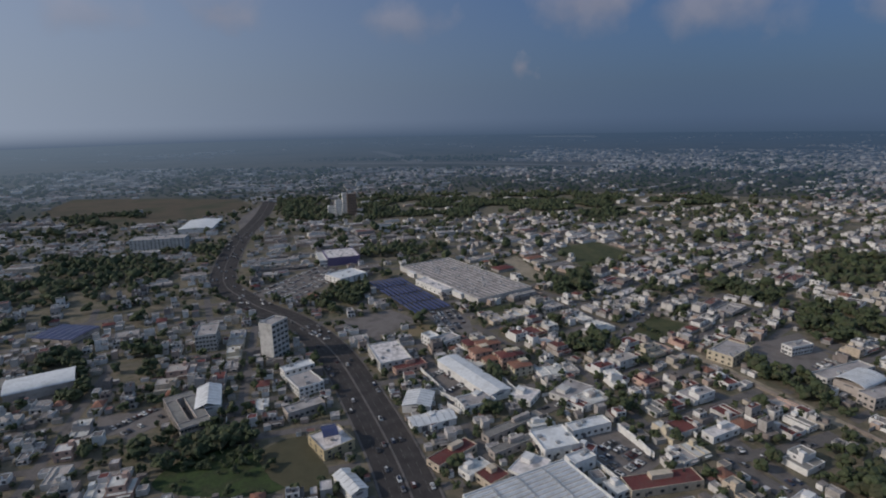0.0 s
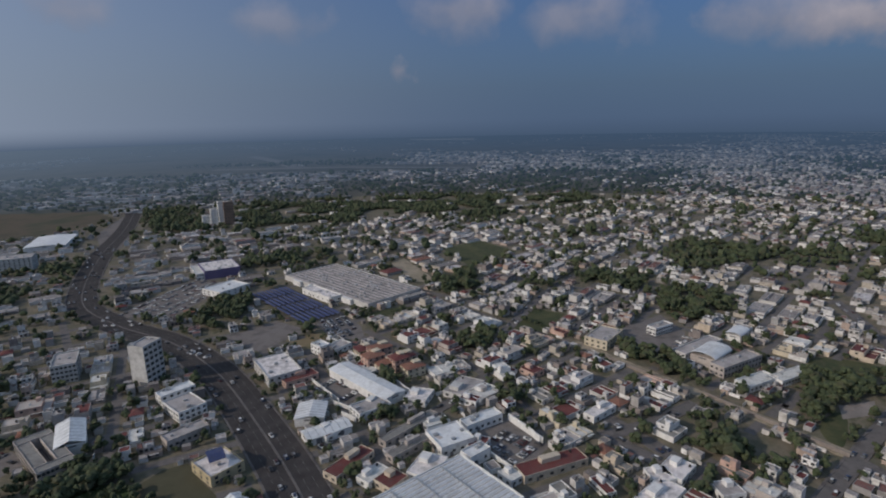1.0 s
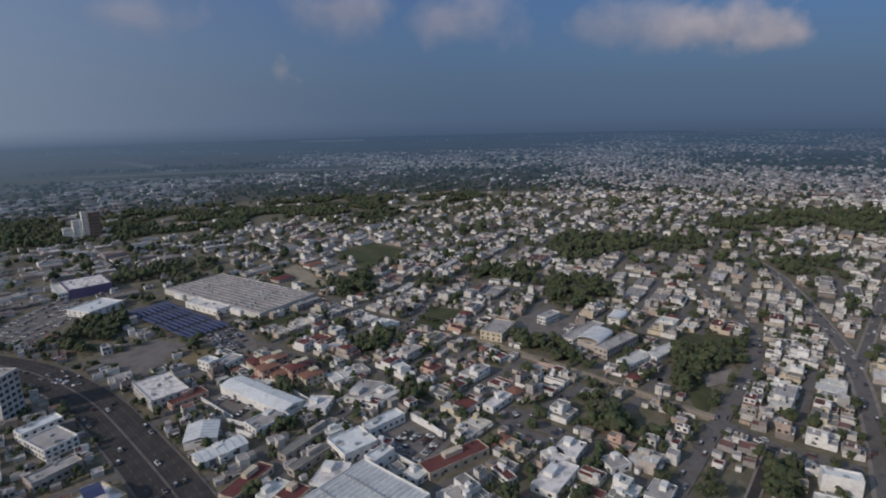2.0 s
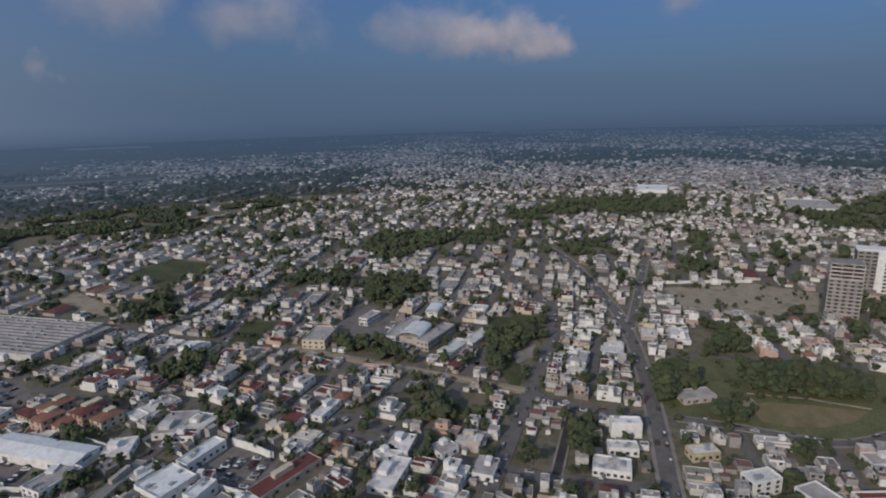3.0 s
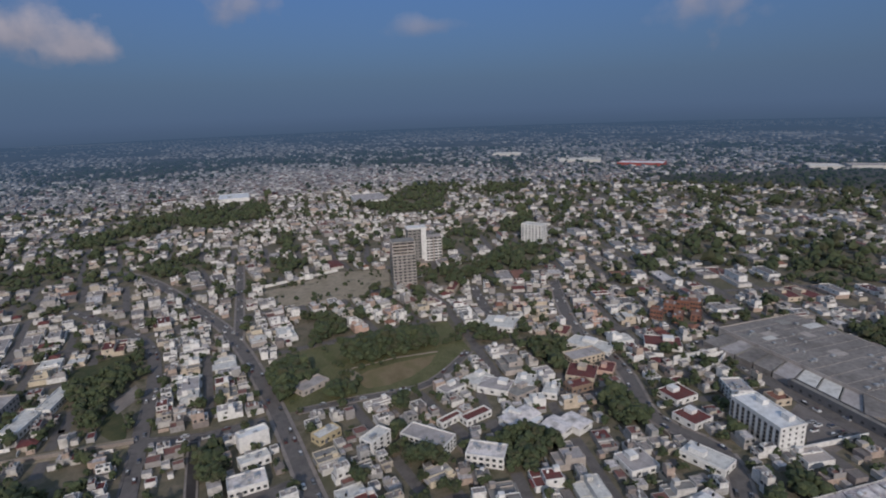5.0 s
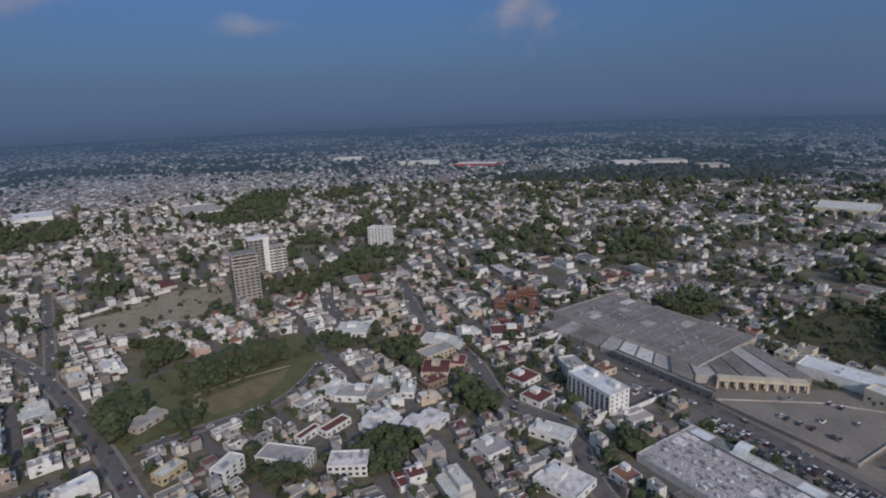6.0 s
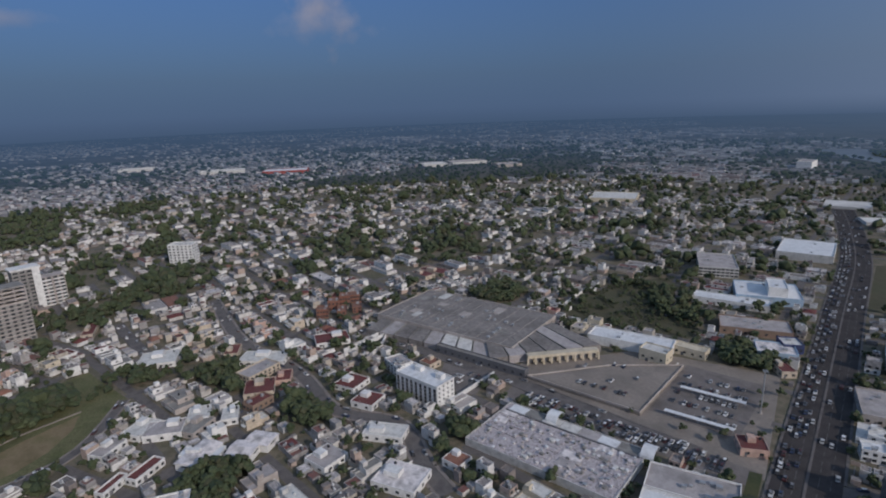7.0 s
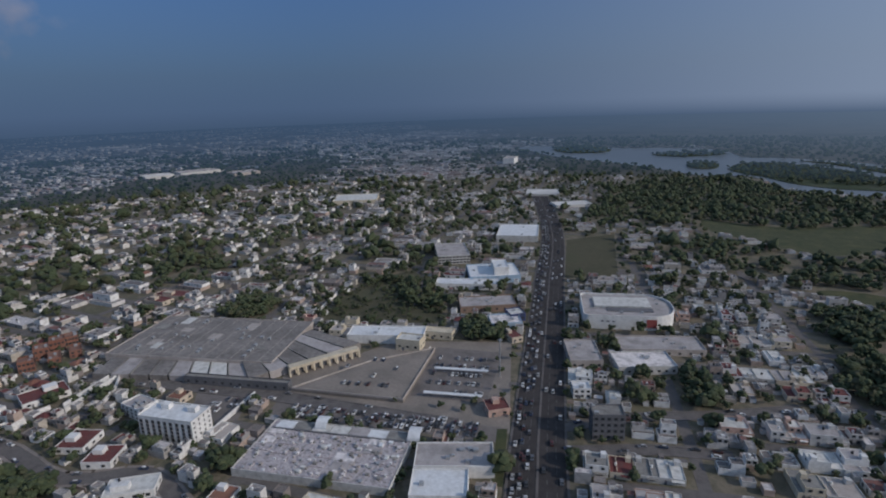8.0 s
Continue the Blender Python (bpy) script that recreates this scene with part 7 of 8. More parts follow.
roof_house(127.6, 181.0, 23.5, 12.2, 3.6, 29.6, "pale_roof", "white", "low white house with wide patched pale flat roof")
wood([(265.4, -3.2), (256.5, -17.4), (237.5, -25.6), (226.8, -14.1), (234.7, -1.4)])
wood([(289.7, -58.5), (284.8, -71.7), (257.4, -66.9), (265.8, -53.7)])
wood([(229.6, -125.1), (214.3, -133), (200.6, -124.5), (213.2, -115.8)])
wood([(24.3, 328.4), (39.1, 321.2), (33.4, 298.3), (21.2, 293.4)])
wood([(86, 291), (104, 287), (100, 274), (88, 276)])
wood([(39.1, 220.9), (47.4, 222.7), (49.9, 216), (42.9, 213.8)])
wood([(21.2, 300.2), (32.1, 293), (26.7, 273.6), (14.6, 278.4)])
wood([(2.2, 283.4), (13.6, 288), (12.1, 264.3), (1.8, 268.7)])
wood([(80.0, 361.5), (101.5, 346.4), (115.0, 374.3), (97.2, 392.0)])
wood([(393.3, 23.7), (390.5, -3), (357.1, -10.4), (362.6, 17.7)])
wood([(351.2, -26.2), (335.2, -43.9), (313.1, -39.8), (322.4, -25.5)])
wood([(365.3, -16.2), (364.8, -37.9), (339.8, -40.8), (335.2, -17.1)])
block("mall_sign_wall", "white facade band of the purple mall", "building", -143.4, 619.1, 8, 40, 6.5, 20, wall="white", roof="roof_pale", floors=2, bays=3, units=0)

# far strips
runway = ribbon([(-388.1, 2071.3), (68.5, 1977.4), (461.9, 1764)], 45, 0.9, 0.4)
tagged(part("runway", runway, "runway", None), "pale straight airfield runway far off with painted haze", "runway", kind="structure")
runway = ribbon([(-340.4, 2820.1), (-210.1, 2446.1), (-98.4, 2046.7)], 60, 0.9, 0.4)
tagged(part("runway", runway, "runway", None), "pale straight airfield runway far off with painted haze", "runway", kind="structure")
block("far_shed", "long pale shed roof far off", "building", 897.2, 4305.3, 497.6, 55, 3.1, -20.0, wall="backdrop_house", roof="backdrop_house", floors=0, units=0)
block("far_shed", "long pale shed roof far off", "building", 891.3, 4144.7, 492.3, 55, 3.1, -36.2, wall="backdrop_house", roof="backdrop_house", floors=0, units=0)
block("far_shed", "long pale shed roof far off", "building", 1926.9, -37.9, 97.0, 55, 3.1, -105.2, wall="backdrop_house", roof="backdrop_house", floors=0, units=0)
block("far_shed", "long pale shed roof far off", "building", 3606.4, 2940.0, 740.7, 55, 3.1, -78.9, wall="backdrop_house", roof="backdrop_house", floors=0, units=0)
block("far_shed", "long pale shed roof far off", "building", 2692.2, -1248.2, 154.4, 55, 3.1, -109.7, wall="backdrop_house", roof="backdrop_house", floors=0, units=0)
block("far_shed", "long pale shed roof far off", "building", 2471.3, -1226.7, 110.6, 55, 3.1, -138.3, wall="backdrop_house", roof="backdrop_house", floors=0, units=0)
block("far_shed", "long pale shed roof far off", "building", 664.0, 1901.0, 143.8, 55, 3.1, -6.0, wall="backdrop_house", roof="backdrop_house", floors=0, units=0)
block("far_shed", "long pale shed roof far off", "building", 399.5, -881.1, 56.0, 55, 3.1, -156.4, wall="backdrop_house", roof="backdrop_house", floors=0, units=0)
block("far_shed", "long pale shed roof far off", "building", 314.4, -799.8, 56.2, 33.1, 3.1, -141.0, wall="backdrop_house", roof="backdrop_house", floors=0, units=0)
roof_house(129.2, -230.6, 11.8, 11.4, 3.86, -134.4, "red_roof", "wall_pink", "low pinkish house with wide dark red flat roof")
roof_house(164.6, -317.0, 8.4, 14.6, 3.92, -123.9, "red_roof", "wall_beige", "low beige house with wide dark red flat roof")
roof_house(92.8, 213.1, 34.1, 9.9, 3.78, 10.4, "red_roof", "wall_beige", "low beige house with wide dark red flat roof")
roof_house(108.2, 193.1, 5.0, 12.4, 3.3, 9.5, "red_roof", "white", "low white house with wide dark red flat roof")
roof_house(166.1, 306.9, 7.9, 15.1, 3.36, 16.1, "red_roof", "white", "low white house with wide dark red flat roof")
roof_house(119.3, 308.6, 10.0, 12.5, 3.42, 26.0, "red_roof", "wall_pink", "low pinkish house with wide dark red flat roof")
roof_house(136.2, 193.8, 10.1, 10.4, 3.48, -0.8, "pale_roof", "white", "low white house with wide patched pale flat roof")
roof_house(158.5, 178.3, 10.7, 9.6, 3.54, -2.8, "grey_roof", "white", "low white house with wide grey flat roof")
roof_house(137.2, 251.6, 19.4, 7.1, 3.6, 25.8, "pale_roof", "white", "low white house with wide patched pale flat roof")
roof_house(81.3, 286.0, 11.9, 12.0, 3.66, 26.4, "roof_pale", "concrete", "low bare concrete house with wide pale flat roof")
boundary_wall([(87, 258.9), (96.8, 233.1)], 3.5, "white", "long white boundary wall round a yard")
boundary_wall([(119.3, 275.7), (124.4, 249.6)], 2.4, "white", "long white boundary wall round a yard")
boundary_wall([(336.8, -106.6), (351.4, -139.8)], 3, "white", "long white boundary wall round a yard")

wood([(289.3, -53.6), (288, -72.6), (262.4, -74.1), (260.5, -52.4)])
wood([(-289, 358.9), (-270, 372.3), (-214.1, 307.4), (-219.2, 294.1), (-254.8, 316.2)])
wood([(-226.8, 347.1), (-214, 374.6), (-191.1, 337), (-202.4, 314.1)])
wood([(-157.2, 252), (-122.9, 246), (-131.4, 228.3), (-152.6, 233.2)])
tree(156.8, -281.4, 0.5)
tree(147.2, -269.6, 0.5)
tree(140.7, -249.6, 0.5)
tree(132.4, -243.7, 0.5)
tree(133.4, -231.5, 0.5)
tree(142.9, -229.7, 0.5)
tree(180.9, -209.3, 0.5)
tree(156.2, -217.5, 0.5)
tree(144.0, -221.0, 0.5)
wood([(206.2, -315.4), (181, -342.3), (163.8, -313.9), (189.6, -296.7)])
light_mast(145.3, -264.0, 24)
block("shop_building", "bright blue corner shop", "shop", 180.0, -350.8, 11.8, 13.3, 5.5, -131.0, wall="blue", roof="roof_pale", floors=1, bays=3, units=1)


# ---- the town's fabric: rows of houses on side streets ----
ZONES = [  # x, y, street angle, block depth, share of gardens, share of red roofs
    (74, 283, 15, 38, 0.22, 0.15),
    (135, 283, 25, 38, 0.25, 0.5),
    (-148, 308, 15, 40, 0.52, 0.12),
    (-308, 406, 25, 40, 0.64, 0.12),
    (197, 467, 40, 34, 0.4, 0.25),
    (344, 492, 40, 34, 0.48, 0.12),
    (184, 246, 27, 36, 0.28, 0.2),
    (123, 369, 30, 36, 0.25, 0.35),
    (295, 221, 29, 36, 0.22, 0.12),
    (418, 320, 35, 36, 0.34, 0.12),
    (418, 160, 33, 36, 0.32, 0.12),
    (246, 74, 35, 38, 0.38, 0.12),
    (344, -25, 20, 36, 0.45, 0.12),
    (246, -37, 15, 36, 0.4, 0.12),
    (455, -74, 10, 36, 0.52, 0.3),
    (369, -369, 22, 36, 0.51, 0.12),
    (554, -246, 10, 36, 0.62, 0.12),
    (25, -283, 22, 40, 0.6, 0.12),
    (-25, -418, 22, 40, 0.55, 0.12),
    (517, 529, 35, 36, 0.42, 0.12),
    (676, 308, 25, 36, 0.34, 0.12),
    (689, 62, 12, 36, 0.48, 0.12),
    (148, 689, 30, 36, 0.62, 0.12),
    (-98, 738, 20, 38, 0.61, 0.12),
    (-394, 738, 15, 38, 0.66, 0.12),
    (369, 861, 35, 36, 0.6, 0.12),
    (800, 615, 30, 36, 0.31, 0.12),
    (922, 184, 20, 36, 0.28, 0.12),
    (886, -184, 5, 36, 0.6, 0.12),
    (676, -492, 15, 36, 0.62, 0.12),
    (406, -676, 20, 36, 0.62, 0.12),
    (184, -689, 22, 36, 0.64, 0.12),
    (1009, 861, 30, 36, 0.31, 0.12),
    (-246, 1046, 20, 38, 0.76, 0.12),
    (74, 49, 15, 38, 0.3, 0.12),
]
ZONE_X = np.array([q[0] for q in ZONES])
ZONE_Y = np.array([q[1] for q in ZONES])


def zone_of(x, y):
    return int(np.argmin((ZONE_X - x) ** 2 + (ZONE_Y - y) ** 2))


def in_view(x, y, spare=0.0):
    """Whether the place lies on the side of the town that the flight looks over."""
    bearing = math.degrees(math.atan2(x, y))
    return -44 - spare < bearing < 180 or bearing < -170 + spare


for k, q in enumerate(ROADS[2:]):       # cars parked along the kerbs
    if q[2] >= 4.5 and k != 2:
        traffic(q[1], (-q[2] / 2 + 1.1, q[2] / 2 - 1.1), 22, 50 + k, 0.0, 1.0, q[5])
SEGMENTS = np.array([(x0, y0, x1, y1, math.atan2(y1 - y0, x1 - x0)) for q in ROADS for (x0, y0), (x1, y1) in zip(q[1], q[1][1:])])


def doubles_road(x, y, a):
    """Whether a side street here would only run along a street that is there already."""
    near = np.hypot((SEGMENTS[:, 0] + SEGMENTS[:, 2]) / 2 - x, (SEGMENTS[:, 1] + SEGMENTS[:, 3]) / 2 - y) < 24
    return bool(np.any(near & (np.abs(np.sin(SEGMENTS[:, 4] - a)) < 0.6)))


finish_roads()
TAKEN[TAKEN == 5] = 1
lots, lanes = [], Geo()
rng_fill = random.Random(21)


def lane_piece(x, y, w, d, z, a, way):
    if math.hypot(x, y) > 560 and noise.noise(Vector((x * 0.004, y * 0.004, 1.5 if way == a else 6.5))) > -0.05:
        return False
    if code_at(x, y) == 0 and not (math.hypot(x, y) < 650 and doubles_road(x, y, way)):
        v, f = box(x, y, 0.02, w, d, z, a)
        lanes.add(v, f[:5], "street")
        return True
    return False


pieces = []
for index, (zx, zy, deg, pitch, green, red) in enumerate(ZONES):
    a = radians(deg)
    reach = 520
    for row in np.arange(-reach, reach, pitch):
        u = -float(reach)
        while u < reach:
            lot = rng_fill.choice([rng_fill.uniform(6.5, 12.0), rng_fill.uniform(8, 19.0)])
            if math.hypot(*turn(zx, zy, a, u, row)) > 470:
                lot = rng_fill.uniform(9, 30)
            u += lot
            if (u // 90) != ((u - lot) // 90):
                u += 7
            for half in (-1, 1):
                deep = pitch / 2 - 3.9
                x, y = turn(zx, zy, a, u - lot / 2, row + half * (deep / 2 + 0.3))
                r = math.hypot(x, y)
                if r > 1180 or not in_view(x, y, 3) or zone_of(x, y) != index:
                    continue
                lots.append((x, y, lot, deep, a if half < 0 else a + math.pi, green, red, r))
        for u in np.arange(-reach, reach, 5.0):
            x, y = turn(zx, zy, a, float(u), row + pitch / 2)
            if math.hypot(x, y) < 1180 and in_view(x, y, 3) and zone_of(x, y) == index and lane_piece(x, y, 5.1, 5.6, 0.071, a, a):
                pieces.append((x, y, 5.0, 5.4, a))
    for u in np.arange(-reach, reach, 90.0):
        for row in np.arange(-reach, reach, 5.0):
            x, y = turn(zx, zy, a, float(u) + 3.0, float(row))
            if math.hypot(x, y) < 1180 and in_view(x, y, 3) and zone_of(x, y) == index and lane_piece(x, y, 5.6, 5.1, 0.064, a, a + math.pi / 2):
                pieces.append((x, y, 5.4, 5.0, a))
for q in pieces:
    take_rect(*q, 1, 0)
tagged(new("side_streets", lanes.mesh("side_streets")), "worn grey side streets between the houses", "road", kind="structure")

SPOTS = [(u, v) for u in (-0.46, -0.2, 0, 0.2, 0.46) for v in (-0.46, -0.2, 0, 0.2, 0.46)]


def fits(x, y, w, d, a):
    return not any(code_at(*turn(x, y, a, u * w, v * d)) for u, v in SPOTS)


things_left = 200


def settle(x, y, w, d, a, red, r):
    global things_left
    take_rect(x, y, w, d, a, 4, -0.3)
    if r > 190 and things_left > 0:
        things_left -= 1
        house(x, y, w, d, a, rng_fill, red=red)
    else:
        house_mass(x, y, w, d, a, rng_fill, r < 620, red)


# old broad trees that stand singly and in groves between the rows
for k in range(9000):
    b, r = radians(rng_fill.uniform(-46, 190)), math.sqrt(rng_fill.uniform(190 ** 2, 1180 ** 2))
    x, y = r * math.sin(b), r * math.cos(b)
    far = min(1.0, max(0.0, (r - 260) / 350))
    south = min(1.0, max(0.0, (math.degrees(b) - 62) / 30))
    grove = noise.noise(Vector((x * 0.009, y * 0.009, 4.4))) + 0.5 * noise.noise(Vector((x * 0.03, y * 0.03, 9.2)))
    if code_at(x, y) == 0 and rng_fill.random() < (0.05 + 0.04 * far + 0.17 * south) * (0.4 + 2.6 * max(0.0, grove)):
        size = rng_fill.uniform(0.9, 1.5) + 0.35 * far
        take_rect(x, y, 5 * size, 5 * size, 0.0, 4, 0)
        tree(x, y, size)

lots.sort(key=lambda q: q[7])
spare = []
for x, y, w, d, a, green, red, r in lots:
    g = noise.noise(Vector((x * 0.012, y * 0.012, 3.1))) * 0.3 + noise.noise(Vector((x * 0.004, y * 0.004, 7.7))) * 0.5 + green
    if rng_fill.random() < g:
        spare.append((x, y, w, d, a, red, r))
        continue
    hw, hd = w - rng_fill.choice([0.06, 0.06, 0.1, 1.0]), d * rng_fill.uniform(0.72, 1.0)
    hx, hy = turn(x, y, a, 0, -(d - hd) / 2 + 0.8)
    if r > 600:
        hx, hy = hx + rng_fill.uniform(-0.8, 0.8), hy + rng_fill.uniform(-1.2, 1.2)
    if fits(hx, hy, hw, hd, a):
        settle(hx, hy, hw, hd, a, red, r)
        bx, by = turn(x, y, a, rng_fill.uniform(-0.3, 0.3) * w, d / 2 - 2)
        if d - hd > 3.5 and code_at(bx, by) == 0:
            if rng_fill.random() < 0.1 + green:
                tree(bx, by, rng_fill.uniform(0.35, 0.65))
            elif r < 600 and fits(bx, by, w * 0.5, 3.0, a):
                v, f = box(bx, by, 0, w * 0.5, 3.0, 2.6, a)
                MASS.add(v, f[:5], ["wall"] * 4 + ["roof"])
    else:
        spare.append((x, y, w, d, a, red, r))
# what is left over takes smaller houses and garden trees
for x, y, w, d, a, red, r in spare:
    done = False
    for k in range(3):
        px, py = x + rng_fill.uniform(-5, 5), y + rng_fill.uniform(-6, 6)
        sw, sd = rng_fill.uniform(5, 8), rng_fill.uniform(5.5, 9)
        if rng_fill.random() < (0.4 if r < 420 else 0.36 if ZONES[zone_of(x, y)][4] < 0.41 else 0.14) and fits(px, py, sw, sd, a):
            settle(px, py, sw, sd, a, red, r)
            done = True
    for k in range(1 if r < 450 or rng_fill.random() < 0.5 else 0):
        px, py = x + rng_fill.uniform(-6, 6), y + rng_fill.uniform(-7, 7)
        if code_at(px, py) == 0:
            tree(px, py, rng_fill.uniform(0.4, 1.0) + (0.15 if r > 420 else 0))

# odd corners between the streets
for k in range(34000):
    b, r = radians(rng_fill.uniform(-46, 190)), math.sqrt(rng_fill.uniform(150 ** 2, 960 ** 2))
    x, y = r * math.sin(b), r * math.cos(b)
    if code_at(x, y) or noise.noise(Vector((x * 0.02, y * 0.02, 8.1))) > 0.3:
        continue
    zone = ZONES[zone_of(x, y)]
    if r > 420 and rng_fill.random() < 1.4 * zone[4] - 0.1:
        continue
    a = radians(zone[2] + rng_fill.choice([0, 90]))
    w, d = rng_fill.uniform(5.5, 9), rng_fill.uniform(6, 11)
    if fits(x, y, w, d, a):
        settle(x, y, w, d, a, zone[5], 999 if r > 620 else r)
for k in range(14000):
    b, r = radians(rng_fill.uniform(-46, 190)), math.sqrt(rng_fill.uniform(150 ** 2, 520 ** 2))
    x, y = r * math.sin(b), r * math.cos(b)
    if code_at(x, y) == 0:
        zone = ZONES[zone_of(x, y)]
        a = radians(zone[2] + rng_fill.choice([0, 90]))
        w, d = rng_fill.uniform(3.5, 6), rng_fill.uniform(3.5, 7)
        if fits(x, y, w, d, a):
            take_rect(x, y, w, d, a, 4, 0.2)
            v, f = shell(x, y, 0, w, d, rng_fill.choice([2.4, 2.6, 2.8, 5.2]), a, 0.3, 0.2)
            MASS.add(v, f, ["wall"] * 12 + ["red_roof" if rng_fill.random() < zone[5] * 0.5 else "roof"])
# sheds, porches and yard walls fill the last corners
for k in range(30000):
    b, r = radians(rng_fill.uniform(-46, 190)), math.sqrt(rng_fill.uniform(150 ** 2, 500 ** 2))
    x, y = r * math.sin(b), r * math.cos(b)
    if code_at(x, y) == 0 and noise.noise(Vector((x * 0.02, y * 0.02, 6.6))) < 0.25:
        zone = ZONES[zone_of(x, y)]
        a = radians(zone[2] + rng_fill.choice([0, 90]))
        w, d = rng_fill.uniform(2.0, 4.2), rng_fill.uniform(2.4, 5.0)
        if fits(x, y, w, d, a):
            take_rect(x, y, w, d, a, 4, 0.3)
            pick = rng_fill.random()
            if pick < 0.6:
                v, f = box(x, y, 0, w, d, rng_fill.choice([2.2, 2.4, 2.6]), a)
                MASS.add(v, f[:5], ["wall"] * 4 + ["roof"])
            elif pick < 0.8:
                v, f = box(x, y, 0, w + 2.5, 0.2, 2.0, a)
                MASS.add(v, f[:5], "wall")
            else:
                tree(x, y, rng_fill.uniform(0.3, 0.6))
# shrubs on the lawns and rough lots
for poly in OPENS:
    xs, ys = [p[0] for p in poly], [p[1] for p in poly]
    if math.hypot(sum(xs) / len(xs), sum(ys) / len(ys)) > 520:
        continue
    for k in range(int((max(xs) - min(xs)) * (max(ys) - min(ys)) / 60)):
        x, y = rng_fill.uniform(min(xs), max(xs)), rng_fill.uniform(min(ys), max(ys))
        if code_at(x, y) == 3 and not bool(inside(PITCH, np.array(x), np.array(y))) and noise.noise(Vector((x * 0.06, y * 0.06, 3.3))) > 0.2:
            tree(x, y, rng_fill.uniform(0.3, 0.7))
# garden trees in the gaps
for k in range(24000):
    b, r = radians(rng_fill.uniform(-46, 190)), math.sqrt(rng_fill.uniform(150 ** 2, 1100 ** 2))
    x, y = r * math.sin(b), r * math.cos(b)
    if code_at(x, y) == 0 and noise.noise(Vector((x * 0.015, y * 0.015, 2.4))) > (-0.3 if r < 450 else -0.02):
        tree(x, y, rng_fill.uniform(0.4, 0.95) + (0.1 if r > 450 else 0))

# woods near the town
for poly in WOODS + SCRUBS:
    xs, ys = [p[0] for p in poly], [p[1] for p in poly]
    cx, cy = sum(xs) / len(xs), sum(ys) / len(ys)
    r = math.hypot(cx, cy)
    if r > 1500:
        continue
    step = 3.3 if code_at(cx, cy) == 6 else 4.6 if r < 560 else 7.0
    for gx in np.arange(min(xs), max(xs), step):
        for gy in np.arange(min(ys), max(ys), step):
            x, y = gx + rng_fill.uniform(-2.4, 2.4), gy + rng_fill.uniform(-2.4, 2.4)
            if math.hypot(x, y) < 1165 and code_at(x, y) in (2, 6):
                if code_at(x, y) == 6 or noise.noise(Vector((x * 0.045, y * 0.045, 1.7))) > -0.22:
                    tree(x, y, rng_fill.uniform(1.2, 1.6) if code_at(x, y) == 6 else rng_fill.uniform(0.75, 1.25))
            elif code_at(x, y) == 7 and math.hypot(x, y) < 1165:
                if noise.noise(Vector((x * 0.02, y * 0.02, 5.2))) > 0.0:
                    tree(x, y, rng_fill.uniform(0.6, 1.1))
                elif r < 560 and noise.noise(Vector((x * 0.07, y * 0.07, 8.2))) > -0.1:
                    tree(x, y, rng_fill.uniform(0.22, 0.55))
                elif rng_fill.random() < (0.003 if r < 560 else 0.012):
                    a = radians(ZONES[zone_of(x, y)][2])
                    house_mass(x, y, rng_fill.uniform(9, 26), rng_fill.uniform(7, 12), a, rng_fill, False)

# ---- the far town ----
FAR, HORIZON = Geo(), Geo()
far_rng = np.random.default_rng(4)


def far_cover(x, y):
    """How thick the houses stand far off: open country to the north-west and along the river."""
    bearing, r = math.degrees(math.atan2(x, y)), math.hypot(x, y)
    n = noise.noise(Vector((x * 0.0016, y * 0.0016, 0.3))) + 0.8 * noise.noise(Vector((x * 0.007, y * 0.007, 5.3)))
    town = 0.52
    edge = bearing + 9 * noise.noise(Vector((x * 0.003, y * 0.003, 9.1)))
    thick = min(1.0, max(0.0, (edge - 22) / 20))
    if edge < 8:
        town = 0.36 if r < 1900 else 0.1 if r < 2300 else -0.2
    elif r < 1750:
        town = 0.1 + 0.42 * thick
    elif r > 2700:
        town = -0.25 + 0.7 * thick
    if edge > 142 or edge < -160:
        past = edge % 360 - 142
        town -= 0.03 * past + 0.00035 * min(past, 14.0) / 14.0 * max(0.0, r - 1200)
    if r > 3000:
        town *= 0.75
    return town - 0.04 + 0.85 * n


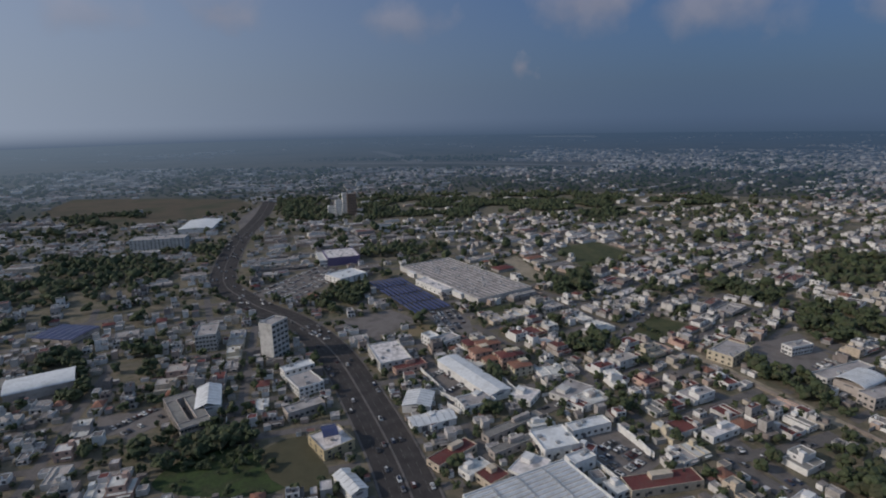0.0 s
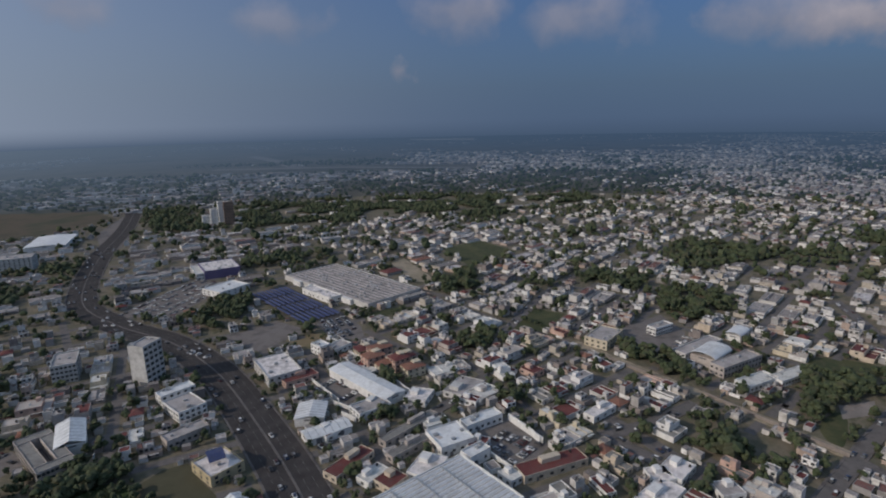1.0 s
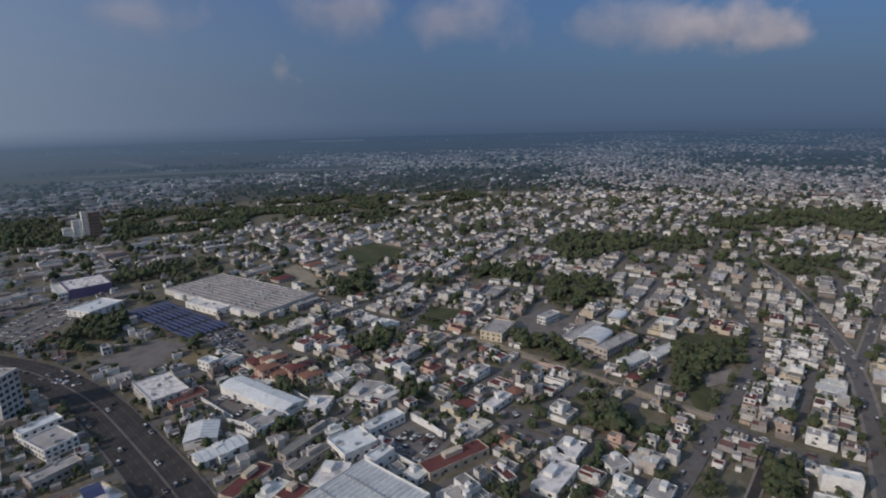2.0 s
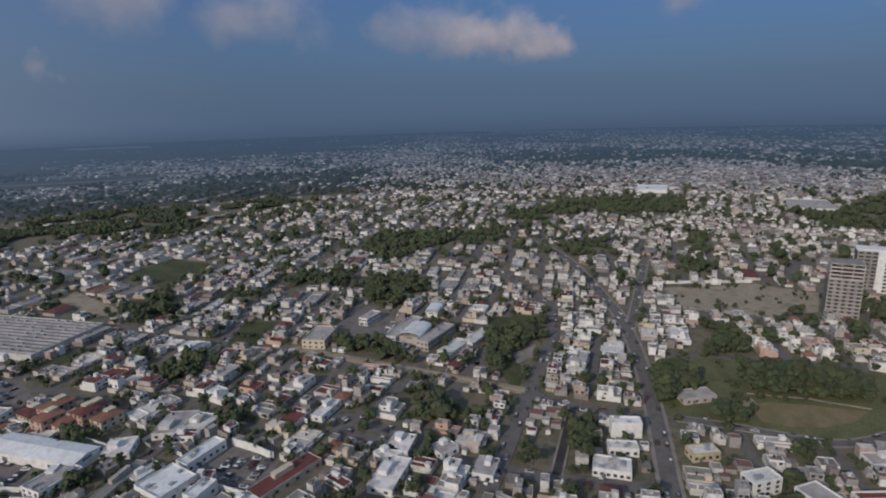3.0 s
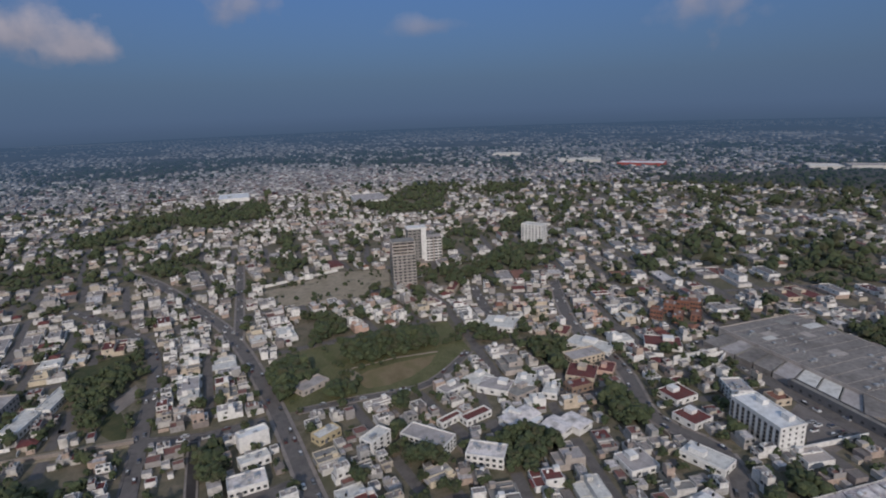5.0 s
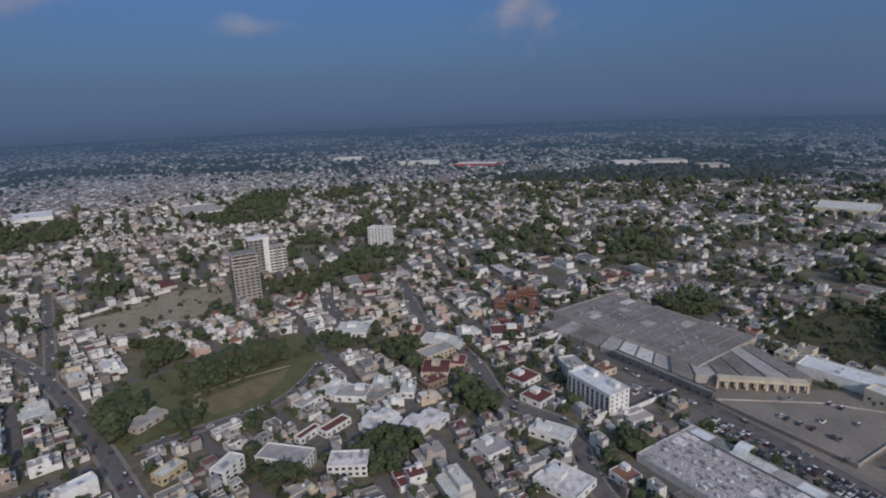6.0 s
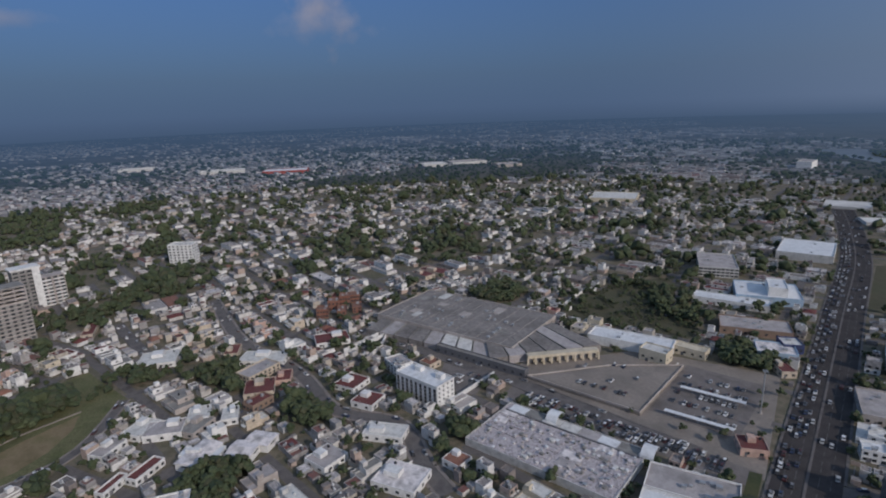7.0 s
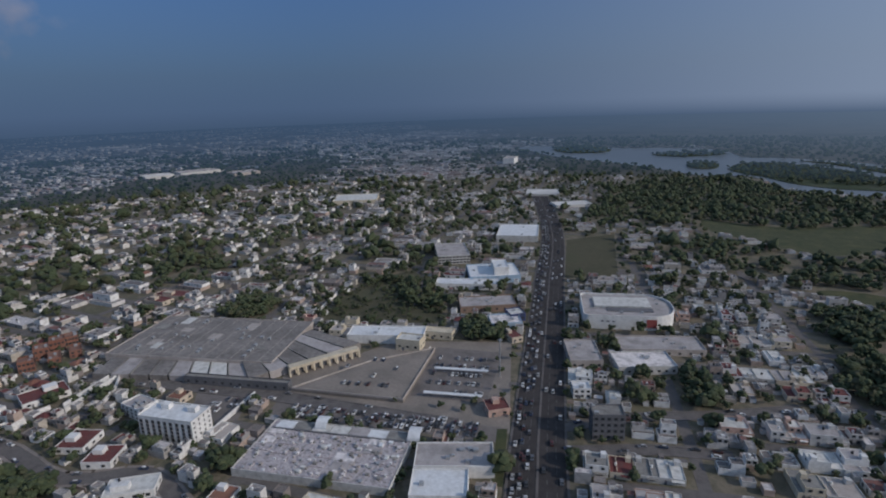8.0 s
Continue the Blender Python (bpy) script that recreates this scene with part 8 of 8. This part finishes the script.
FAR_CELL = 10.0
FX, FY = np.meshgrid(np.arange(1000) * FAR_CELL - 4995, np.arange(1000) * FAR_CELL - 4995, indexing="ij")
FAR_CODE = np.zeros((1000, 1000), np.uint8)
for polys, code in ((SCRUBS, 7), (OPENS, 3), (WATERS, 1), (WOODS, 2)):
    for poly in polys:
        if max(math.hypot(*p) for p in poly) > 1100:
            FAR_CODE[inside(poly, FX, FY)] = code
r = 1165.0
while r < 4700:
    ring = 12.5 if r < 1600 else 17.0 if r < 2400 else 27.0
    step = ring
    n = int(2 * math.pi * r / step)
    for i in range(n):
        b = 2 * math.pi * (i + far_rng.uniform(-0.35, 0.35)) / n
        rr = r + far_rng.uniform(-0.4, 0.4) * ring
        x, y = rr * math.sin(b), rr * math.cos(b)
        if not in_view(x, y, 3):
            continue
        code = FAR_CODE[min(999, max(0, int((x + 5000) / FAR_CELL))), min(999, max(0, int((y + 5000) / FAR_CELL)))]
        if code == 1:
            continue
        open_here, wood_here = code == 3, code == 2
        cover = -1 if wood_here or open_here else 0.07 if code == 7 else far_cover(x, y)
        pick = far_rng.random()
        if pick < cover * 0.95:
            a = radians(ZONES[zone_of(x * 0.5, y * 0.5)][2]) + far_rng.uniform(-0.1, 0.1)
            grow = 1.0 if r < 1600 else 1.2 if r < 2400 else 1.5
            v, f = box(x, y, 0, (7 + 30 * far_rng.random() ** 2) * grow, far_rng.uniform(5, 10) * grow, far_rng.choice([2.8, 3.0, 3.2, 3.3, 5.6]), a)
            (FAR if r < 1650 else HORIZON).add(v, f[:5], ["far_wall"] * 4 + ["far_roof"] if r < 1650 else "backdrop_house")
        elif not open_here and r < 2300 and far_rng.random() < (0.8 if wood_here else 0.38):
            tree(x, y, far_rng.uniform(0.8, 1.4) * (1.0 if r < 1600 else 1.4))
    r += ring
ring_v, ring_f = [], []
RING = (1200, 1400, 1650, 1950, 2400, 3000, 3800, 4985)
for k, rad in enumerate(RING):
    for i in range(96):
        ring_v.append((rad * math.cos(2 * math.pi * i / 96), rad * math.sin(2 * math.pi * i / 96), 0.02 + 0.01 * k))
for k in range(len(RING) - 1):
    for i in range(96):
        j = (i + 1) % 96
        ring_f.append((k * 96 + i, (k + 1) * 96 + i, (k + 1) * 96 + j, k * 96 + j))
# the plain's haze is emission in its material
me = bpy.data.meshes.new("backdrop")
me.from_pydata(ring_v, [], ring_f)
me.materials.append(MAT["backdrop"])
tagged(new("backdrop", me), "wooded plain at the horizon with painted haze", "distance", kind="structure")
tagged(new("horizon_town", HORIZON.mesh("horizon_town")), "pale specks of houses with painted haze near the horizon", "houses", kind="stuff")
tagged(new("far_town", FAR.mesh("far_town")), "pale houses of the far town with painted haze", "houses", kind="stuff")
tagged(new("town_houses", MASS.mesh("town_houses")), "white, grey and red-roofed town houses in rows", "houses", kind="stuff")
if CAR_MASS.verts:
    tagged(new("parked_cars", CAR_MASS.mesh("parked_cars")), "cars parked in rows on the lots", "cars", kind="stuff")
plant_trees()
